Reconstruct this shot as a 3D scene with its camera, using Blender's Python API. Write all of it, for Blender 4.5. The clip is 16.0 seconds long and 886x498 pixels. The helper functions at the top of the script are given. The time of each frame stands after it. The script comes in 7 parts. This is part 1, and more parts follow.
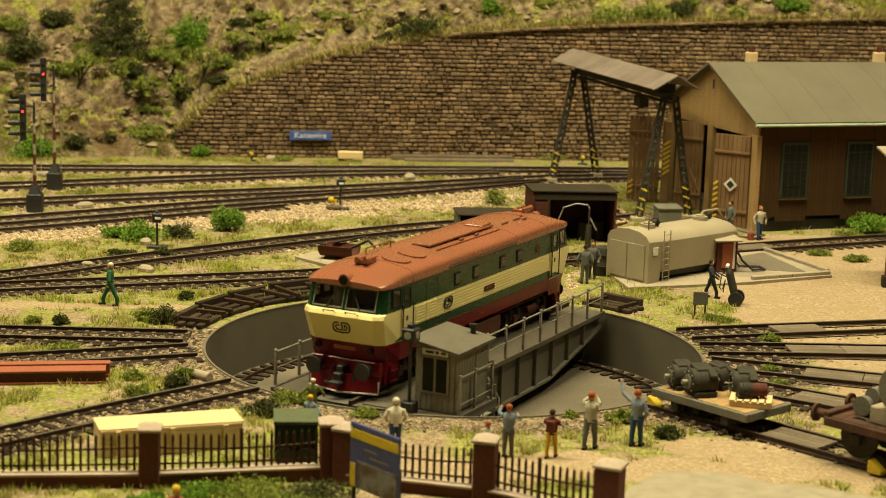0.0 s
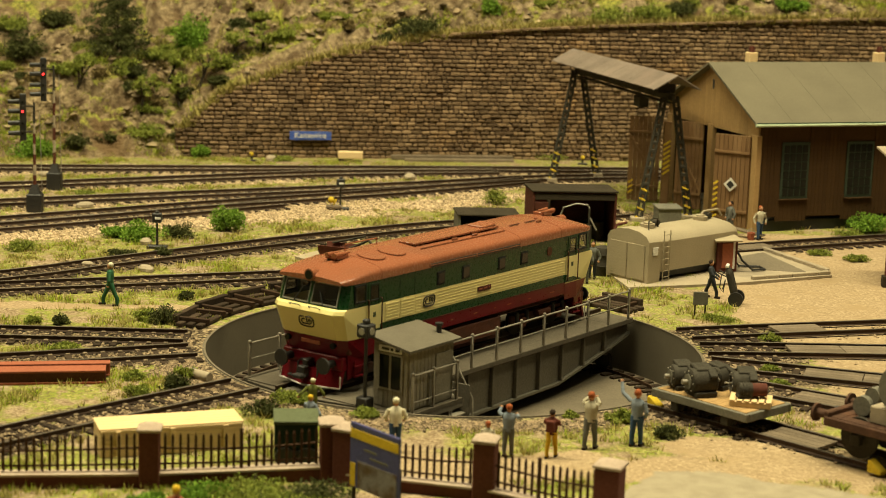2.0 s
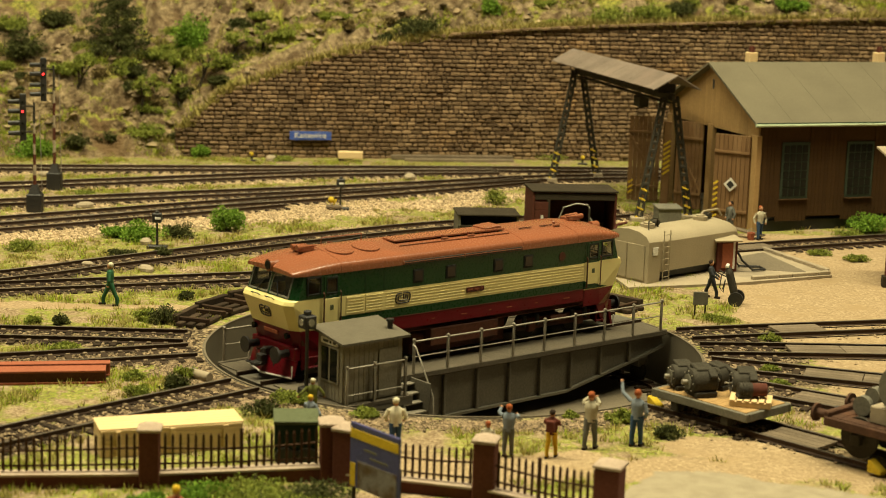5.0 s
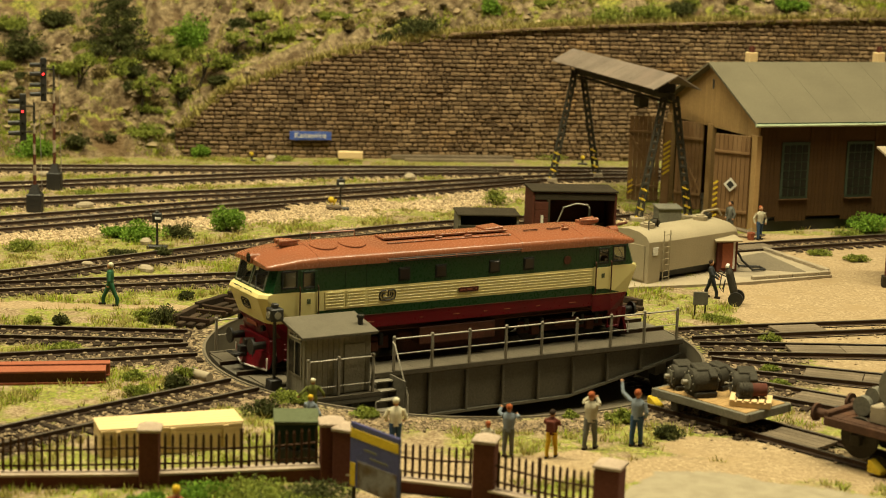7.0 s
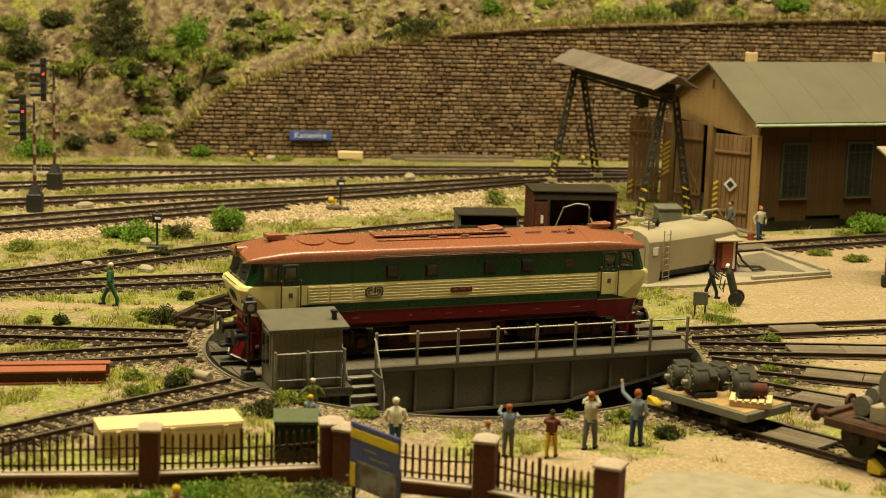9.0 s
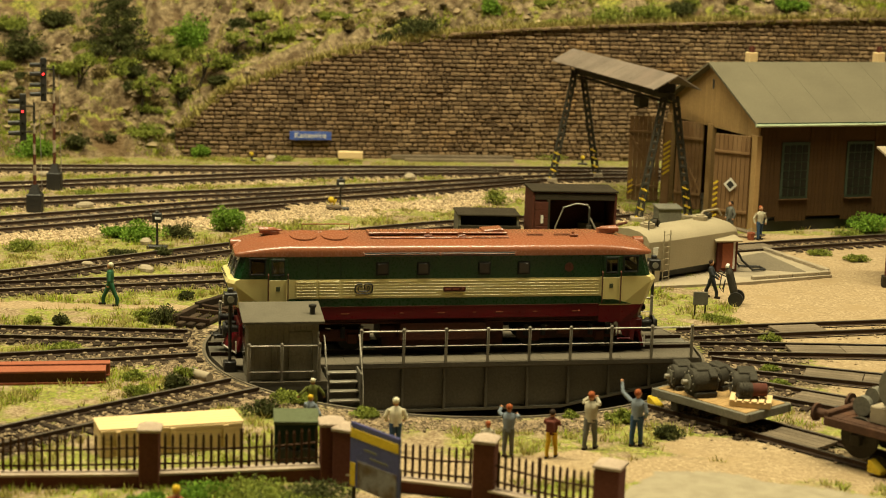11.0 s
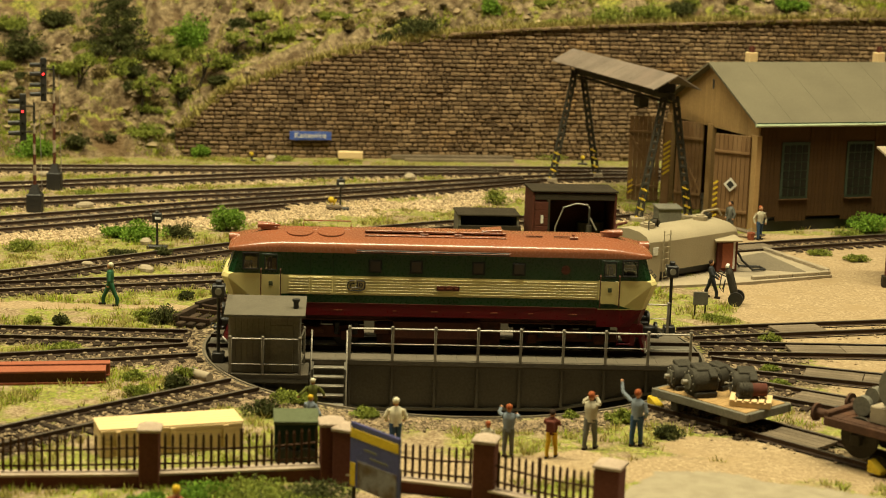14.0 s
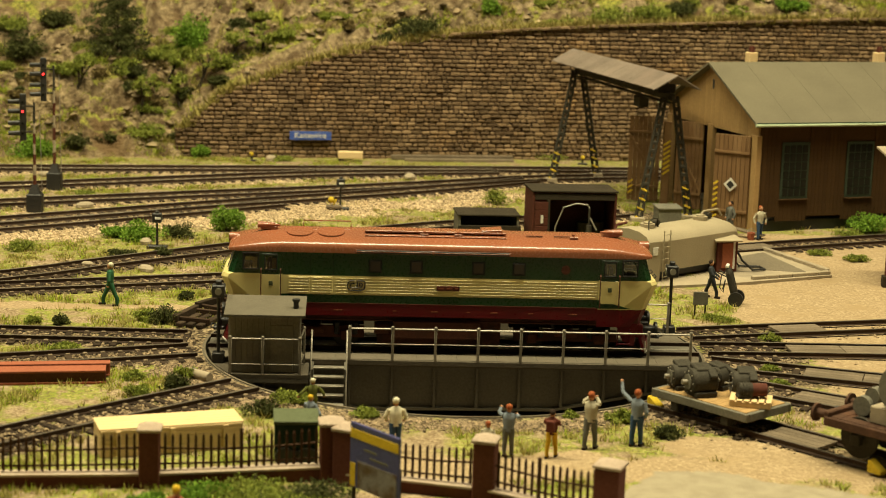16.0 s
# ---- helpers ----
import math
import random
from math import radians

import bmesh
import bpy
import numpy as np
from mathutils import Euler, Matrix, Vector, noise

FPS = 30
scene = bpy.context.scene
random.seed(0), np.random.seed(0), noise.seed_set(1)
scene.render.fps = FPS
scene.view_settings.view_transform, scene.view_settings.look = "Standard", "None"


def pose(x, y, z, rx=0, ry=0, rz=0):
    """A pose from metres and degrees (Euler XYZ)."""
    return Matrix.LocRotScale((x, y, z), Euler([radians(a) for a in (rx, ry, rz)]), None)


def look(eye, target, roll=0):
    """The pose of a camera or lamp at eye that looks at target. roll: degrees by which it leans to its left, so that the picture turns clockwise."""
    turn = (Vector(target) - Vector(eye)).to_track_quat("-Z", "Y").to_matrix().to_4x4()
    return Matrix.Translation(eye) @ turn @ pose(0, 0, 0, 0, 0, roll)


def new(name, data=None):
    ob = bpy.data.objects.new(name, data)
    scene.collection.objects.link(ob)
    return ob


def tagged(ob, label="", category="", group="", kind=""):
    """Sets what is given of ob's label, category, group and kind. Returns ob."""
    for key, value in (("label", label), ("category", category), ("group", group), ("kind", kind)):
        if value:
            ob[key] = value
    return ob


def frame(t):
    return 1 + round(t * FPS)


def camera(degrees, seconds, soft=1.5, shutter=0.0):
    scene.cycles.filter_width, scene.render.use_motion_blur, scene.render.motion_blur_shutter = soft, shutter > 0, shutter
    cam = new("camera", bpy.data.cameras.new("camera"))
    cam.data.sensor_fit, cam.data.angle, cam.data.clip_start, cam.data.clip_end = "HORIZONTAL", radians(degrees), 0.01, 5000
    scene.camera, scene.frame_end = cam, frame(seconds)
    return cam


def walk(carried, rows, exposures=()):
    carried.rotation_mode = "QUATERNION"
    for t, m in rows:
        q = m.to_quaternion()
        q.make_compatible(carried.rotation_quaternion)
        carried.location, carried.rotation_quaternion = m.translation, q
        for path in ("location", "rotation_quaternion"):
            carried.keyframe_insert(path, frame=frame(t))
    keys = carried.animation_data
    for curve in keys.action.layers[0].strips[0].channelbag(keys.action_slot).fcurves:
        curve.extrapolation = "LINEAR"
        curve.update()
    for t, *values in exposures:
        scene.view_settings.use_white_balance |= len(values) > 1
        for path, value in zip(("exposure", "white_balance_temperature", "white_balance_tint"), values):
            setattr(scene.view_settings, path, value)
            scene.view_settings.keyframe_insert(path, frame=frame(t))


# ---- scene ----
# A railway model to the scale 1:87; the numbers below are metres of the prototype, S brings them to the model's size.
S = 1 / 87
cam = camera(27.385, 16.0, soft=1.0)
eye = Vector((-0.504, -63.231, 15.659)) * S
aim = eye + Vector((0, math.cos(radians(10.792)), -math.sin(radians(10.792))))
view = look(eye, aim, roll=1.824)
walk(cam, [(0, view), (16, view)])
cam.data.dof.use_dof = True
cam.data.dof.focus_distance = 70 * S
cam.data.dof.aperture_fstop = 30.0

# ---- light: a hall with warm ceiling lamps over the layout ----
world = bpy.data.worlds.new("hall_air")
scene.world = world
world.use_nodes = True
world.node_tree.nodes["Background"].inputs[0].default_value = (1.0, 0.86, 0.52, 1)
world.node_tree.nodes["Background"].inputs[1].default_value = 0.006
scene.view_settings.exposure = 0.0


def ceiling_lamp(x, y, z, sx, sy, power, target):
    lamp = bpy.data.lights.new("ceiling_lamp", "AREA")
    lamp.shape, lamp.size, lamp.size_y = "RECTANGLE", sx, sy
    lamp.energy, lamp.color = power, (1.0, 0.905, 0.57)
    ob = new("ceiling_lamp", lamp)
    ob.matrix_world = look((x, y, z), target)
    return ob


ceiling_lamp(-0.06, -0.10, 1.45, 1.0, 0.10, 46, (-0.06, 0.05, 0))
ceiling_lamp(-0.95, -0.10, 1.45, 0.5, 0.10, 14, (-0.3, 0.15, 0))
ceiling_lamp(0.90, -0.10, 1.45, 0.5, 0.10, 11, (0.1, 0.1, 0))




# ---- materials ----
def mat(name, c1, c2, size=1.0, rough=0.7, metal=0.0, bump=0.3, fine=0.08, spread=0.5, vary=0.0, c3=None, coat=0.0, space="Object", grain=0.45, spec=None):
    """Two colours mixed by noise of that size (prototype metres), a finer grain and relief, c3 as stains, vary by piece."""
    m = bpy.data.materials.new(name)
    m.use_nodes = True
    nt = m.node_tree
    nd, ln = nt.nodes, nt.links
    bs = nd["Principled BSDF"]
    tc = nd.new("ShaderNodeTexCoord")

    def nz(sz, detail=4):
        n = nd.new("ShaderNodeTexNoise")
        n.inputs["Scale"].default_value = 1 / (S * sz)
        n.inputs["Detail"].default_value = detail
        ln.new(tc.outputs[space], n.inputs["Vector"])
        return n

    def ramp(src, lo, hi):
        r = nd.new("ShaderNodeMapRange")
        r.inputs["From Min"].default_value, r.inputs["From Max"].default_value = lo, hi
        ln.new(src, r.inputs["Value"])
        return r.outputs[0]

    def mix(fac, a, b, kind="MIX"):
        x = nd.new("ShaderNodeMix")
        x.data_type, x.blend_type = "RGBA", kind
        if isinstance(fac, (int, float)):
            x.inputs[0].default_value = fac
        else:
            ln.new(fac, x.inputs[0])
        for i, v in ((6, a), (7, b)):
            if isinstance(v, tuple):
                x.inputs[i].default_value = (*v, 1)
            else:
                ln.new(v, x.inputs[i])
        return x.outputs[2]

    big, small = nz(size), nz(fine, 3)
    col = mix(ramp(big.outputs[0], 0.5 - spread / 2, 0.5 + spread / 2), c1, c2)
    col = mix(ramp(small.outputs[0], 0.3, 0.75), col, mix(grain, col, tuple(v * 0.45 for v in c1)))
    if c3:
        st = nz(size * 2.3, 6)
        col = mix(ramp(st.outputs[0], 0.56, 0.68), col, c3)
    if vary:
        oi, gi = nd.new("ShaderNodeObjectInfo"), nd.new("ShaderNodeNewGeometry")
        ad = nd.new("ShaderNodeMath")
        ad.operation = "ADD"
        ln.new(oi.outputs["Random"], ad.inputs[0])
        ln.new(gi.outputs["Random Per Island"], ad.inputs[1])
        fr = nd.new("ShaderNodeMath")
        fr.operation = "FRACT"
        ln.new(ad.outputs[0], fr.inputs[0])
        hv = nd.new("ShaderNodeHueSaturation")
        rr = nd.new("ShaderNodeMapRange")
        rr.inputs["To Min"].default_value, rr.inputs["To Max"].default_value = 1 - vary, 1 + vary
        ln.new(fr.outputs[0], rr.inputs["Value"])
        ln.new(rr.outputs[0], hv.inputs["Value"])
        ln.new(col, hv.inputs["Color"])
        col = hv.outputs[0]
    ln.new(col, bs.inputs["Base Color"])
    rg = nd.new("ShaderNodeMapRange")
    rg.inputs["To Min"].default_value, rg.inputs["To Max"].default_value = max(rough - 0.1, 0.03), min(rough + 0.12, 1)
    ln.new(small.outputs[0], rg.inputs["Value"])
    ln.new(rg.outputs[0], bs.inputs["Roughness"])
    bs.inputs["Metallic"].default_value = metal
    bs.inputs["Specular IOR Level"].default_value = spec if spec is not None else 0.5 if rough < 0.6 else 0.12
    bs.inputs["Coat Weight"].default_value = coat
    bs.inputs["Coat Roughness"].default_value = 0.2
    if bump:
        bp = nd.new("ShaderNodeBump")
        bp.inputs["Strength"].default_value = bump
        bp.inputs["Distance"].default_value = fine * S * 0.6
        ln.new(small.outputs[0], bp.inputs["Height"])
        ln.new(bp.outputs[0], bs.inputs["Normal"])
    return m


def glass_mat(name, tint, rough=0.05, alpha=0.55):
    m = bpy.data.materials.new(name)
    m.use_nodes = True
    bs = m.node_tree.nodes["Principled BSDF"]
    bs.inputs["Base Color"].default_value = (*tint, 1)
    bs.inputs["Roughness"].default_value = rough
    bs.inputs["Transmission Weight"].default_value = alpha
    bs.inputs["IOR"].default_value = 1.45
    bs.inputs["Specular IOR Level"].default_value = 0.3
    return m


def glow_mat(name, col, power):
    m = bpy.data.materials.new(name)
    m.use_nodes = True
    bs = m.node_tree.nodes["Principled BSDF"]
    bs.inputs["Base Color"].default_value = (*col, 1)
    bs.inputs["Emission Color"].default_value = (*col, 1)
    bs.inputs["Emission Strength"].default_value = power
    return m


RAIL = mat("rail_steel_rusty", (0.030, 0.017, 0.009), (0.055, 0.031, 0.017), 1.5, 0.65)
CHAIR = mat("rail_chair_dusty", (0.22, 0.165, 0.105), (0.15, 0.11, 0.068), 0.4, 0.85, vary=0.3)
RAILTOP = mat("rail_head_polished", (0.27, 0.23, 0.175), (0.13, 0.10, 0.07), 2.0, 0.4, 0.7, 0.1)
SLEEPER = mat("sleeper_wood_dark", (0.030, 0.020, 0.012), (0.055, 0.037, 0.023), 0.6, 0.9, vary=0.35)
TIMBER = mat("timber_old_grey", (0.13, 0.10, 0.066), (0.19, 0.145, 0.098), 0.7, 0.9, vary=0.22)
STONE = mat("ballast_stone", (0.19, 0.135, 0.08), (0.31, 0.23, 0.14), 0.5, 0.95, vary=0.6)
PALESTONE = mat("pale_ballast_stone", (0.50, 0.375, 0.225), (0.36, 0.265, 0.155), 0.5, 0.95, vary=0.5)
CONCRETE = mat("concrete_pale", (0.36, 0.295, 0.20), (0.28, 0.225, 0.15), 1.6, 0.9, c3=(0.19, 0.155, 0.11), grain=0.25)
PITWALL = mat("pit_wall_render", (0.135, 0.115, 0.08), (0.105, 0.09, 0.062), 2.0, 0.85, c3=(0.085, 0.072, 0.05), grain=0.12, bump=0.03)
PITFLOOR = mat("pit_floor_concrete", (0.175, 0.142, 0.097), (0.13, 0.107, 0.073), 2.4, 0.9, c3=(0.095, 0.078, 0.052))
STEEL = mat("bridge_steel_grey", (0.12, 0.106, 0.078), (0.155, 0.138, 0.10), 1.2, 0.55, 0.1, c3=(0.10, 0.075, 0.05))
DECK = mat("bridge_deck_grey", (0.128, 0.106, 0.075), (0.102, 0.086, 0.061), 1.0, 0.8, c3=(0.11, 0.09, 0.062))
RAILING = mat("railing_worn_steel", (0.34, 0.30, 0.23), (0.20, 0.175, 0.13), 0.5, 0.45, 0.3)
BLACK = mat("black_paint", (0.012, 0.011, 0.010), (0.025, 0.022, 0.018), 0.5, 0.5)
HUTWALL = mat("hut_boards_grey", (0.255, 0.225, 0.16), (0.20, 0.175, 0.125), 0.8, 0.85, c3=(0.15, 0.125, 0.085))
HUTROOF = mat("hut_roof_felt", (0.12, 0.104, 0.074), (0.095, 0.082, 0.058), 0.7, 0.8, grain=0.15)
RED = mat("loco_dark_red", (0.135, 0.004, 0.009), (0.105, 0.003, 0.007), 1.0, 0.3, bump=0.02, c3=(0.09, 0.004, 0.007), grain=0.1, spec=0.3)
GREEN = mat("loco_green", (0.008, 0.045, 0.012), (0.006, 0.036, 0.010), 1.0, 0.28, bump=0.02, grain=0.1, spec=0.35)
CREAM = mat("loco_cream", (0.76, 0.645, 0.27), (0.71, 0.60, 0.245), 1.2, 0.3, bump=0.02, grain=0.08)
ROOFRED = mat("loco_roof_brown", (0.26, 0.088, 0.041), (0.22, 0.077, 0.036), 1.5, 0.25, bump=0.02, c3=(0.20, 0.076, 0.038), grain=0.08)
UNDER = mat("loco_underframe", (0.085, 0.032, 0.019), (0.115, 0.044, 0.027), 0.6, 0.6, c3=(0.045, 0.026, 0.018))
DARKGLASS = mat("window_glass_dark", (0.007, 0.008, 0.006), (0.010, 0.010, 0.008), 0.4, 0.12, bump=0.0, grain=0.1, spec=0.14)
PALEGLASS = glass_mat("lamp_lens", (0.4, 0.37, 0.28), 0.15, 0.4)
CABGLASS = glass_mat("cab_window_glass", (0.72, 0.72, 0.60), 0.03, 1.0)
CABWALL = mat("cab_lining_pale", (0.42, 0.38, 0.26), (0.36, 0.32, 0.22), 0.6, 0.7, grain=0.15)
# green lightened so the gutter's colour carries the highlight line
PALEGREEN_GLINT = mat("gutter_green_highlight", (0.40, 0.46, 0.30), (0.33, 0.39, 0.25), 0.8, 0.35, grain=0.15)
PANEGREY = mat("dusty_window_pane", (0.034, 0.023, 0.017), (0.02, 0.015, 0.012), 0.4, 0.15, bump=0.0, grain=0.1, spec=0.3)
TRIM = mat("window_rubber", (0.02, 0.02, 0.018), (0.03, 0.03, 0.026), 0.4, 0.6)
ALU = mat("window_alu", (0.42, 0.40, 0.34), (0.34, 0.32, 0.27), 0.4, 0.4, 0.6)
WHITE = mat("white_paint", (0.75, 0.72, 0.64), (0.66, 0.62, 0.54), 0.6, 0.6)
YELLOW = mat("yellow_paint", (0.62, 0.43, 0.03), (0.52, 0.36, 0.03), 0.5, 0.6)
# brown boards darkened: the shade of the long side is in this colour
BOARDS_SHADED = mat("shed_boards_shaded", (0.066, 0.034, 0.012), (0.050, 0.026, 0.009), 1.0, 0.85, vary=0.10)
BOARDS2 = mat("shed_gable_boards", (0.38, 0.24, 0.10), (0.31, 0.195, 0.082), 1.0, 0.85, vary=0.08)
DOORWOOD = mat("shed_door_wood", (0.20, 0.115, 0.052), (0.155, 0.088, 0.040), 0.8, 0.85, vary=0.06, c3=(0.22, 0.135, 0.066), grain=0.2)
SHEDROOF = mat("shed_roof_felt", (0.15, 0.13, 0.086), (0.118, 0.102, 0.068), 2.5, 0.85, c3=(0.105, 0.092, 0.06), grain=0.2)
LIDGREEN = mat("trailer_cover", (0.10, 0.115, 0.06), (0.08, 0.09, 0.045), 0.6, 0.7)
WINGREEN = mat("window_bar_green", (0.048, 0.064, 0.042), (0.036, 0.05, 0.033), 0.5, 0.6)
DARKGREEN = mat("green_trim", (0.018, 0.035, 0.018), (0.014, 0.028, 0.015), 0.5, 0.6)
BRICK = mat("wall_stone", (0.25, 0.168, 0.094), (0.145, 0.092, 0.05), 2.0, 0.95, bump=0.7, fine=0.14, vary=0.38, c3=(0.225, 0.135, 0.062), grain=0.5)
MORTAR = mat("wall_joints", (0.075, 0.046, 0.026), (0.095, 0.06, 0.034), 1.0, 0.95)
PILLAR = mat("fence_pillar_brick", (0.14, 0.05, 0.036), (0.11, 0.04, 0.029), 0.8, 0.85)
IRON = mat("fence_rust_iron", (0.085, 0.042, 0.022), (0.06, 0.03, 0.018), 0.5, 0.7)
TANK = mat("tank_beige_paint", (0.345, 0.285, 0.185), (0.285, 0.235, 0.15), 1.5, 0.6, c3=(0.25, 0.19, 0.115), grain=0.12)
GREYROOF = mat("crane_roof_sheet", (0.215, 0.17, 0.135), (0.155, 0.122, 0.096), 0.9, 0.7, c3=(0.19, 0.145, 0.115), vary=0.12)
PALEWOOD = mat("pale_new_wood", (0.66, 0.48, 0.25), (0.58, 0.42, 0.215), 0.8, 0.75, grain=0.12)
BEAMRED = mat("red_primer", (0.33, 0.105, 0.055), (0.27, 0.085, 0.045), 1.2, 0.7)
SHACK = mat("shack_oxide", (0.11, 0.035, 0.022), (0.085, 0.03, 0.02), 0.8, 0.8)
DARKWOOD = mat("dark_wood", (0.034, 0.027, 0.017), (0.05, 0.039, 0.025), 0.8, 0.85)
ROCK = mat("hill_rock", (0.33, 0.25, 0.145), (0.17, 0.12, 0.068), 0.8, 0.95, bump=1.0, fine=0.15, vary=0.45, c3=(0.40, 0.31, 0.18), grain=0.6)
MACHINE = mat("dark_cast_iron", (0.040, 0.035, 0.025), (0.062, 0.054, 0.039), 0.4, 0.7, 0.1)
WAGON = mat("wagon_grey", (0.135, 0.125, 0.095), (0.18, 0.165, 0.125), 0.6, 0.75)


def leaf_mat(name, a, b):
    """Thin matt leaves that let some light through, varied blade by blade."""
    m = bpy.data.materials.new(name)
    m.use_nodes = True
    nd, ln = m.node_tree.nodes, m.node_tree.links
    nd.remove(nd["Principled BSDF"])
    geo = nd.new("ShaderNodeNewGeometry")
    ramp = nd.new("ShaderNodeMix")
    ramp.data_type = "RGBA"
    ramp.inputs[6].default_value, ramp.inputs[7].default_value = (*a, 1), (*b, 1)
    ln.new(geo.outputs["Random Per Island"], ramp.inputs[0])
    dif, tra, mix = nd.new("ShaderNodeBsdfDiffuse"), nd.new("ShaderNodeBsdfTranslucent"), nd.new("ShaderNodeMixShader")
    mix.inputs[0].default_value = 0.28
    for n in (dif, tra):
        ln.new(ramp.outputs[2], n.inputs["Color"])
    ln.new(dif.outputs[0], mix.inputs[1])
    ln.new(tra.outputs[0], mix.inputs[2])
    ln.new(mix.outputs[0], nd["Material Output"].inputs["Surface"])
    return m


RUSTDARK = mat("wagon_dark_rust", (0.062, 0.032, 0.02), (0.09, 0.047, 0.028), 0.7, 0.8, c3=(0.12, 0.055, 0.03))
LEAF1 = leaf_mat("foliage_bright", (0.24, 0.37, 0.05), (0.08, 0.16, 0.02))
LEAF2 = leaf_mat("foliage_dark", (0.12, 0.125, 0.045), (0.035, 0.042, 0.015))
LEAF3 = leaf_mat("foliage_olive", (0.32, 0.34, 0.07), (0.14, 0.18, 0.035))
GRASS1 = leaf_mat("grass_fresh", (0.40, 0.46, 0.05), (0.22, 0.29, 0.03))
GRASS2 = leaf_mat("grass_dry", (0.44, 0.37, 0.12), (0.22, 0.19, 0.06))


# ---- building helpers ----
class Shape:
    """Collects vertices and faces in prototype metres."""

    def __init__(self):
        self.v, self.f, self.m = [], [], []

    def add(self, vs, fs, k=0):
        n = len(self.v)
        self.v += [tuple(p) for p in vs]
        self.f += [tuple(n + i for i in q) for q in fs]
        self.m += [k] * len(fs)
        return self

    def box(self, c, s, k=0, rz=0.0, b=None, tilt=None):
        hx, hy, hz = (q / 2 for q in s)
        b = min(0.03, 0.18 * min(s)) if b is None else b
        vs, ix = [], {}
        for sx in (-1, 1):
            for sy in (-1, 1):
                for sz in (-1, 1):
                    for ax in range(3):
                        p = [sx * (hx - b), sy * (hy - b), sz * (hz - b)]
                        p[ax] += (sx, sy, sz)[ax] * b
                        ix[sx, sy, sz, ax] = len(vs)
                        vs.append(Vector(p))
        fs = []
        for ax in range(3):
            o = [i for i in range(3) if i != ax]
            for s1 in (-1, 1):
                q = []
                for a2, b2 in ((-1, -1), (1, -1), (1, 1), (-1, 1)):
                    sg = [0, 0, 0]
                    sg[ax], sg[o[0]], sg[o[1]] = s1, a2, b2
                    q.append(ix[(*sg, ax)])
                if (s1 > 0) == (ax == 1):
                    q.reverse()
                fs.append(q)
            for a2 in (-1, 1):
                for b2 in (-1, 1):
                    q = []
                    for along, fa in ((-1, 0), (-1, 1), (1, 1), (1, 0)):
                        sg = [0, 0, 0]
                        sg[ax], sg[o[0]], sg[o[1]] = along, a2, b2
                        q.append(ix[(*sg, o[fa])])
                    fs.append(q)
        for sx in (-1, 1):
            for sy in (-1, 1):
                for sz in (-1, 1):
                    fs.append([ix[sx, sy, sz, a] for a in range(3)])
        r = Matrix.Rotation(radians(rz), 3, "Z") if tilt is None else Euler([radians(a) for a in tilt]).to_matrix()
        return self.add([r @ p + Vector(c) for p in vs], fs, k)

    def rod(self, p0, p1, r0, r1=None, n=8, k=0):
        p0, p1 = Vector(p0), Vector(p1)
        r1 = r0 if r1 is None else r1
        d = (p1 - p0).normalized()
        a = d.orthogonal().normalized()
        b = d.cross(a)
        vs = []
        for p, r in ((p0, r0), (p1, r1)):
            vs += [p + (a * math.cos(2 * math.pi * i / n) + b * math.sin(2 * math.pi * i / n)) * r for i in range(n)]
        fs = [(i, (i + 1) % n, n + (i + 1) % n, n + i) for i in range(n)]
        return self.add(vs, fs + [tuple(range(n))[::-1], tuple(range(n, 2 * n))], k)

    def tube(self, pts, r, n=6, k=0):
        """One bent rod through the points."""
        p = [Vector(q) for q in pts]
        rings, up = [], None
        for i, c in enumerate(p):
            d = (p[min(i + 1, len(p) - 1)] - p[max(i - 1, 0)]).normalized()
            up = d.orthogonal().normalized() if up is None else (up - d * up.dot(d)).normalized()
            side = d.cross(up)
            rings.append([c + (up * math.cos(2 * math.pi * j / n) + side * math.sin(2 * math.pi * j / n)) * r for j in range(n)])
        return self.loft(rings, k)

    def prism(self, poly, z0, z1, k=0):
        n = len(poly)
        vs = [(x, y, z0) for x, y in poly] + [(x, y, z1) for x, y in poly]
        fs = [(i, (i + 1) % n, n + (i + 1) % n, n + i) for i in range(n)]
        return self.add(vs, fs + [tuple(range(n))[::-1], tuple(range(n, 2 * n))], k)

    def slab(self, poly, y0, y1, k=0):
        """A polygon of (x, z), from y0 to y1."""
        n = len(poly)
        vs = [(x, y0, z) for x, z in poly] + [(x, y1, z) for x, z in poly]
        fs = [(i, (i + 1) % n, n + (i + 1) % n, n + i) for i in range(n)]
        return self.add(vs, fs + [tuple(range(n))[::-1], tuple(range(n, 2 * n))], k)

    def loft(self, rings, k=0, ends=True, closed=True):
        n = len(rings[0])
        vs = [p for r in rings for p in r]
        fs = []
        for j in range(len(rings) - 1):
            for i in range(n if closed else n - 1):
                fs.append((j * n + i, j * n + (i + 1) % n, (j + 1) * n + (i + 1) % n, (j + 1) * n + i))
        if ends:
            fs += [tuple(range(n))[::-1], tuple(range((len(rings) - 1) * n, len(rings) * n))]
        return self.add(vs, fs, k)

    def ball(self, c, r, k=0, n=10, squash=(1, 1, 1)):
        rings = []
        for j in range(1, n // 2 + 1):
            a = math.pi * j / (n // 2 + 1)
            rings.append([(c[0] + r * squash[0] * math.sin(a) * math.cos(2 * math.pi * i / n), c[1] + r * squash[1] * math.sin(a) * math.sin(2 * math.pi * i / n),
                           c[2] - r * squash[2] * math.cos(a)) for i in range(n)])
        return self.loft(rings, k)

    def turned(self, m):
        self.v = [tuple(m @ Vector(p)) for p in self.v]
        return self


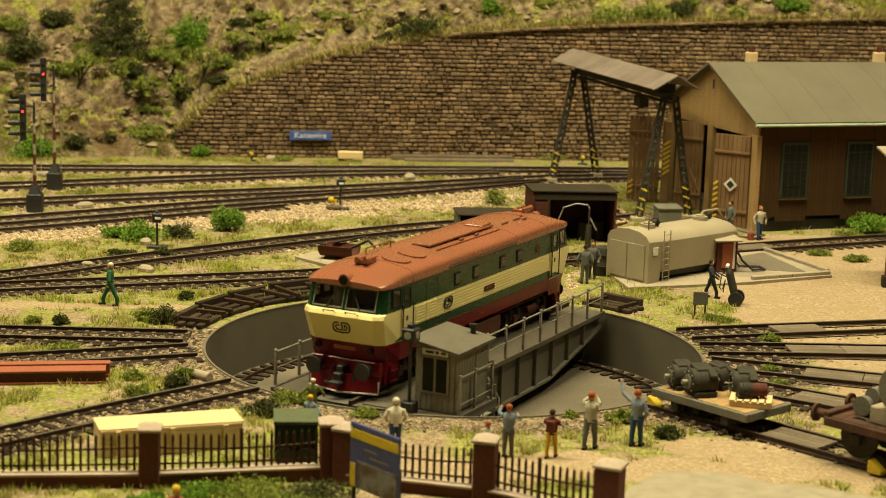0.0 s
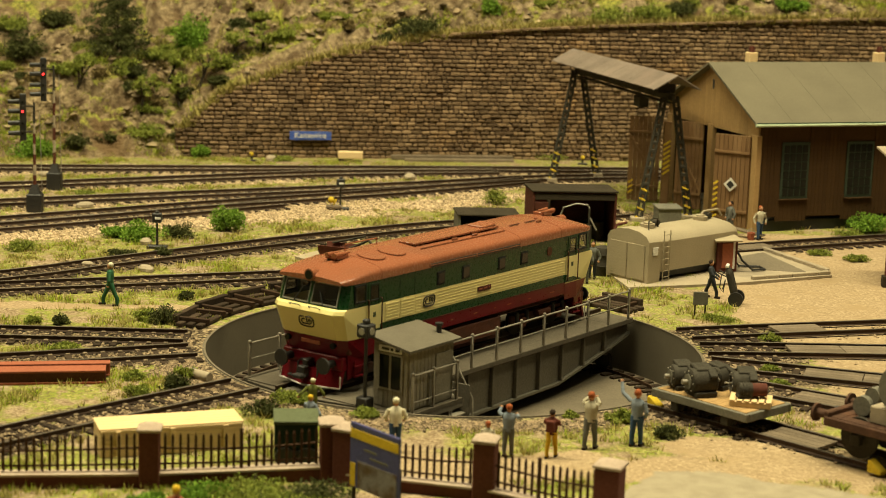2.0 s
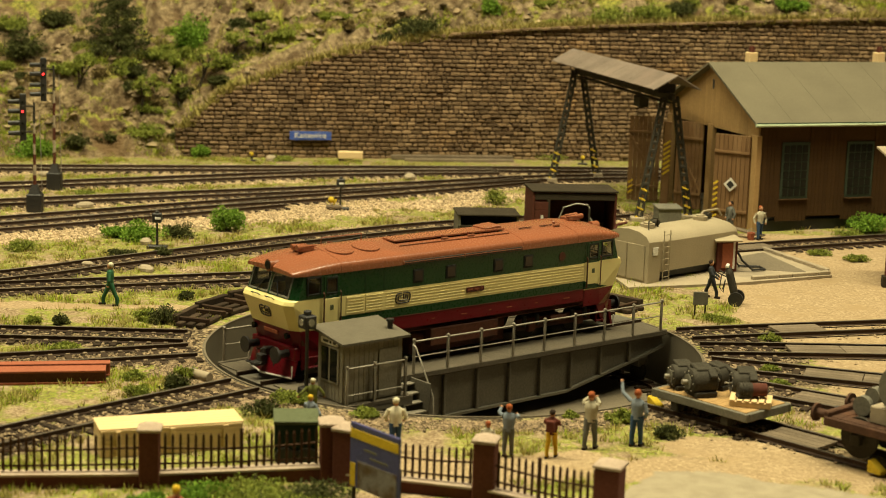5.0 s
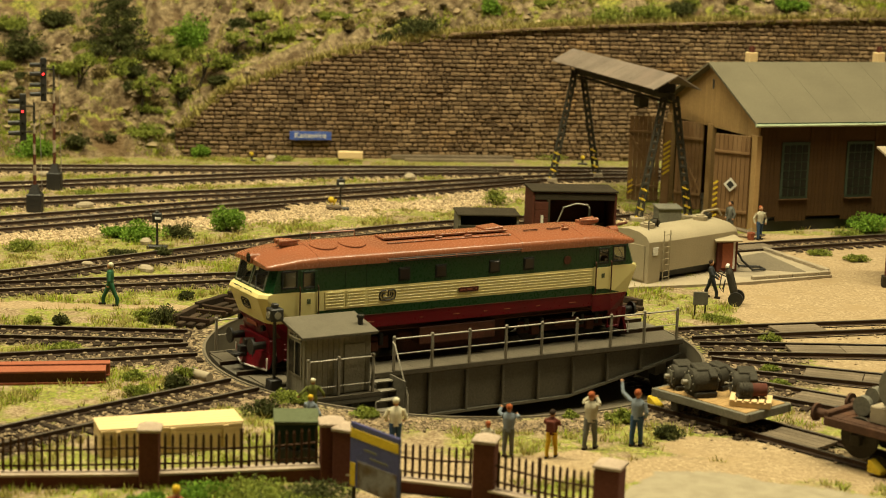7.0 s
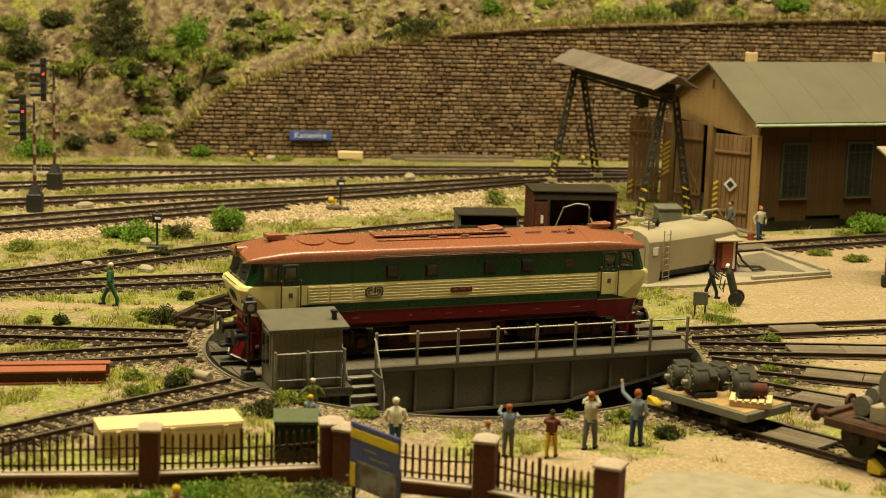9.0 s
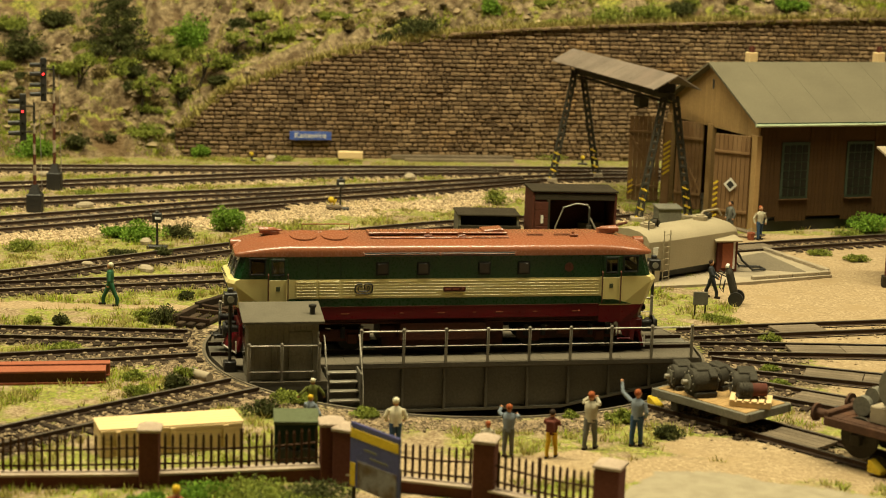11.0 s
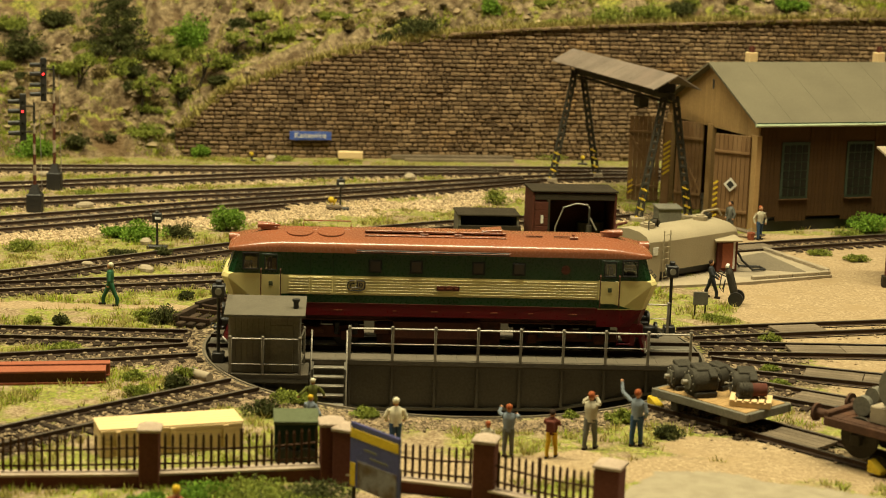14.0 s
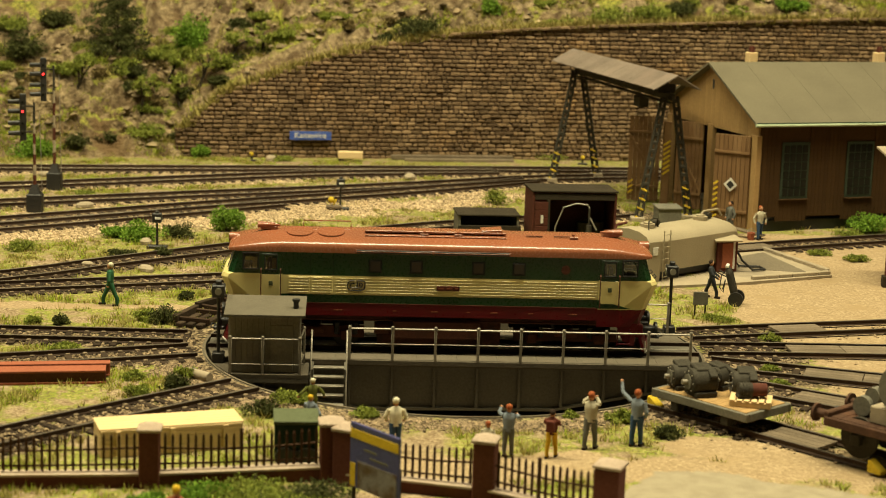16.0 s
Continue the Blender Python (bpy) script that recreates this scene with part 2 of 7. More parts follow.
def mesh_of(shape, name, mats, smooth=False):
    me = bpy.data.meshes.new(name)
    me.from_pydata([(x * S, y * S, z * S) for x, y, z in shape.v], [], shape.f)
    for m in mats if isinstance(mats, (list, tuple)) else [mats]:
        me.materials.append(m)
    me.polygons.foreach_set("material_index", shape.m)
    bm = bmesh.new()
    bm.from_mesh(me)
    bmesh.ops.recalc_face_normals(bm, faces=bm.faces)
    bm.to_mesh(me)
    bm.free()
    if smooth:
        me.polygons.foreach_set("use_smooth", [True] * len(me.polygons))
        me.set_sharp_from_angle(angle=radians(40))
    me.update()
    return me


def raw_mesh(v, f, name, mats, idx=None, smooth=False):
    me = bpy.data.meshes.new(name)
    me.from_pydata([(x * S, y * S, z * S) for x, y, z in v], [], f)
    for m in mats if isinstance(mats, (list, tuple)) else [mats]:
        me.materials.append(m)
    if idx is not None:
        me.polygons.foreach_set("material_index", idx)
    if smooth:
        me.polygons.foreach_set("use_smooth", [True] * len(me.polygons))
    me.update()
    return me


def at(x, y, z=0.0, rz=0.0, rx=0.0, ry=0.0):
    return pose(x * S, y * S, z * S, rx, ry, rz)


def part(name, shape, mats, parent=None, label="", smooth=False, m=None):
    """One mesh object under a thing or part (or at top level)."""
    me = shape if isinstance(shape, bpy.types.Mesh) else mesh_of(shape, name, mats, smooth)
    ob = new(name, me)
    if parent is not None:
        ob.parent = parent
    if m is not None:
        ob.matrix_basis = m
    return tagged(ob, label)


def thing(name, label, category, m=None, group="", kind=""):
    ob = new(name)
    ob.empty_display_size = 0.01
    if m is not None:
        ob.matrix_basis = m
    return tagged(ob, label, category, group, kind)


def spline(pts, step):
    """A smooth line through points, as places at even steps with the heading there."""
    p = [Vector(q) for q in pts]
    p = [2 * p[0] - p[1], *p, 2 * p[-1] - p[-2]]
    fine = []
    for i in range(1, len(p) - 2):
        a, b, c, d = p[i - 1:i + 3]
        for j in range(24):
            t = j / 24
            fine.append(0.5 * (2 * b + (c - a) * t + (2 * a - 5 * b + 4 * c - d) * t * t + (3 * b - a - 3 * c + d) * t ** 3))
    fine.append(p[-2])
    out, left = [], 0.0
    for a, b in zip(fine, fine[1:]):
        l = (b - a).length
        while left <= l:
            q = a.lerp(b, left / l)
            out.append((q.x, q.y, math.atan2(b.y - a.y, b.x - a.x)))
            left += step
        left -= l
    return out


# ---- large structure ----
PIT_R = 8.83
TRACKS = {
    "far_a": [(-34, 37.0), (-25.7, 38.6), (-13.2, 41.0), (-1.8, 43.3), (8, 45.0), (20, 46.8)],
    "far_b": [(-34, 28.0), (-24.2, 32.2), (-14.3, 37.0), (-8.2, 39.9), (-1.8, 42.0), (3, 43.3)],
    "far_c": [(-34, 21.7), (-22.9, 26.9), (-13.5, 31.5), (-6.3, 34.9), (-0.1, 38.2), (4.9, 41.0), (14, 44.2)],
    "far_d": [(-34, 13.5), (-21.6, 21.9), (-13.0, 28.0), (-6.1, 32.4), (-0.1, 36.6), (4.8, 40.4)],
    "far_e": [(-34, 11.4), (-21.2, 20.2), (-15.3, 24.5), (-9.0, 29.4)],
    "yard_f": [(-30, 1.0), (-18.5, 9.3), (-14.8, 12.7), (-10.2, 16.8), (-5.4, 20.9), (-0.6, 24.4), (6, 28.0), (9.4, 30.0)],
    "yard_g": [(-30, 2.6), (-18.0, 7.2), (-13.8, 8.7), (-5.8, 11.7), (0, 14.5), (6.5, 17.6), (11.3, 19.6), (16.1, 22.1), (21.3, 24.6), (30, 28.5)],
    "west_h": [(-30, -0.6), (-16.2, -0.25), (-9.1, -0.02)],
    "west_i": [(-30, -9.4), (-15.2, -4.25), (-12.0, -3.1), (-8.85, -1.9)],
    "south_j": [(-22, -22.5), (-13.1, -12.9), (-10.4, -10.0), (-6.62, -6.17)],
    "east_r": [(8.6, 2.83), (10.6, 3.45), (16.6, 5.2), (26, 7.9)],
    "east_s": [(9.03, 0.6), (12.2, 0.85), (15.7, 1.05), (26, 1.6)],
    "east_t": [(8.9, -1.5), (11.6, -2.3), (14.2, -3.1), (26, -6.6)],
    "east_u": [(8.2, -3.7), (10.4, -5.0), (12.8, -6.5), (22, -12.0)],
    "south_k": [(6.3, -6.5), (7.3, -7.5), (10.2, -10.3), (12.1, -12.2), (20, -20.2)],
}
TRACK_POINTS = np.array([(x, y) for pts in TRACKS.values() for x, y, _ in spline(pts, 0.5)])


def near_track(x, y):
    return math.sqrt(float(np.min((TRACK_POINTS[:, 0] - x) ** 2 + (TRACK_POINTS[:, 1] - y) ** 2)))


def dist_line(x, y, a, b):
    a, b, p = Vector(a), Vector(b), Vector((x, y))
    t = max(0, min(1, (p - a).dot(b - a) / (b - a).length_squared))
    return (p - a - t * (b - a)).length


def sand_at(x, y):
    """How sandy the ground is, 0 to 1: the yard east of the pit, the path in the south, a foot path in the west."""
    n = 0.8 * noise.noise((x * 0.35, y * 0.35, 3.1)) + 0.4 * noise.noise((x * 1.3, y * 1.3, 7.7))
    east = (x - 10.2) * 0.7 if y > 4.5 else (x - 11.9) * 0.9 if y > -9 else -3
    if y > 24.5 + 0.2 * (x - 12):
        east = -2
    east = min(east, (x + y * 0.1 - 9.2) * 0.8 + 1)
    corner = 1.6 - dist_line(x, y, (8.2, -11.4), (17.0, -14.5)) * 0.6
    south = 1.25 - dist_line(x, y, (-2.6, -13.9), (9.0, -13.4)) * 0.62
    path = 1.1 - dist_line(x, y, (-30, 4.2), (-9.5, 5.2)) * 1.8
    return max(0.0, min(1.0, max(east, corner, south, path) + n))


ROAD_EDGE = [(3.0, -17.5), (4.4, -16.1), (5.7, -13.9), (7.2, -13.6), (9.5, -14.5), (12.0, -15.7), (24.0, -20.0)]


def road_at(x, y):
    """The grey beaten road in the south-east corner, 0 to 1."""
    if x < 3.0:
        return 0.0
    edge = -20.0
    for (xa, ya), (xb, yb) in zip(ROAD_EDGE, ROAD_EDGE[1:]):
        if xa <= x <= xb:
            edge = ya + (yb - ya) * (x - xa) / (xb - xa)
    return max(0.0, min(1.0, 0.5 + (edge - y) * 1.3 + 0.5 * noise.noise((x * 0.9, y * 0.9, 17.0))))


def ground_kind(x, y):
    """Weights of ballast, sand and grass."""
    d = near_track(x, y)
    s = sand_at(x, y)
    n = noise.noise((x * 0.5, y * 0.5, 1.0)) + 0.5 * noise.noise((x * 1.7, y * 1.7, 2.0))
    b = max(0.0, min(1.0, (1.75 - d) * 1.4 + 0.7 * n)) * (1 - 0.75 * s)
    r = math.hypot(x, y)
    if r < 11.5 and y < 2:
        b = max(b, min(1, (11.3 - r) * 0.8 + n * 0.9) * (1 - s))
    return b, s


def pale_at(x, y):
    """Fresh pale ballast before and between the station tracks, 0 to 1."""
    if y < 11:
        return 0.0
    n = noise.noise((x * 0.5, y * 0.5, 23.0)) + 0.5 * noise.noise((x * 1.7, y * 1.7, 24.0))
    strip = 1.25 - dist_line(x, y, (-24, 16.4), (3, 34.5)) * 0.42
    beds = (2.6 - near_track(x, y)) * 0.5 if y > 22 else 0.0
    return max(0.0, min(1.0, max(strip, beds) + 0.75 * n)) * (0.0 if x > 9 else 1.0)


def ground_height(x, y):
    d = near_track(x, y)
    z = 0.05 * noise.noise((x * 0.4, y * 0.4, 0)) + 0.03 * noise.noise((x * 2, y * 2, 5))
    if d < 1.6:
        z = z * 0.3 + 0.02
    else:
        z += 0.03
    return z - 0.03


def ground_material():
    m = bpy.data.materials.new("ground_scatter")
    m.use_nodes = True
    nd, ln = m.node_tree.nodes, m.node_tree.links
    bs = nd["Principled BSDF"]
    bs.inputs["Roughness"].default_value = 0.95
    bs.inputs["Specular IOR Level"].default_value = 0.1
    tc = nd.new("ShaderNodeTexCoord")

    def nz(sz, detail=5):
        n = nd.new("ShaderNodeTexNoise")
        n.inputs["Scale"].default_value = 1 / (S * sz)
        n.inputs["Detail"].default_value = detail
        ln.new(tc.outputs["Object"], n.inputs["Vector"])
        return n.outputs[0]

    def mix(fac, a, b):
        x = nd.new("ShaderNodeMix")
        x.data_type = "RGBA"
        ln.new(fac, x.inputs[0])
        for i, v in ((6, a), (7, b)):
            if isinstance(v, tuple):
                x.inputs[i].default_value = (*v, 1)
            else:
                ln.new(v, x.inputs[i])
        return x.outputs[2]

    def step(src, lo, hi):
        r = nd.new("ShaderNodeMapRange")
        r.inputs["From Min"].default_value, r.inputs["From Max"].default_value = lo, hi
        ln.new(src, r.inputs["Value"])
        return r.outputs[0]

    def specks(sz):
        q = nd.new("ShaderNodeTexVoronoi")
        q.inputs["Scale"].default_value = 1 / (S * sz)
        ln.new(tc.outputs["Object"], q.inputs["Vector"])
        d = nd.new("ShaderNodeSeparateColor")
        ln.new(q.outputs["Color"], d.inputs[0])
        return d.outputs, q.outputs["Distance"]

    fibre, _ = specks(0.085)
    pebble, gap = specks(0.13)
    soil = mix(step(fibre[0], 0.1, 0.9), (0.15, 0.10, 0.055), (0.33, 0.25, 0.15))
    grass = mix(step(nz(1.1), 0.36, 0.64), (0.195, 0.205, 0.035), (0.31, 0.265, 0.085))
    grass = mix(step(fibre[0], 0.35, 0.7), grass, (0.13, 0.105, 0.04))
    grass = mix(step(fibre[1], 0.82, 0.95), grass, (0.33, 0.29, 0.12))
    grass = mix(step(fibre[2], 0.6, 0.75), grass, (0.175, 0.195, 0.032))
    grass = mix(step(nz(0.4), 0.54, 0.64), grass, soil)
    grass = mix(step(nz(2.0), 0.52, 0.60), grass, soil)
    sand = mix(step(fibre[0], 0.2, 1.0), (0.33, 0.24, 0.138), (0.24, 0.17, 0.094))
    sand = mix(step(fibre[1], 0.82, 0.95), sand, (0.39, 0.29, 0.17))
    sand = mix(step(nz(1.4), 0.5, 0.72), sand, (0.29, 0.205, 0.11))
    ball = mix(step(pebble[0], 0.0, 1.0), (0.10, 0.07, 0.04), (0.37, 0.28, 0.165))
    ball = mix(step(nz(1.7), 0.54, 0.66), ball, (0.20, 0.20, 0.05))
    ball = mix(step(gap, 0.35, 0.7), ball, (0.04, 0.028, 0.017))
    at_b, at_s = nd.new("ShaderNodeAttribute"), nd.new("ShaderNodeAttribute")
    at_b.attribute_name, at_s.attribute_name = "ballast", "sand"
    edge = nz(0.35)

    def torn(a):
        ad = nd.new("ShaderNodeMath")
        ad.operation = "ADD"
        ln.new(a, ad.inputs[0])
        ln.new(edge, ad.inputs[1])
        return step(ad.outputs[0], 0.85, 1.15)

    at_r = nd.new("ShaderNodeAttribute")
    at_r.attribute_name = "road"
    beaten = mix(step(nz(0.5), 0.35, 0.7), (0.30, 0.255, 0.175), (0.24, 0.20, 0.135))
    col = mix(torn(at_b.outputs["Fac"]), mix(torn(at_s.outputs["Fac"]), grass, sand), ball)
    col = mix(torn(at_r.outputs["Fac"]), col, beaten)
    at_p = nd.new("ShaderNodeAttribute")
    at_p.attribute_name = "pale"
    chips = mix(step(pebble[1], 0.0, 1.0), (0.30, 0.215, 0.12), (0.66, 0.50, 0.31))
    chips = mix(step(gap, 0.45, 0.8), chips, (0.14, 0.10, 0.055))
    col = mix(torn(at_p.outputs["Fac"]), col, chips)
    ln.new(col, bs.inputs["Base Color"])
    bp = nd.new("ShaderNodeBump")
    bp.inputs["Strength"].default_value = 0.8
    bp.inputs["Distance"].default_value = 0.05 * S
    ln.new(nz(0.07), bp.inputs["Height"])
    ln.new(bp.outputs[0], bs.inputs["Normal"])
    return m


def build_ground():
    x0, x1, y0, y1, d = -36, 44, -34, 56, 0.28
    nx, ny = int((x1 - x0) / d), int((y1 - y0) / d)
    v, bal, snd, rod, pal = [], [], [], [], []
    for j in range(ny + 1):
        for i in range(nx + 1):
            x, y = x0 + i * d, y0 + j * d
            v.append([x, y, 0.0])
    far = np.array([math.hypot(p[0], p[1]) for p in v])
    f, used = [], set()
    for j in range(ny):
        for i in range(nx):
            q = (j * (nx + 1) + i, j * (nx + 1) + i + 1, (j + 1) * (nx + 1) + i + 1, (j + 1) * (nx + 1) + i)
            if max(far[k] for k in q) > PIT_R + 0.06:
                f.append(q)
                used.update(q)
    for k, p in enumerate(v):
        if k not in used:
            bal.append(0), snd.append(0), rod.append(0), pal.append(0)
            continue
        if far[k] < PIT_R + 0.06:
            r = PIT_R + 0.06
            p[0], p[1] = p[0] * r / far[k], p[1] * r / far[k]
            p[2] = -0.02
        else:
            p[2] = ground_height(p[0], p[1])
        b, s = ground_kind(p[0], p[1])
        bal.append(b), snd.append(s), rod.append(road_at(p[0], p[1])), pal.append(pale_at(p[0], p[1]))
    order = {k: i for i, k in enumerate(sorted(used))}
    keep = sorted(used)
    me = raw_mesh([v[k] for k in keep], [tuple(order[k] for k in q) for q in f], "ground", ground_material(), smooth=True)
    for name, src in (("ballast", bal), ("sand", snd), ("road", rod), ("pale", pal)):
        a = me.attributes.new(name, "FLOAT", "POINT")
        a.data.foreach_set("value", [float(src[k]) for k in keep])
    return tagged(new("ground", me), "sandy yard with dry grass, ballast and footpaths", "ground", kind="structure")


build_ground()

# the turntable pit
pit = thing("turntable_pit", "round concrete turntable pit with smooth grey wall", "pit", kind="structure")


def ring(r0, r1, z0, z1, n=120, a0=0.0, a1=360.0):
    s = Shape()
    rings = []
    for i in range(n + 1):
        a = radians(a0 + (a1 - a0) * i / n)
        c, q = math.cos(a), math.sin(a)
        rings.append([(c * r0, q * r0, z0), (c * r1, q * r1, z0), (c * r1, q * r1, z1), (c * r0, q * r0, z1)])
    return s.loft(rings, ends=a1 - a0 < 359.9)


part("pit_wall", ring(PIT_R, PIT_R + 0.1, -2.3, -0.01), PITWALL, pit, smooth=True)
part("coping", ring(PIT_R - 0.015, PIT_R + 0.06, -0.01, 0.03), PITFLOOR, pit, "worn concrete coping")
part("pit_floor", Shape().prism([(math.cos(a / 48 * math.pi) * (PIT_R + 0.1), math.sin(a / 48 * math.pi) * (PIT_R + 0.1)) for a in range(96)], -2.4, -2.1), PITFLOOR, pit)
part("ring_rail", ring(8.0, 8.07, -2.05, -1.92), RAIL, pit, "rusty circular running rail")
tie = mesh_of(Shape().box((0, 0, 0), (1.1, 0.26, 0.12)), "ring_sleeper", SLEEPER)
for i in range(90):
    a = i * 4.0
    part("ring_sleeper", tie, None, pit, m=at(8.1 * math.cos(radians(a)), 8.1 * math.sin(radians(a)), -2.08, a))


# ---- railway tracks ----
def rail_shape(line, off, z):
    base, head = [], []
    for x, y, h in line:
        c, s = math.cos(h), math.sin(h)
        px, py = x - s * off, y + c * off

        def q(o, zz):
            return (px - s * o, py + c * o, zz)
        base.append([q(-0.09, z - 0.03), q(0.09, z - 0.03), q(0.045, z + 0.02), q(0.055, z + 0.14), q(-0.055, z + 0.14), q(-0.045, z + 0.02)])
        head.append([q(-0.045, z + 0.141), q(0.045, z + 0.141), q(0.038, z + 0.153), q(-0.038, z + 0.153)])
    return Shape().loft(base, 0).loft(head, 1)


sleeper_mesh = mesh_of(Shape().box((0, 0, 0), (0.25, 2.4, 0.14)), "sleeper", SLEEPER)
chair_mesh = mesh_of(Shape().box((0, 0, 0), (0.16, 0.34, 0.07), b=0.02), "rail_chair", CHAIR)


def track(name, pts, label, z=0.08):
    t = thing("railway_track", label, "railway track", kind="structure")
    line = spline(pts, 0.6)
    for off in (-0.7175, 0.7175):
        part("rail", rail_shape(line, off, z), [RAIL, RAILTOP], t)
    for x, y, h in line:
        if math.hypot(x, y) < PIT_R + 0.3:
            continue
        if name.startswith("east") and x > 12.0 or name == "south_k" and x > 9.6 or name == "yard_g" and 13 < x < 15.4:
            continue
        k = random.uniform(-1.5, 1.5)
        part("sleeper", sleeper_mesh, None, t, m=at(x, y, z - 0.085 + random.uniform(-0.02, 0.01), math.degrees(h) + k))
        if y < 13 and -19 < x < 14:
            for off in (-0.7175, 0.7175):
                part("rail_chair", chair_mesh, None, t, m=at(x - math.sin(h) * off, y + math.cos(h) * off, z + 0.0, math.degrees(h)))
    return t


for key, pts in TRACKS.items():
    track(key, pts, "rusty railway track on dark wooden sleepers" if "far" not in key else "weathered station track with wooden sleepers in ballast")


# ---- retaining wall and hill ----
WALL_A = radians(9)
WALL_O = Vector((-16.94, 46.2))
WALL_E, WALL_N = Vector((math.cos(WALL_A), math.sin(WALL_A))), Vector((-math.sin(WALL_A), math.cos(WALL_A)))
WALL_TOP = [(0, 1.45), (1.2, 2.5), (3.0, 4.05), (5.1, 4.8), (7.1, 5.5), (9.9, 6.5), (16.4, 7.75), (20.3, 8.1), (25.6, 8.45), (34.7, 8.9), (43.8, 9.3), (60, 9.6)]


def wall_top(s):
    for (a, za), (b, zb) in zip(WALL_TOP, WALL_TOP[1:]):
        if a <= s <= b:
            return za + (zb - za) * (s - a) / (b - a)
    return WALL_TOP[0][1] if s < 0 else WALL_TOP[-1][1]


def wall_xy(s, off):
    p = WALL_O + WALL_E * s + WALL_N * off
    return p.x, p.y


def build_wall():
    w = thing("wall_stone", "tall retaining wall of rough dark stone courses", "retaining wall", kind="structure")
    core = Shape().slab([(0, -0.3), (60, -0.3)] + [(s, z - 0.12) for s, z in reversed(WALL_TOP)], 0.0, 0.8)
    core.turned(Matrix.Translation((WALL_O.x, WALL_O.y, 0)) @ Matrix.Rotation(WALL_A, 4, "Z"))
    part("core", core, MORTAR, w)
    rest = Shape()
    turn = Matrix.Translation((WALL_O.x, WALL_O.y, 0)) @ Matrix.Rotation(WALL_A, 4, "Z")
    unit = {}
    count = 0
    z, h = -0.05, 0.26
    while z < 9.6:
        s = random.uniform(-0.4, 0)
        while s < 46:
            ln = random.choice((0.32, 0.42, 0.52, 0.62))
            c = s + ln / 2
            if c > 0.1 and z + h * 0.5 < wall_top(c):
                d = random.uniform(0.10, 0.2)
                if 3.0 < s < 13 and z < 2.2 and count < 290:
                    if ln not in unit:
                        unit[ln] = mesh_of(Shape().box((0, 0, 0), (ln - 0.05, 0.3, h - 0.06), b=0.04), "stone", BRICK)
                    ob = part("stone", unit[ln], None, w)
                    ob.matrix_basis = Matrix.Translation((WALL_O.x * S, WALL_O.y * S, 0)) @ Matrix.Rotation(WALL_A, 4, "Z") @ at(c, -d + 0.17, z + h / 2)
                    count += 1
                else:
                    rest.box((c, -d + 0.17, z + h / 2 + random.uniform(-0.015, 0.015)), (ln - 0.03 - random.uniform(0, 0.04), 0.3, h - 0.04 - random.uniform(0, 0.04)), b=random.uniform(0.03, 0.06), tilt=(random.uniform(-6, 6), random.uniform(-2, 2), random.uniform(-4, 4)))
            s += ln
        z += h
    rest.turned(turn)
    tagged(part("stone_courses", raw_mesh(rest.v, rest.f, "stone_courses", BRICK), None, w), kind="stuff")
    cap = Shape()
    for s in np.arange(17.0, 59.5, 0.62):
        zt = wall_top(float(s)) - 0.06
        slope = math.atan2(wall_top(float(s) + 0.3) - wall_top(float(s) - 0.3), 0.6)
        cap.box((s, 0.2, zt), (0.58, 1.0, 0.16), tilt=(0, -math.degrees(slope), 0), b=0.03)
    cap.turned(turn)
    tagged(part("coping", raw_mesh(cap.v, cap.f, "coping", BRICK), None, w), kind="stuff")


build_wall()


def hill_foot(u):
    """Foot line of the hill by the wall's length u (negative: left of the wall): place and height."""
    if u < 0.6:
        x, y = wall_xy(u, -0.4 + 0.05 * u)
        return x, y, 0.0
    x, y = wall_xy(u, 0.75)
    return x, y, wall_top(u) - 0.25


def hill_point(u, v):
    x, y, z = hill_foot(u)
    k = min(1, max(0, (u + 3) / 14))
    rise = 1.15 - 0.35 * k
    dx, dy = WALL_N.x * v, WALL_N.y * v
    w = 1.2 * noise.noise((x * 0.35, v * 0.5, 14.0))
    n1 = noise.fractal((x * 0.13 + dx * 0.13, v * 0.22 + y * 0.1, 4.0), 0.9, 2.1, 4)
    n2 = noise.fractal((x * 0.5, v * 0.6, 9.0), 0.8, 2.2, 5)
    n3 = noise.ridged_multi_fractal((x * 0.28 + w, v * 0.7 + w, 2.0), 0.9, 2.1, 5, 1.0, 2.0) - 1.0
    n4 = noise.ridged_multi_fractal((x * 0.9, v * 1.4 + 0.5 * w, 6.0), 0.8, 2.1, 4, 1.0, 2.0) - 1.0
    amp = min(1, v / 1.2)
    crag = max(0.0, min(1.0, 0.55 + 1.3 * noise.noise((x * 0.16, v * 0.2, 40.0))))
    h = z + rise * v * (0.72 if v < 5 else 0.6) + amp * (1.0 * n1 + 0.35 * n2 + crag * (0.85 * n3 + 0.48 * n4))
    side = amp * 0.5 * n2
    return x + dx + side, y + dy + amp * (0.6 * n1 - crag * 0.55 * n3), max(h, z - 0.1 + 0.2 * v)


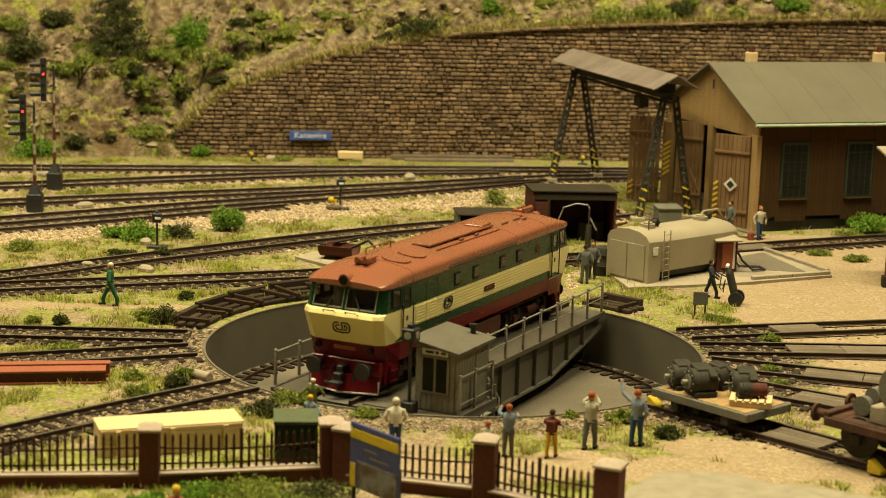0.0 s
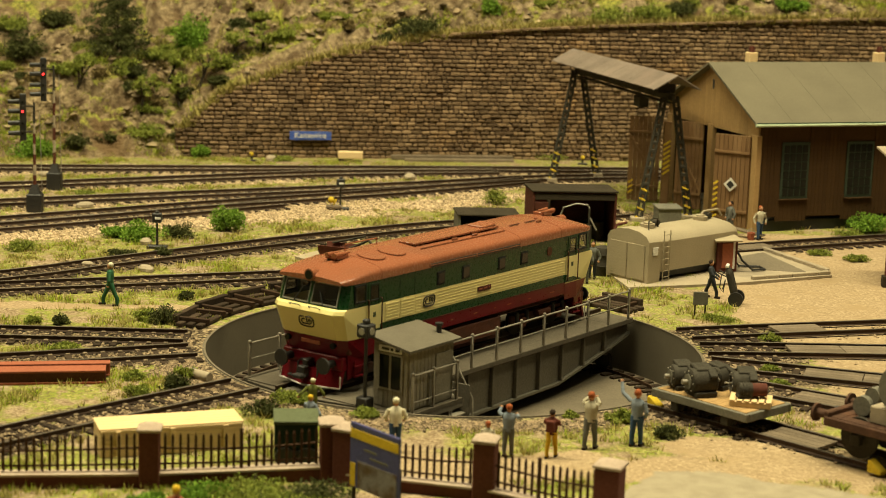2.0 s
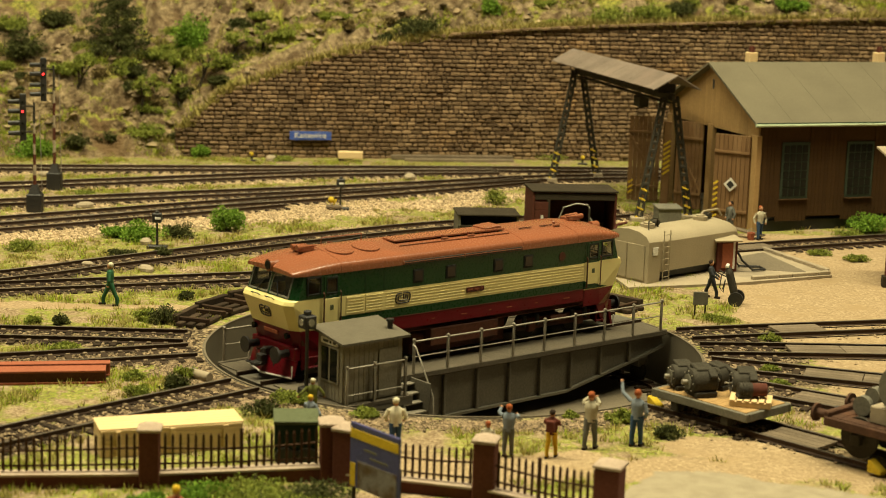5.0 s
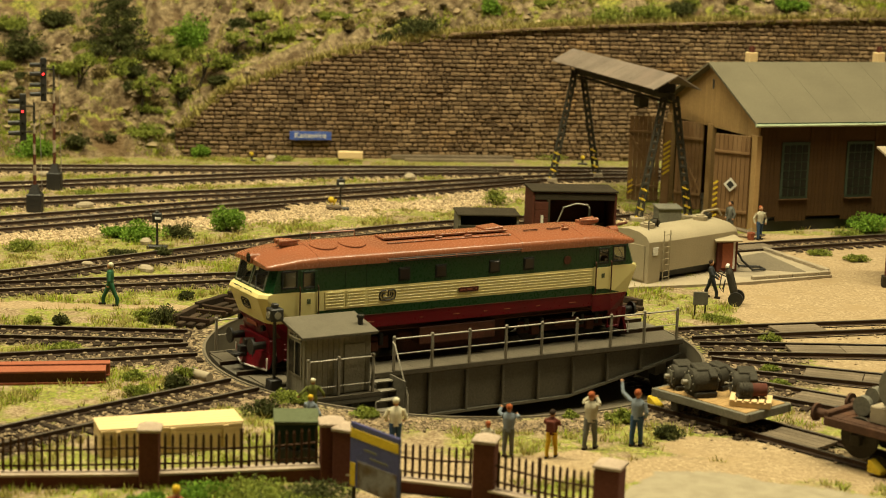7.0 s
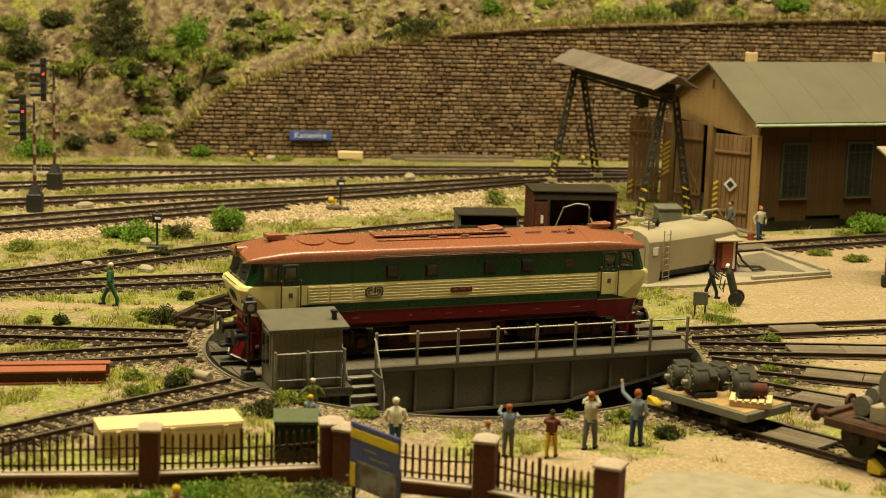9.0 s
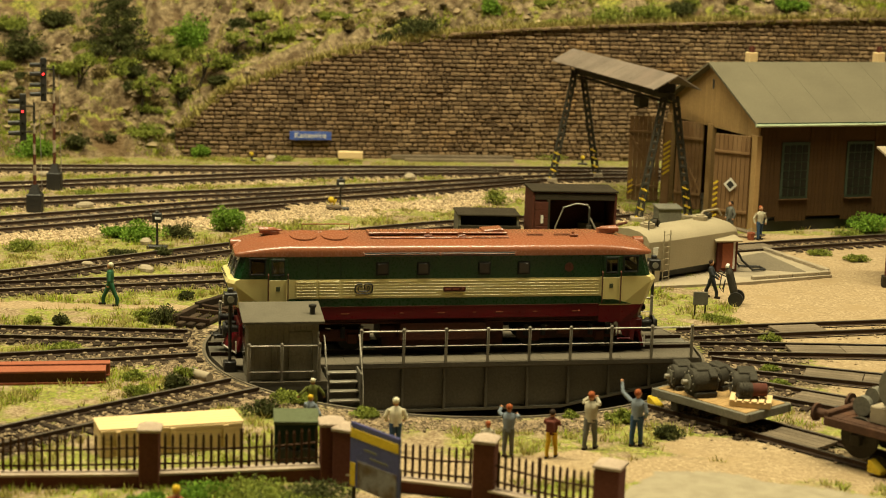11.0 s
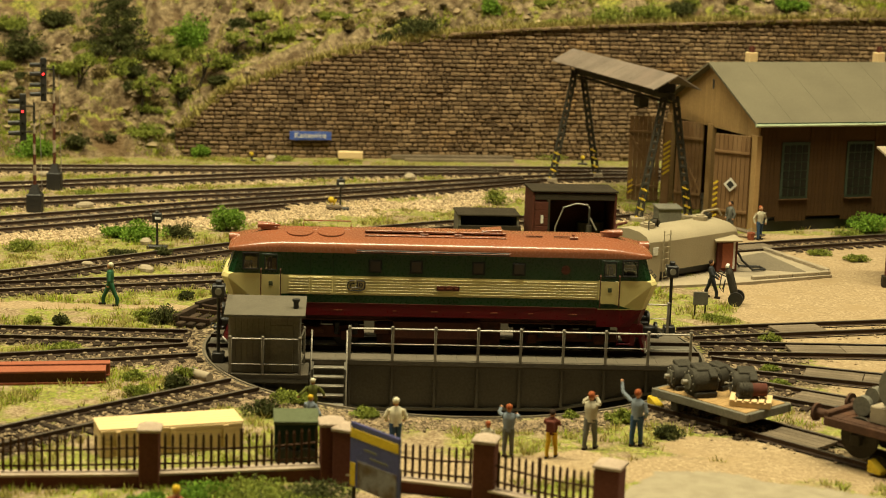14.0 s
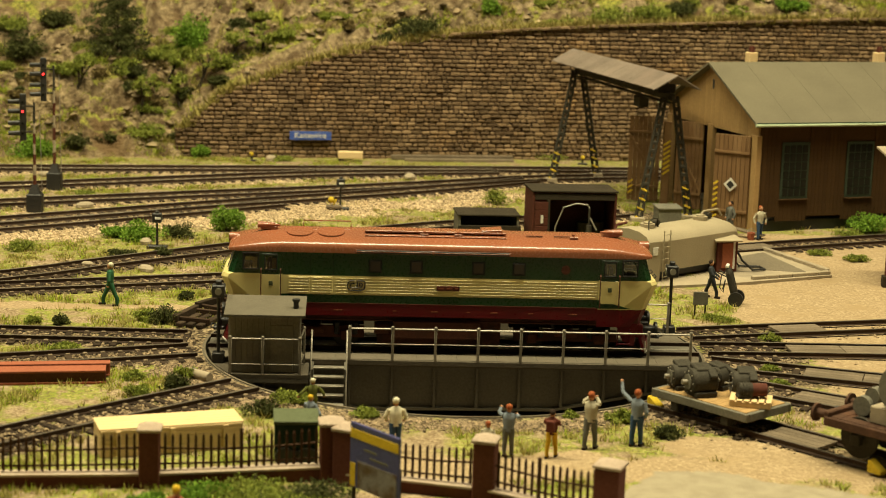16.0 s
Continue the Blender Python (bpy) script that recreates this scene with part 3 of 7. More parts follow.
def build_hill():
    us = np.arange(-26, 56, 0.22)
    vs = np.concatenate([np.arange(0, 10, 0.2), np.arange(10, 26, 1.0)])
    v, f = [], []
    for a in us:
        for b in vs:
            v.append(hill_point(float(a), float(b)))
    n = len(vs)
    for i in range(len(us) - 1):
        for j in range(n - 1):
            f.append((i * n + j, (i + 1) * n + j, (i + 1) * n + j + 1, i * n + j + 1))
    m = bpy.data.materials.new("hill_cover")
    m.use_nodes = True
    nd, ln = m.node_tree.nodes, m.node_tree.links
    bs = nd["Principled BSDF"]
    bs.inputs["Roughness"].default_value = 0.95
    bs.inputs["Specular IOR Level"].default_value = 0.1
    tc = nd.new("ShaderNodeTexCoord")
    geo = nd.new("ShaderNodeNewGeometry")
    sep = nd.new("ShaderNodeSeparateXYZ")
    ln.new(geo.outputs["Normal"], sep.inputs[0])

    def nz(sz, detail=5):
        q = nd.new("ShaderNodeTexNoise")
        q.inputs["Scale"].default_value = 1 / (S * sz)
        q.inputs["Detail"].default_value = detail
        ln.new(tc.outputs["Object"], q.inputs["Vector"])
        return q.outputs[0]

    def mix(fac, a, b):
        x = nd.new("ShaderNodeMix")
        x.data_type = "RGBA"
        ln.new(fac, x.inputs[0])
        for i, q in ((6, a), (7, b)):
            if isinstance(q, tuple):
                x.inputs[i].default_value = (*q, 1)
            else:
                ln.new(q, x.inputs[i])
        return x.outputs[2]

    def step(src, lo, hi):
        r = nd.new("ShaderNodeMapRange")
        r.inputs["From Min"].default_value, r.inputs["From Max"].default_value = lo, hi
        ln.new(src, r.inputs["Value"])
        return r.outputs[0]

    rock = mix(step(nz(0.6), 0.35, 0.68), (0.082, 0.053, 0.028), (0.33, 0.248, 0.138))
    rock = mix(step(nz(0.14), 0.5, 0.74), rock, (0.075, 0.05, 0.028))
    rock = mix(step(nz(3.2), 0.52, 0.66), rock, (0.13, 0.082, 0.04))
    turf = mix(step(nz(0.2), 0.4, 0.62), (0.32, 0.305, 0.058), (0.115, 0.122, 0.025))
    turf = mix(step(nz(0.08), 0.5, 0.7), turf, (0.10, 0.08, 0.03))
    slope = nd.new("ShaderNodeMath")
    slope.operation = "MULTIPLY_ADD"
    slope.inputs[1].default_value = 0.55
    ln.new(sep.outputs[2], slope.inputs[0])
    ln.new(nz(1.5), slope.inputs[2])
    col = mix(step(slope.outputs[0], 0.93, 1.06), rock, turf)
    ln.new(col, bs.inputs["Base Color"])
    bp = nd.new("ShaderNodeBump")
    bp.inputs["Strength"].default_value = 1.0
    bp.inputs["Distance"].default_value = 0.35 * S
    ln.new(nz(0.3), bp.inputs["Height"])
    ln.new(bp.outputs[0], bs.inputs["Normal"])
    tagged(new("hillside", raw_mesh(v, f, "hillside", m, smooth=True)), "steep rocky hillside with dry grass and moss", "hillside", kind="structure")


build_hill()


# ---- turntable bridge (its own space: x along the bridge, turning about its middle) ----
def railing(name, parent, posts, heads, label="worn steel railing"):
    """posts: places of the feet; heads: heights of the bars above them."""
    r = part(name, Shape().tube([(x, y, z + heads[0]) for x, y, z in posts], 0.035), RAILING, parent, label, smooth=True)
    part("mid_bar", Shape().tube([(x, y, z + heads[1]) for x, y, z in posts], 0.022), RAILING, r, smooth=True)
    for x, y, z in posts:
        part("post", Shape().box((x, y, z + heads[0] / 2 + 0.02), (0.095, 0.085, heads[0] + 0.04)).ball((x, y, z + heads[0] + 0.05), 0.07, n=8), RAILING, r, smooth=True)
    return r


bridge = thing("turntable_bridge", "grey steel turntable bridge with railings and a control hut", "turntable")
part("deck", Shape().prism([(-8.4, -2.35), (8.4, -2.35), (8.66, -0.9), (8.7, 0), (8.66, 0.9), (8.4, 2.35), (-8.4, 2.35), (-8.66, 0.9), (-8.7, 0), (-8.66, -0.9)], -0.1, 0.06), DECK, bridge)
for y in (-1.62, 1.62):
    for i in range(12):
        x0 = -8.4 + i * 1.4
        part("walkway_plate", Shape().box((x0 + 0.7, y, 0.075), (1.395, 1.3, 0.05), b=0.004), DECK, bridge)
part("track_trough", Shape().box((0, 0, 0.075), (17.4, 1.2, 0.03)), STEEL, bridge)
for y in (-0.7175, 0.7175):
    part("rail", rail_shape([(-8.7, 0, 0), (8.7, 0, 0)], y, 0.06), [RAIL, RAILTOP], bridge)
GIRDER = [(-8.4, -0.1), (8.4, -0.1), (8.4, -0.45), (7.0, -0.80), (3.4, -1.52), (-3.4, -1.58), (-7.0, -0.85), (-8.4, -0.45)]
for sgn in (-1, 1):
    g = part("girder", Shape().slab(GIRDER, sgn * 2.12 - 0.05, sgn * 2.12 + 0.05), STEEL, bridge, "riveted dark steel plate girder")
    part("edge_beam", Shape().box((0, sgn * 2.36, 0.04), (16.8, 0.14, 0.2)), DECK, g)
    for (xa, za), (xb, zb) in zip(GIRDER[2:], GIRDER[3:]):
        a, b = (xa, za), (xb, zb)
        part("flange", Shape().slab([(xa, za), (xb, zb), (xb, zb - 0.09), (xa, za - 0.09)], sgn * 2.12 - 0.2, sgn * 2.12 + 0.2), STEEL, g)
    for i in range(-4, 9):
        x = -3.73 + 1.474 * i
        if abs(x) > 8:
            continue
        zb = -0.5
        for (xa, za), (xb, zz) in zip(GIRDER[2:], GIRDER[3:]):
            if xb <= x <= xa:
                zb = za + (zz - za) * (x - xa) / (xb - xa)
        part("stiffener", Shape().box((x, sgn * 2.24, (zb - 0.1) / 2), (0.1, 0.16, -zb - 0.1)), STEEL, g)
part("cross_frame", Shape().box((0, 0, -0.8), (6.0, 3.9, 0.12)).box((-3, 0, -0.8), (0.12, 4, 0.9)).box((3, 0, -0.8), (0.12, 4, 0.9)), STEEL, bridge)
part("pivot", Shape().rod((0, 0, -2.1), (0, 0, -0.8), 0.8, 0.6, 24), STEEL, bridge, smooth=True)
for x in (-8.0, 8.0):
    for y in (-1.4, 1.4):
        part("end_wheel", Shape().rod((x - 0.08, y, -1.6), (x + 0.08, y, -1.6), 0.36, n=20), MACHINE, bridge, smooth=True)
        part("wheel_bracket", Shape().box((x, y, -0.75), (0.5, 0.5, 1.3)), STEEL, bridge)
railing("railing", bridge, [(-3.73 + 1.474 * i, -2.39, 0.1) for i in range(9)], (1.13, 0.6))
railing("railing", bridge, [(-8.15 + 1.475 * i, 2.39, 0.1) for i in range(12)], (1.13, 0.6))
# hut platform and steps
part("hut_platform", Shape().prism([(-5.1, -2.3), (-5.1, -4.12), (-7.7, -4.12), (-8.3, -2.85), (-8.4, -2.3)], -0.16, 0.0), DECK, bridge)
part("platform_beam", Shape().box((-6.5, -4.06, -0.2), (2.8, 0.12, 0.2)).box((-6.6, -3.2, -0.32), (3.2, 0.2, 0.3)), STEEL, bridge)
railing("railing", bridge, [(-7.7, -4.05, 0), (-6.62, -4.05, 0), (-5.38, -4.05, 0), (-5.28, -2.75, 0.05)], (1.2, 0.33))
steps = part("steps", Shape().slab([(-5.0, -1.35), (-4.94, -1.35), (-4.94, 0.05), (-5.0, 0.05)], -3.5, -2.4), STEEL, bridge, "grey steel steps")
part("stringer", Shape().slab([(-3.9, -1.35), (-3.84, -1.35), (-3.84, 0.05), (-3.9, 0.05)], -3.5, -2.4), STEEL, steps)
for i in range(5):
    part("tread", Shape().box((-4.42, -2.55 - 0.23 * i, -0.12 - 0.265 * i), (1.05, 0.3, 0.06)), RAILING, steps)
for x in (-3.82, -5.02):
    part("handrail", Shape().tube([(x, -2.45, 1.15), (x, -2.6, 1.1), (x, -3.6, -0.4), (x, -3.62, -1.4)], 0.03), RAILING, steps, smooth=True)
# control hut
hut = part("control_hut", Shape().slab([(-3.88, 0), (-3.88, 1.98), (-2.5, 2.2), (-2.5, 0)], -7.72, -5.42).turned(Matrix(((0, 1, 0, 0), (1, 0, 0, 0), (0, 0, 1, 0), (0, 0, 0, 1)))), HUTWALL, bridge, "grey board control hut")
part("roof", Shape().slab([(-4.08, 1.94), (-4.08, 2.02), (-2.3, 2.31), (-2.3, 2.23)], -7.92, -5.22).turned(Matrix(((0, 1, 0, 0), (1, 0, 0, 0), (0, 0, 1, 0), (0, 0, 0, 1)))), HUTROOF, hut)
for i in range(12):
    part("board", Shape().box((-7.62 + i * 0.192, -3.89, 1.0), (0.186, 0.04, 1.9), b=0.012), HUTWALL, hut)
for i in range(7):
    part("board", Shape().box((-7.73, -3.78 + i * 0.192, 1.02), (0.04, 0.186, 1.95), b=0.012), HUTWALL, hut)
    part("board", Shape().box((-5.41, -3.78 + i * 0.192, 1.02), (0.04, 0.186, 1.95), b=0.012), HUTWALL, hut)
part("door", Shape().box((-6.0, -3.925, 0.85), (0.75, 0.04, 1.6)), HUTWALL, hut, "closed grey board door")
wn = part("window_frame", Shape().box((-7.765, -3.2, 1.2), (0.05, 1.0, 1.2)), HUTWALL, hut)
for y in (-3.43, -2.97):
    part("pane", Shape().box((-7.785, y, 1.2), (0.03, 0.37, 1.06)), DARKGLASS, wn)
sg = part("sign", Shape().box((-7.79, -3.2, 1.93), (0.04, 0.9, 0.2)), WHITE, hut, "small white sign with illegible dark writing")
for y, w in ((-3.5, 0.16), (-3.28, 0.1), (-3.02, 0.28)):
    part("writing_bar", Shape().box((-7.815, y, 1.93), (0.012, w, 0.08), b=0.002), BLACK, sg)
part("stove_pipe", Shape().rod((-5.55, -3.4, 1.9), (-5.55, -3.4, 2.42), 0.09, n=12).rod((-5.55, -3.4, 2.36), (-5.55, -3.4, 2.44), 0.13, n=12), BLACK, hut, smooth=True)


def lantern(x, y, h, parent):
    p = part("signal_lantern", Shape().rod((x, y, 0.0), (x, y, h - 0.2), 0.06, n=8).box((x, y, 0.18), (0.42, 0.42, 0.36)), BLACK, parent, "black lantern signal on a post", smooth=True)
    part("lantern_box", Shape().box((x, y, h), (0.44, 0.44, 0.42)).box((x, y, h + 0.28), (0.2, 0.2, 0.16)), BLACK, p)
    for dx, dy in ((-1, 0), (1, 0), (0, -1), (0, 1)):
        part("lens", Shape().rod((x + dx * 0.2, y + dy * 0.2, h), (x + dx * 0.245, y + dy * 0.245, h), 0.12, n=14), PALEGLASS, p, smooth=True)


lantern(-8.2, -2.55, 2.5, bridge)
part("lantern_bracket", Shape().box((8.15, 2.55, -0.02), (0.6, 0.9, 0.1)), STEEL, bridge)
lantern(8.2, 2.75, 2.45, bridge)


# ---- the locomotive (same space as the bridge) ----
LX = -0.61
loco = thing("diesel_locomotive", "green and cream diesel locomotive with brown roof and red frame", "locomotive")


def badge(parent, where, name="badge"):
    """A plain emblem: two rounded dark outlines; where(u, v) gives the place on the panel."""
    outer = [(-0.06, 0.165), (-0.20, 0.16), (-0.27, 0.12), (-0.30, 0.04), (-0.30, -0.08), (-0.26, -0.15), (-0.18, -0.175), (0.16, -0.175), (0.26, -0.14), (0.30, -0.05), (0.31, 0.08), (0.28, 0.15), (0.20, 0.17),
             (0.03, 0.17), (0.03, -0.03)]
    inner = [(-0.06, 0.07), (-0.17, 0.07), (-0.20, 0.02), (-0.19, -0.06), (-0.15, -0.085), (0.13, -0.085), (0.20, -0.04), (0.21, 0.05), (0.17, 0.08), (0.12, 0.08), (0.12, -0.02)]
    e = part(name, Shape().tube([where(u, v) for u, v in outer], 0.026, 5), BLACK, parent, "dark outlined emblem", smooth=True)
    part("badge_stroke", Shape().tube([where(u, v) for u, v in inner], 0.022, 5), BLACK, e, smooth=True)


def holed(shape, a, b, c, d, holes, k):
    """A four-cornered panel (a to b below, d to c above) with window openings, holes as (u0, u1, v0, v1)."""
    a, b, c, d = (Vector(p) for p in (a, b, c, d))
    us = sorted({0.0, 1.0} | {h[i] for h in holes for i in (0, 1)})
    vs = sorted({0.0, 1.0} | {h[i] for h in holes for i in (2, 3)})

    def at_uv(u, v):
        return a.lerp(b, u).lerp(d.lerp(c, u), v)
    for u0, u1 in zip(us, us[1:]):
        for v0, v1 in zip(vs, vs[1:]):
            um, vm = (u0 + u1) / 2, (v0 + v1) / 2
            if not any(h[0] < um < h[1] and h[2] < vm < h[3] for h in holes):
                shape.add([at_uv(u0, v0), at_uv(u1, v0), at_uv(u1, v1), at_uv(u0, v1)], [(0, 1, 2, 3)], k)


def surround(c, w, h, bar, deep):
    """Four bars round an opening that lies across y."""
    s = Shape()
    for sx in (-1, 1):
        s.box((c[0] + sx * (w - bar) / 2, c[1], c[2]), (bar, deep, h), b=0.006)
        s.box((c[0], c[1], c[2] + sx * (h - bar) / 2), (w - 2 * bar, deep, bar), b=0.006)
    return s


def clear_pane(name, shape, parent):
    ob = part(name, shape, CABGLASS, parent)
    ob.visible_shadow = False
    return ob


def cab(sgn):
    """One driver's cab, sgn the end: wide flat nose with cut-back corners, raked windscreen, in bands of colour."""
    X = LX

    def P(x, y, z):
        return (X + sgn * x, y, z)

    # rows of the horizontal outline: height, x at the middle, x at the corner, half width, half width of the flat front
    rows = [(1.25, 7.14, 6.94, 1.30, 1.02), (1.86, 7.36, 7.15, 1.38, 1.08), (2.74, 7.70, 7.46, 1.45, 1.16), (2.86, 7.63, 7.40, 1.45, 1.18), (2.90, 7.46, 7.26, 1.45, 1.24), (3.70, 7.22, 7.05, 1.42, 1.20)]
    s = Shape()

    def outline(z, xm, xc, w, f):
        return [P(5.55, -1.47, z), P(6.36, -1.47, z), P(xc, -w, z), P(xm, -f, z), P(xm + 0.02, 0, z), P(xm, f, z), P(xc, w, z), P(6.36, 1.47, z), P(5.55, 1.47, z)]
    rings = [outline(*r) for r in rows]
    for i, k in enumerate((0, 1, 1, 1)):
        s.loft([rings[i], rings[i + 1]], k, ends=False, closed=False)
    lo, hi = rings[4], rings[5]
    door_hole, side_hole, front_hole = (0.26, 0.75, 0.22, 0.86), (0.10, 0.66, 0.22, 0.86), (0.07, 0.95, 0.10, 0.90)
    for i, h in enumerate(([door_hole], [side_hole], [], [(0.05, 0.93, 0.10, 0.90)], [front_hole], [], [(0.34, 0.90, 0.22, 0.86)], [(0.25, 0.74, 0.22, 0.86)])):
        holed(s, lo[i], lo[i + 1], hi[i + 1], hi[i], h, 2)
    c = part("cab", s, [RED, CREAM, GREEN], loco, "cream and green cab front")
    part("bulkhead", Shape().box(P(5.60, 0, 2.82), (0.06, 2.8, 1.55)), CABWALL, c)
    part("driver_desk", Shape().box(P(7.0, 0, 2.55), (0.5, 2.5, 0.55)).box(P(6.86, -0.6, 2.9), (0.2, 0.9, 0.2)), HUTROOF, c)
    for sd in (-1, 1):
        part("driver_seat", Shape().box(P(6.3, sd * 0.7, 2.35), (0.5, 0.5, 0.6)).box(P(6.08, sd * 0.7, 2.92), (0.1, 0.48, 0.62)), CABWALL, c)
    for sd in (-1, 1):
        def W(y, z, out):
            t = (z - 2.90) / 0.80
            return P(7.47 - 0.26 * t + out, y * sd, z)

        def sheet(y0, y1, z0, z1, out, shp):
            shp.add([W(y0, z0, out), W(y1, z0, out), W(y1, z1, out), W(y0, z1, out), W(y0, z0, out - 0.04), W(y1, z0, out - 0.04), W(y1, z1, out - 0.04), W(y0, z1, out - 0.04)],
                    [(0, 1, 2, 3), (0, 1, 5, 4), (1, 2, 6, 5), (2, 3, 7, 6), (3, 0, 4, 7), (4, 5, 6, 7)])
            return shp
        fr = Shape()
        for y0, y1, z0, z1 in ((0.05, 0.09, 2.95, 3.64), (1.10, 1.14, 2.95, 3.64), (0.09, 1.10, 2.95, 2.99), (0.09, 1.10, 3.60, 3.64)):
            sheet(y0, y1, z0, z1, 0.025, fr)
        w = part("windscreen", fr, ALU, c)
        clear_pane("pane", sheet(0.09, 1.10, 2.99, 3.60, 0.01, Shape()), w)
        part("wiper", Shape().tube([W(0.62, 2.94, 0.06), W(0.36, 3.38, 0.05)], 0.022), BLACK, w)
        # cab side window, door
        f = part("side_window", surround(P(6.66, sd * 1.47, 3.33), 0.58, 0.60, 0.05, 0.05), TRIM, c)
        clear_pane("pane", Shape().box(P(6.66, sd * 1.468, 3.33), (0.49, 0.02, 0.49), b=0.004), f)
        d = part("door", Shape().box(P(5.96, sd * 1.48, 2.47), (0.62, 0.04, 0.8), b=0.01), CREAM, c, "narrow cab door with window")
        part("upper_panel", surround(P(5.96, sd * 1.48, 3.24), 0.62, 0.74, 0.10, 0.03), GREEN, d)
        part("pane_frame", surround(P(5.96, sd * 1.49, 3.30), 0.46, 0.56, 0.04, 0.04), TRIM, d)
        clear_pane("pane", Shape().box(P(5.96, sd * 1.48, 3.30), (0.39, 0.02, 0.49), b=0.004), d)
        part("door_badge", Shape().box(P(5.96, sd * 1.503, 2.56), (0.14, 0.012, 0.16), b=0.003), LIDGREEN, d)
        for xx in (5.62, 6.30):
            part("grab_rail", Shape().tube([P(xx, sd * 1.48, 1.95), P(xx, sd * 1.545, 1.98), P(xx, sd * 1.545, 3.05), P(xx, sd * 1.48, 3.08)], 0.024), UNDER, c)
        part("lower_wedge", Shape().add([P(5.55, sd * 1.485, 1.9), P(6.75, sd * 1.485, 1.9), P(5.55, sd * 1.485, 2.20), P(5.55, sd * 1.46, 1.9), P(6.75, sd * 1.46, 1.9), P(5.55, sd * 1.46, 2.20)],
                                        [(0, 1, 2), (3, 4, 5), (0, 1, 4, 3), (1, 2, 5, 4), (2, 0, 3, 5)]), GREEN, c)
        part("headlight", Shape().rod(P(7.30, sd * 0.95, 1.66), P(7.42, sd * 0.95, 1.66), 0.10, n=14), DARKGLASS, c, smooth=True)
    part("handrail", Shape().tube([P(7.66, -0.62, 2.84), P(7.74, -0.62, 2.9), P(7.74, -0.2, 2.9), P(7.66, -0.2, 2.84)], 0.016).tube([P(7.66, 0.62, 2.84), P(7.74, 0.62, 2.9), P(7.74, 0.2, 2.9), P(7.66, 0.2, 2.84)], 0.016), BLACK, c)
    badge(c, lambda u, v: P(7.57 + (v + 0.03) * 0.386, sgn * u, 2.36 + v))
    part("number_bar", Shape().box(P(7.34, 0, 1.66), (0.05, 0.8, 0.12)), BEAMRED, c)
    # frame end: buffer beam, buffers, coupling, plough
    fr = part("buffer_beam", Shape().box(P(7.12, 0, 1.06), (0.28, 2.5, 0.45)), RED, loco, "dark red buffer beam")
    for sd in (-1, 1):
        part("buffer", Shape().rod(P(7.2, sd * 0.88, 1.06), P(7.75, sd * 0.88, 1.06), 0.13, n=12).rod(P(7.72, sd * 0.88, 1.06), P(7.8, sd * 0.88, 1.06), 0.27, n=18), BLACK, fr, smooth=True)
        part("brake_hose", Shape().tube([P(7.25, sd * 0.42, 1.0), P(7.45, sd * 0.42, 0.95), P(7.5, sd * 0.42, 0.55)], 0.035), BLACK, fr)
        part("step_board", Shape().box(P(6.55, sd * 1.35, 0.62), (0.5, 0.16, 0.05)).box(P(6.55, sd * 1.35, 0.95), (0.5, 0.16, 0.05)).box(P(6.33, sd * 1.38, 0.85), (0.04, 0.04, 0.6)).box(P(6.77, sd * 1.38, 0.85), (0.04, 0.04, 0.6)), RED, fr)
        part("skirt", Shape().add([P(7.05, sd * 1.3, 1.4), P(6.2, sd * 1.42, 1.4), P(6.5, sd * 1.42, 0.75), P(6.95, sd * 1.25, 0.5), P(7.05, sd * 1.24, 1.4), P(6.2, sd * 1.36, 1.4), P(6.5, sd * 1.36, 0.75), P(6.95, sd * 1.19, 0.5)],
                                  [(0, 1, 2, 3), (4, 5, 6, 7), (0, 1, 5, 4), (1, 2, 6, 5), (2, 3, 7, 6), (3, 0, 4, 7)]), RED, fr)
    part("coupling", Shape().box(P(7.45, 0, 1.0), (0.4, 0.22, 0.25)).box(P(7.7, 0, 0.75), (0.25, 0.3, 0.35)).box(P(7.5, 0, 0.6), (0.3, 0.12, 0.4)).box(P(7.85, 0, 0.62), (0.4, 0.34, 0.14)).tube([P(7.95, -0.3, 0.66), P(8.12, -0.26, 0.68), P(8.14, 0.26, 0.68), P(7.95, 0.3, 0.66)], 0.03), BLACK, fr)
    pl = part("plough", Shape().add([P(7.2, -1.25, 0.85), P(7.55, 0, 0.85), P(7.2, 1.25, 0.85), P(7.35, -1.25, 0.32), P(7.72, 0, 0.32), P(7.35, 1.25, 0.32), P(7.1, -1.25, 0.85), P(7.1, 1.25, 0.85), P(7.25, -1.25, 0.32), P(7.25, 1.25, 0.32)],
                                    [(0, 1, 4, 3), (1, 2, 5, 4), (0, 1, 2, 7, 6), (3, 4, 5, 9, 8), (0, 3, 8, 6), (2, 5, 9, 7), (6, 7, 9, 8)]), RED, fr)
    part("white_edge", Shape().tube([P(7.36, -1.27, 0.7), P(7.37, -1.27, 0.3), P(7.74, 0, 0.3), P(7.37, 1.27, 0.3), P(7.36, 1.27, 0.7)], 0.03), WHITE, pl)


def roof_ring(x, w, eave, crown, flat=0.55):
    hgt = crown - eave
    pts = [(w, eave), (w * 1.0, eave + 0.28 * hgt), (w * 0.99, eave + 0.42 * hgt), (w * 0.965, eave + 0.52 * hgt), (w * 0.92, eave + 0.60 * hgt), (w * 0.85, eave + 0.67 * hgt), (w * 0.45, eave + 0.89 * hgt), (0, crown)]
    ring = [(x, -y, z) for y, z in pts] + [(x, y, z) for y, z in reversed(pts[:-1])]
    return ring


for s in (-1, 1):
    cab(s)
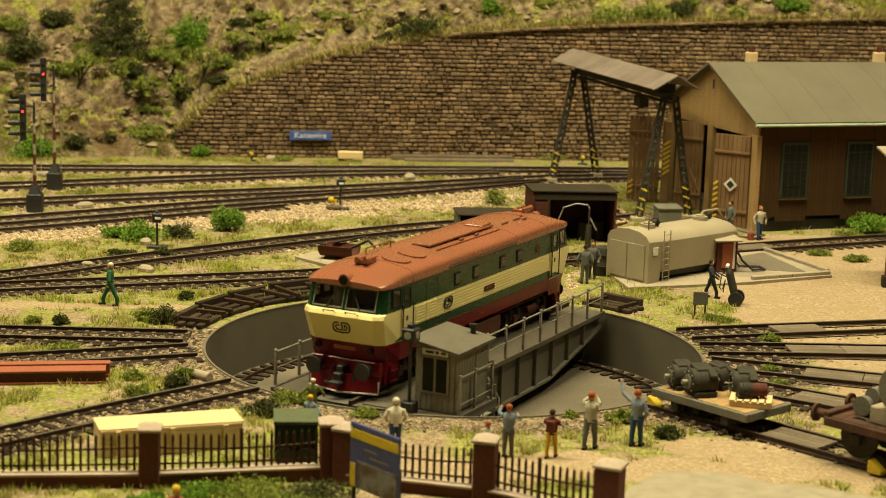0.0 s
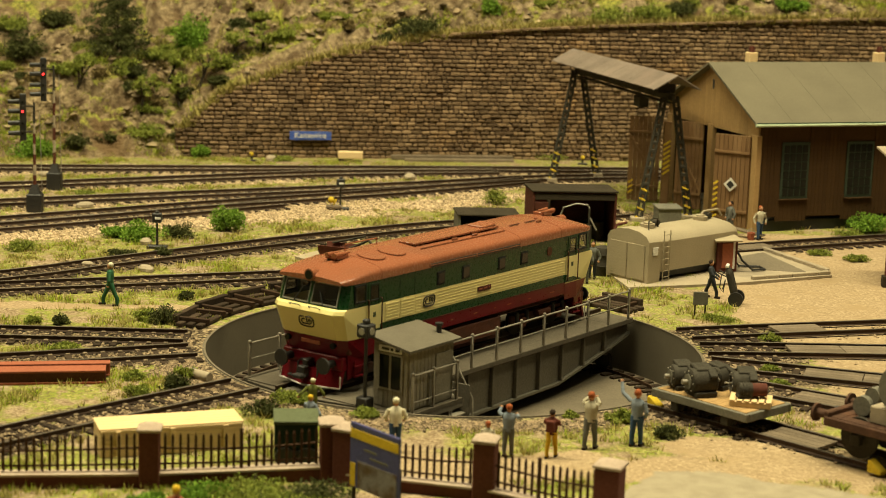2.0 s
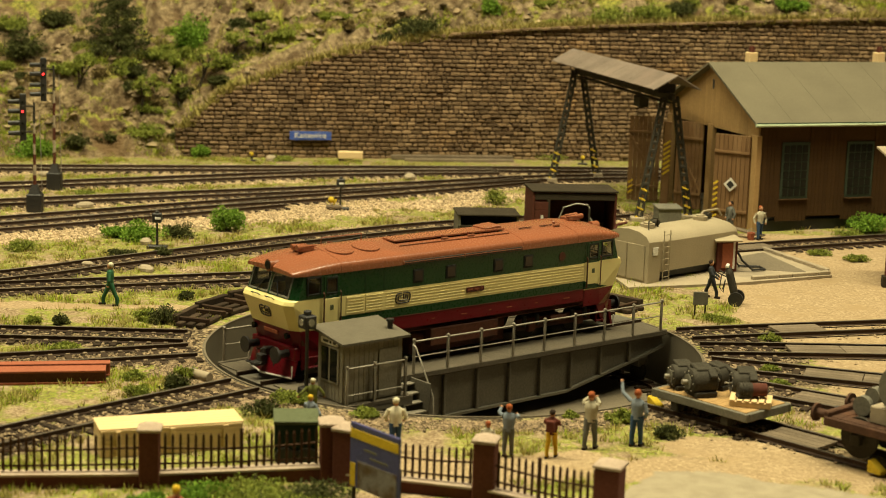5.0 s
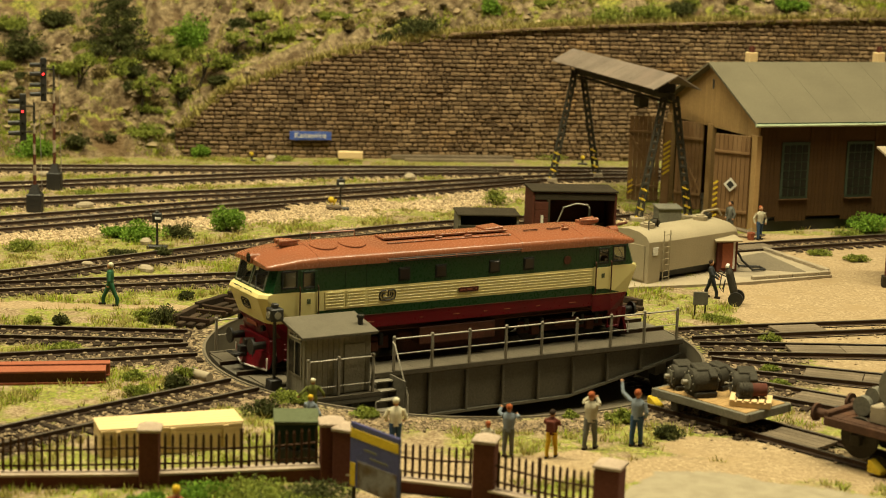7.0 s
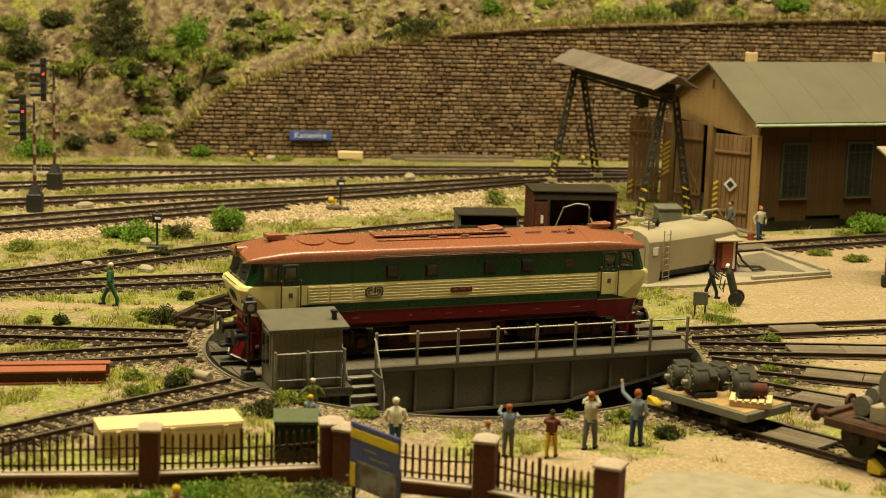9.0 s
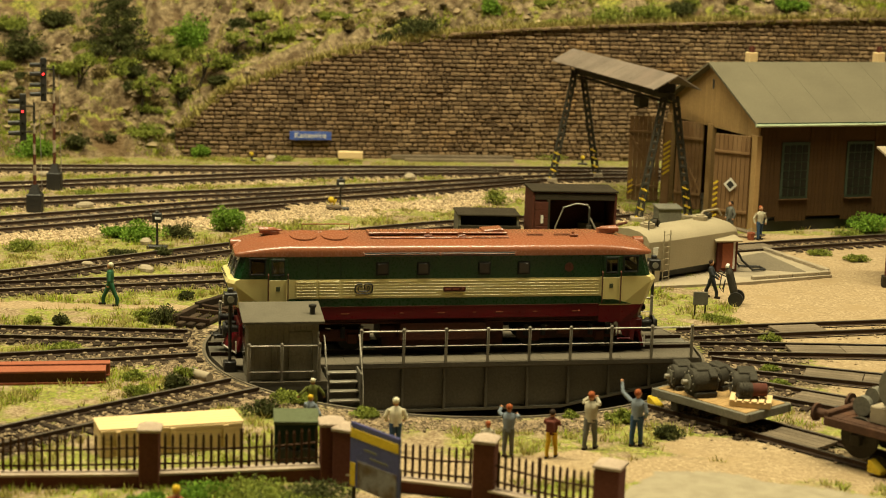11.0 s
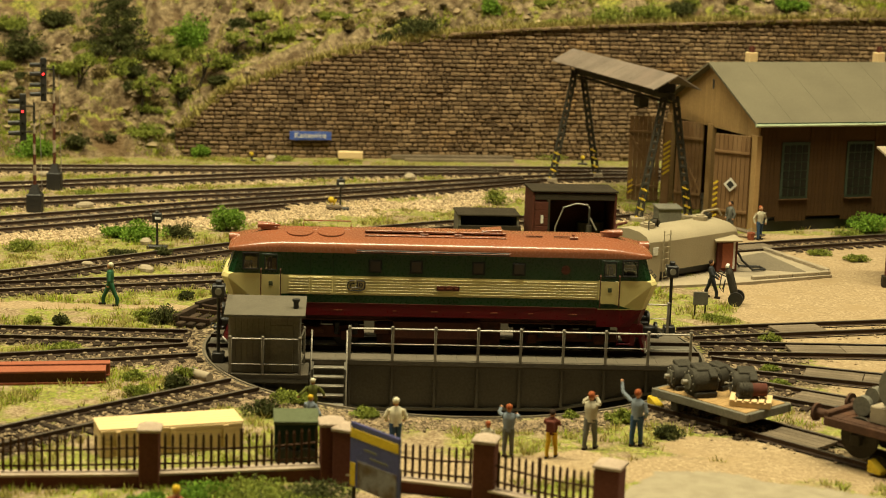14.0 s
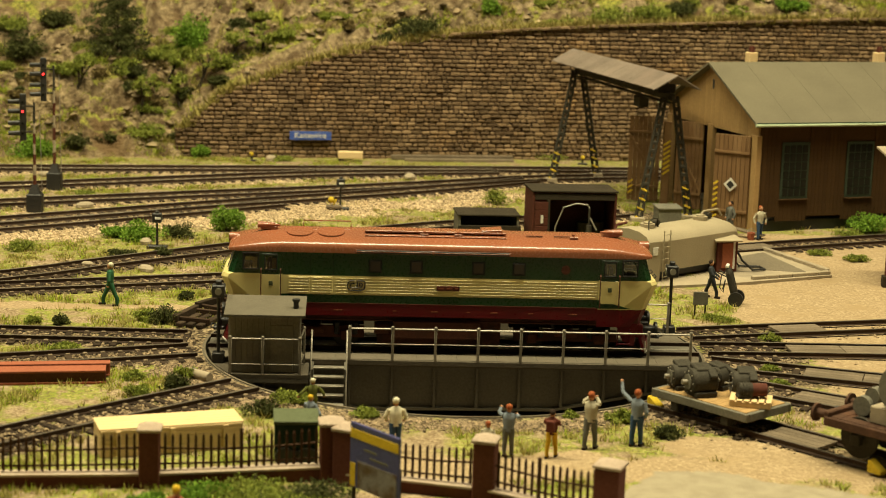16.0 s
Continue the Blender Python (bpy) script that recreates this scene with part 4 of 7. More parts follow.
# body sides between the cabs, in bands
BANDS = [(1.46, 1.90, RED, "sill_band"), (1.90, 2.20, GREEN, "lower_green_band"), (2.20, 2.87, CREAM, "cream_band"), (2.87, 3.70, GREEN, "upper_green_band")]
for z0, z1, m, nm in BANDS:
    part(nm, Shape().box((LX, 0, (z0 + z1) / 2), (11.1, 2.92, z1 - z0), b=0.001), m, loco)
for sgn in (-1, 1):
    part("cab_floor", Shape().box((LX + sgn * 6.3, 0, 1.7), (1.5, 2.7, 0.7)), UNDER, loco)
for sd in (-1, 1):
    # ribs of the cream band, and thin lines at its edges
    for z in (2.28, 2.38, 2.48, 2.58, 2.68, 2.78):
        part("rib", Shape().box((LX + 0.9, sd * 1.465, z), (9.2, 0.016, 0.028), b=0.006), CREAM, loco)
    part("line", Shape().box((LX, sd * 1.463, 1.905), (11.0, 0.02, 0.02), b=0.003), SHACK, loco)
    # louvre doors at one end
    for x0 in (-4.98, -4.18):
        gr = part("louvre_panel", Shape().box((LX + x0, sd * 1.465, 2.52), (0.76, 0.02, 0.62), b=0.006), CREAM, loco)
        for i in range(6):
            part("slat", Shape().box((LX + x0, sd * 1.478, 2.28 + i * 0.1), (0.68, 0.02, 0.035), b=0.006), CREAM, gr)
        part("panel_seam", Shape().box((LX + x0 + 0.40, sd * 1.462, 3.2), (0.025, 0.012, 0.62), b=0.003), DARKGREEN, loco)
    for x in (-2.32, -0.88, 1.30, 2.73):
        w = part("window", Shape().box((LX + x, sd * 1.465, 3.23), (0.46, 0.03, 0.46), b=0.008), TRIM, loco)
        part("frame", Shape().box((LX + x, sd * 1.478, 3.23), (0.40, 0.03, 0.40), b=0.006), TRIM, w)
        part("pane", Shape().box((LX + x, sd * 1.49, 3.23), (0.34, 0.03, 0.34), b=0.005), PANEGREY, w)
    part("round_vent", Shape().rod((LX + 4.38, sd * 1.45, 3.24), (LX + 4.38, sd * 1.49, 3.24), 0.16, n=18), UNDER, loco, smooth=True)
    sl = part("air_slot", Shape().box((LX - 0.3, sd * 1.482, 3.74), (5.4, 0.06, 0.12), b=0.01), BLACK, loco)
    for x in (-3.0, -0.3, 2.4):
        part("slot_rib", Shape().box((LX + x, sd * 1.495, 3.74), (0.06, 0.06, 0.13), b=0.01), ROOFRED, sl)
    part("slot_bar", Shape().box((LX - 0.3, sd * 1.505, 3.74), (5.4, 0.03, 0.03), b=0.005), ROOFRED, sl)
    # badge of plain strokes, red number plate
    badge(loco, lambda u, v: (LX - 2.97 - sd * u, sd * 1.478, 2.54 + v))
    pl = part("number_plate", Shape().box((LX + 0.25, sd * 1.49, 2.50), (0.80, 0.03, 0.17), b=0.005), SHACK, loco)
    for i, w in enumerate((0.2, 0.2, 0.08)):
        part("writing_bar", Shape().box((LX + 0.25 + (-0.24, 0.05, 0.29)[i], sd * 1.508, 2.50), (w, 0.01, 0.05), b=0.002), BEAMRED, pl)
    for x, w in ((-3.6, 0.3), (-1.6, 0.12), (-0.2, 0.25), (1.0, 0.12), (1.9, 0.25), (3.2, 0.16), (4.7, 0.3)):
        part("writing_bar", Shape().box((LX + x, sd * 1.462, 1.66), (w, 0.01, 0.035), b=0.002), BEAMRED, loco)
# roof
rings = [roof_ring(LX + x, w, e, c) for x, w, e, c in ((-7.44, 1.30, 3.68, 3.85), (-7.30, 1.40, 3.67, 3.94), (-6.9, 1.47, 3.67, 4.06), (-6.3, 1.49, 3.67, 4.20), (-5.6, 1.50, 3.67, 4.27), (5.6, 1.50, 3.67, 4.27), (6.3, 1.49, 3.67, 4.20), (6.9, 1.47, 3.67, 4.06), (7.30, 1.40, 3.67, 3.94), (7.44, 1.30, 3.68, 3.85))]
roof = part("roof", Shape().loft(rings), ROOFRED, loco, "reddish brown rounded roof", smooth=True)
for x in (-5.58, 2.45, 5.15):
    part("seam", Shape().loft([roof_ring(LX + x - 0.03, 1.508, 3.67, 4.283), roof_ring(LX + x + 0.03, 1.508, 3.67, 4.283)]), ROOFRED, roof, smooth=True)
for x in (-5.0, -3.9):
    part("fan_cover", Shape().rod((LX + x, -0.52, 4.10), (LX + x, -0.545, 4.262), 0.50, 0.48, 28), ROOFRED, roof, smooth=True)
part("cable_rail", Shape().tube([(LX - 4.9, 0.65, 4.2), (LX - 4.9, 0.65, 4.42), (LX - 3.2, 0.65, 4.42), (LX - 3.2, 0.65, 4.2)], 0.025), ROOFRED, roof)
part("long_hatch", Shape().box((LX - 0.2, -0.25, 4.30), (5.0, 0.7, 0.07)).box((LX - 0.2, -0.85, 4.19), (5.0, 0.05, 0.05)), ROOFRED, roof)
part("exhaust_hatch", Shape().box((LX + 1.8, -0.2, 4.36), (0.75, 0.7, 0.12), tilt=(0, -4, 0)), ROOFRED, roof)
for x in (3.3, 4.3):
    part("roof_slot", Shape().box((LX + x, -0.6, 4.255), (0.6, 0.06, 0.03)), UNDER, roof)
for x in (0.6, -0.6, 4.7):
    part("lifting_eye", Shape().box((LX + x, -0.75, 4.24), (0.3, 0.06, 0.08)).ball((LX + x, -0.6, 4.32), 0.06, n=8), ROOFRED, roof)
for sgn in (-1, 1):
    part("horn", Shape().rod((LX + sgn * 5.7, -0.2, 4.38), (LX + sgn * 6.5, -0.2, 4.36), 0.03, 0.10, 10).rod((LX + sgn * 5.9, 0.1, 4.38), (LX + sgn * 6.5, 0.1, 4.36), 0.03, 0.09, 10)
         .box((LX + sgn * 6.1, 0, 4.28), (0.6, 0.5, 0.14)), ROOFRED, roof, smooth=True)
    part("top_lamp", Shape().rod((LX + sgn * 7.15, 0, 3.86), (LX + sgn * 7.5, 0, 3.86), 0.2, n=18), ROOFRED, roof, smooth=True)
    part("top_lens", Shape().rod((LX + sgn * 7.5, 0, 3.86), (LX + sgn * 7.52, 0, 3.86), 0.15, n=16), DARKGLASS, roof, smooth=True)
# bogies, tanks
for sgn in (-1, 1):
    bx = LX + sgn * 4.5
    bo = part("bogie", Shape().box((bx, -1.0, 0.80), (3.7, 0.12, 0.42)).box((bx, 1.0, 0.80), (3.7, 0.12, 0.42)).box((bx, 0, 0.85), (0.6, 2.0, 0.4)), UNDER, loco, "brown two-axle bogie")
    for ax in (-1.2, 1.2):
        for sd in (-1, 1):
            part("wheel", Shape().rod((bx + ax, sd * 0.70, 0.70), (bx + ax, sd * 0.80, 0.70), 0.5, n=28), MACHINE, bo, smooth=True)
            part("axle_box", Shape().box((bx + ax, sd * 1.1, 0.7), (0.34, 0.2, 0.34)), UNDER, bo)
            for dx in (-0.32, 0.32):
                part("spring", Shape().rod((bx + ax + dx, sd * 1.08, 0.72), (bx + ax + dx, sd * 1.08, 1.12), 0.09, n=10), BLACK, bo, smooth=True)
    for sd in (-1, 1):
        part("brake_cylinder", Shape().rod((bx - 0.4, sd * 1.18, 0.92), (bx + 0.4, sd * 1.18, 0.92), 0.14, n=12), UNDER, bo, smooth=True)
for sd in (-1, 1):
    part("battery_box", Shape().box((LX - 0.1, sd * 1.12, 0.98), (3.1, 0.6, 0.62)), UNDER, loco)
    part("air_tank", Shape().rod((LX - 2.3, sd * 1.0, 0.95), (LX - 1.8, sd * 1.0, 0.95), 0.22, n=16), UNDER, loco, smooth=True)
    part("pipe", Shape().tube([(LX - 5.5, sd * 1.25, 1.28), (LX + 5.5, sd * 1.25, 1.28)], 0.04), UNDER, loco)
part("fuel_tank", Shape().box((LX, 0, 0.8), (4.4, 1.8, 0.95)), UNDER, loco)
part("frame", Shape().box((LX, 0, 1.3), (14.0, 2.2, 0.2)), UNDER, loco)

# the cabs and bogies stand a little closer together than the drawing above
shorter = Matrix.Translation((LX * S, 0, 0)) @ Matrix.Diagonal((0.988, 1, 1, 1)) @ Matrix.Translation((-LX * S, 0, 0))
for ob in loco.children_recursive:
    ob.data.transform(shorter)


# ---- engine shed ----
SHED_A = 20
SHED = at(14.935, 26.08, 0.313, SHED_A) @ Matrix.Scale(0.98, 4)


def build_shed():
    """Own space: x along the building, y across to the back, origin at the front corner."""
    L, W, E, R = 20.0, 10.0, 5.35, 7.75
    b = thing("engine_shed", "brown wooden engine shed with grey felt roof", "engine shed", SHED)
    # side wall and planks coloured darker than the gable to carry its shade
    wall = part("side_wall", Shape().box((L / 2, 0.1, E / 2 + 0.2), (L, 0.16, E - 0.4)), BOARDS_SHADED, b, "brown board wall, shade put into its colour")
    plank = mesh_of(Shape().box((0, 0, 0), (0.22, 0.06, E - 0.5), b=0.006), "plank", BOARDS_SHADED)
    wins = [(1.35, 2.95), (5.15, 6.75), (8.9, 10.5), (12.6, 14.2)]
    short = mesh_of(Shape().box((0, 0, 0), (0.22, 0.06, 1.3), b=0.006), "plank", BOARDS_SHADED)
    for i in range(70):
        x = 0.15 + i * 0.225
        if any(a - 0.1 < x < c + 0.1 for a, c in wins):
            part("plank", short, None, wall, m=at(x, 0, 0.85))
            continue
        part("plank", plank, None, wall, m=at(x, 0, E / 2 + 0.2))
    # recessed foundation, black to paint the shadow in the gap below the wall
    part("foundation", Shape().box((L / 2, 0.3, -0.07), (L, 0.3, 0.64)), BLACK, b)
    for a, c in wins:
        w = part("window", Shape().box(((a + c) / 2, -0.02, 2.8), (c - a, 0.06, 2.9)), WINGREEN, b, "dark multi-pane window with green bars")
        nx, nz = 4, 6
        for i in range(nx):
            for j in range(nz):
                pw, ph = (c - a - 0.2) / nx, 2.66 / nz
                part("pane", Shape().box((a + 0.1 + pw * (i + 0.5), -0.065, 1.47 + ph * (j + 0.5)), (pw - 0.06, 0.02, ph - 0.06), b=0.004), DARKGLASS, w)
        part("sill", Shape().box(((a + c) / 2, -0.08, 1.31), (c - a + 0.1, 0.12, 0.05)), BOARDS_SHADED, w)
    back = part("back_wall", Shape().box((L / 2, W, E / 2), (L, 0.16, E)), BOARDS_SHADED, b)
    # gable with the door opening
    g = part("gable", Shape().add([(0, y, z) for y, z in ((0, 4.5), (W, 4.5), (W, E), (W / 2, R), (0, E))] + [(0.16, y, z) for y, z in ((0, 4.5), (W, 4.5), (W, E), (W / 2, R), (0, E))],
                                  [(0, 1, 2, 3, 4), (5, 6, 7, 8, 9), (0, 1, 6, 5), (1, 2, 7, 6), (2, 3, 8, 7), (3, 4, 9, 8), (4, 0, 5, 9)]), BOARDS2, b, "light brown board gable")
    for i in range(44):
        y = 0.12 + i * 0.226
        zt = E + (R - E) * (1 - abs(y - W / 2) / (W / 2)) - 0.12
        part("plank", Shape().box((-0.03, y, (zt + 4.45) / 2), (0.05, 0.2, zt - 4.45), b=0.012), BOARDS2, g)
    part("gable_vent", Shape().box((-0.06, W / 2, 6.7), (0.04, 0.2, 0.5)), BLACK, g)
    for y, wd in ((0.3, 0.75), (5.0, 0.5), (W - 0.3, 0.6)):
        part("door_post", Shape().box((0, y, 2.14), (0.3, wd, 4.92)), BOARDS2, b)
    part("end_wall", Shape().box((L, W / 2, E / 2), (0.16, W, E)), BOARDS_SHADED, b)
    # roof
    ov = 0.42
    sl = (R - E) / (W / 2)
    for sd in (0, 1):
        y0, y1 = (-ov, W / 2) if sd == 0 else (W + ov, W / 2)
        z0 = E - ov * sl
        rf = part("roof", Shape().add([(-0.45, y0, z0), (L + 0.4, y0, z0), (L + 0.4, y1, R), (-0.45, y1, R), (-0.45, y0, z0 + 0.12), (L + 0.4, y0, z0 + 0.12), (L + 0.4, y1, R + 0.12), (-0.45, y1, R + 0.12)],
                                      [(0, 1, 2, 3), (4, 5, 6, 7), (0, 1, 5, 4), (1, 2, 6, 5), (2, 3, 7, 6), (3, 0, 4, 7)]), SHEDROOF, b, "grey green roofing felt")
        for i in range(1, 9):
            x = i * 2.3 - 0.6
            part("felt_seam", Shape().add([(x, y0, z0 + 0.13), (x + 0.05, y0, z0 + 0.13), (x + 0.05, y1, R + 0.13), (x, y1, R + 0.13), (x, y0, z0 + 0.1), (x + 0.05, y0, z0 + 0.1), (x + 0.05, y1, R + 0.1), (x, y1, R + 0.1)],
                                          [(0, 1, 2, 3), (0, 1, 5, 4), (1, 2, 6, 5), (3, 0, 4, 7)]), SHEDROOF, rf)
        # gutter in the lightened green that paints the bright line along the eave
        part("gutter", Shape().rod((-0.5, y0 - (0.06 if sd == 0 else -0.06), z0 + 0.02), (L + 0.4, y0 - (0.06 if sd == 0 else -0.06), z0 + 0.02), 0.075, n=8), PALEGREEN_GLINT, b, "pale green gutter with its highlight in the colour", smooth=True)
        part("fascia", Shape().box((L / 2, y0 + (0.02 if sd == 0 else -0.02), z0 + 0.07), (L + 0.85, 0.05, 0.16)), WINGREEN, b)
    for x in (2.25, 10.1):
        ch = part("chimney", Shape().box((x, W / 2 + 0.3, R + 0.25), (0.5, 0.5, 0.72)), PALEWOOD, b, "pale rendered chimney")
        part("flue", Shape().rod((x, W / 2 + 0.3, R + 0.6), (x, W / 2 + 0.3, R + 0.92), 0.16, 0.14, 10), SHACK, ch, smooth=True)
    part("floor", Shape().box((L / 2, W / 2, -0.12), (L - 0.4, W - 0.4, 0.44)), PITFLOOR, b)


build_shed()


def gate_leaf(p, q, h, label, sign=False, stripes=0, brace=True):
    """A leaf standing from the ground point p to q."""
    d = Vector(q) - Vector(p)
    w, a = d.length, math.degrees(math.atan2(d.y, d.x))
    t = thing("shed_gate", label, "gate", at(p[0], p[1], 0, a), "gates of the engine shed")
    n = max(3, round(w / 0.24))
    for i in range(n):
        part("board", Shape().box((w * (i + 0.5) / n, 0, h / 2 + 0.12), (w / n - 0.015, 0.1, h), b=0.012), DOORWOOD, t)
    for z in (0.9, h - 0.75):
        part("ledge", Shape().box((w / 2, -0.09, z), (w, 0.08, 0.14)), DOORWOOD, t)
    if brace:
        part("brace", Shape().box((w / 2, -0.085, (h + 0.1) / 2), (math.hypot(w, h - 1.9), 0.06, 0.14), tilt=(0, math.degrees(math.atan2(h - 1.9, w)), 0)), DOORWOOD, t)
    for i in range(stripes):
        part("warning_stripe", Shape().box((w * 0.1, -0.13, 0.6 + i * 0.28), (0.3, 0.02, 0.1), tilt=(0, -35, 0), b=0.004), YELLOW, t)
    if sign:
        dm = Shape()
        for k, r in ((0, 0.36), (1, 0.22)):
            dm.add([(w * 0.52, -0.15 - 0.012 * k, 2.25 + r * s) if ax else (w * 0.52 + r * s, -0.15 - 0.012 * k, 2.25) for ax, s in ((0, -1), (1, -1), (0, 1), (1, 1))], [(0, 1, 2, 3)], k)
        part("diamond_sign", dm, [WHITE, BLACK], t)


gate_leaf((9.36, 34.38), (11.02, 34.14), 4.6, "open brown wooden gate leaf with diagonal brace", stripes=3)
gate_leaf((11.70, 32.61), (13.01, 31.69), 4.6, "open brown plank gate leaf beside the shed opening")
gate_leaf((12.98, 27.36), (14.60, 26.40), 4.62, "brown plank gate leaf with diamond sign", sign=True, stripes=7, brace=False)
gp = thing("gate_post", "wooden gate post with yellow and black stripes", "post", at(*(11.24, 33.06)))
part("post", Shape().box((0, 0, 2.3), (0.42, 0.3, 4.6)), DOORWOOD, gp)
for i in range(7):
    part("warning_stripe", Shape().box((0, -0.165, 1.9 + i * 0.26), (0.44, 0.02, 0.1), tilt=(0, -35, 0), b=0.004), YELLOW, gp)


# ---- loading gantry with a roofed beam ----
def build_gantry():
    t = thing("gantry_crane", "old steel gantry with a small sheet roof over its beam", "gantry crane")
    A, B, C, D = Vector((5.60, 40.71)), Vector((8.42, 43.30)), Vector((9.35, 28.14)), Vector((12.10, 29.32))
    top_r, top_f = (A + B) / 2, (C + D) / 2
    H = 6.35
    for foot, top in ((A, top_r), (B, top_r), (C, top_f), (D, top_f)):
        side = (foot - top).normalized() * 0.32
        end = Vector((top.x + side.x, top.y + side.y, H))
        base = Vector((foot.x, foot.y, 0))
        ax = (end - base).normalized()
        nrm = ax.cross(Vector((0, 1, 0))).normalized()
        leg = part("leg", Shape().rod(base + nrm * 0.13, end + nrm * 0.1, 0.085, n=6).rod(base - nrm * 0.15, end - nrm * 0.12, 0.085, n=6), MACHINE, t, "lattice steel leg")
        for i in range(15):
            p = base.lerp(end, (i + 0.5) / 15)
            part("rung", Shape().box(tuple(p), (0.34, 0.16, 0.2)), MACHINE, leg)
        for i in range(4):
            p = base.lerp(end, 0.03 + i * 0.075)
            part("yellow_band", Shape().box(tuple(p), (0.36, 0.2, 0.09), tilt=(0, 24, 0)), YELLOW, leg)
        part("footing", Shape().box((foot.x, foot.y, 0.08), (0.7, 0.7, 0.3)), CONCRETE, leg)
    d = top_f - top_r
    L, a = d.length, math.degrees(math.atan2(d.y, d.x))
    m = at(top_r.x, top_r.y, 0, a)
    bm = part("beam", Shape().box((L / 2, 0, H), (L + 1.0, 0.22, 0.34)).box((L / 2, 0, H - 0.32), (L, 0.3, 0.07)), MACHINE, t, "steel runway beam", m=m)
    for i in range(15):
        part("hanger", Shape().box((0.4 + i * (L - 0.8) / 14, 0, H + 0.38), (0.1, 0.9, 0.45)), MACHINE, bm)
    r0, r1 = -1.2, L + 1.0
    rf = None
    for sd in (-1, 1):
        n = 12
        for i in range(n):
            x0, x1 = r0 + (r1 - r0) * i / n, r0 + (r1 - r0) * (i + 1) / n - 0.015
            q = part("roof_sheet", Shape().add([(x0, 0, H + 1.12), (x1, 0, H + 1.12), (x1, sd * 1.25, H + 0.42), (x0, sd * 1.25, H + 0.42), (x0, 0, H + 1.18), (x1, 0, H + 1.18), (x1, sd * 1.27, H + 0.47), (x0, sd * 1.27, H + 0.47)],
                                               [(0, 1, 2, 3), (4, 5, 6, 7), (0, 1, 5, 4), (1, 2, 6, 5), (2, 3, 7, 6), (3, 0, 4, 7)]), GREYROOF, t, m=m)
    part("hoist", Shape().box((L * 0.72, 0, H - 0.65), (0.9, 0.5, 0.55)).rod((L * 0.72, 0, H - 1.0), (L * 0.72, 0, H - 0.6), 0.16, n=10), MACHINE, t, "dark chain hoist", m=m)


build_gantry()


# ---- fuel place: slab, tank, pump, barrel ----
def slab_thing(name, label, pts, z, matl, cat):
    return tagged(part(name, Shape().prism(pts, -0.1, z), matl), label, cat, kind="structure")


slab_thing("pavement", "pale concrete slab of the fuelling place", [(6.84, 13.29), (7.28, 11.04), (11.97, 12.68), (16.60, 15.07), (14.39, 21.60), (9.90, 19.85)], 0.12, CONCRETE, "slab")
slab_thing("pavement", "darker sunken concrete field inside a kerb", [(13.31, 15.79), (15.62, 15.40), (14.38, 19.91), (12.55, 18.25)], 0.135, PITFLOOR, "slab")
kb = thing("kerb", "low old concrete kerb round a slab", "kerb", kind="structure")
for p, q in (((14.50, 20.62), (16.55, 15.68)), ((16.55, 15.30), (12.82, 13.51))):
    d = Vector(q) - Vector(p)
    n = 6
    for i in range(n):
        c = Vector(p) + d * (i + 0.5) / n
        part("kerb_stone", Shape().box((c.x, c.y, 0.18), (d.length / n - 0.03, 0.22, 0.2), rz=math.degrees(math.atan2(d.y, d.x))), CONCRETE, kb)


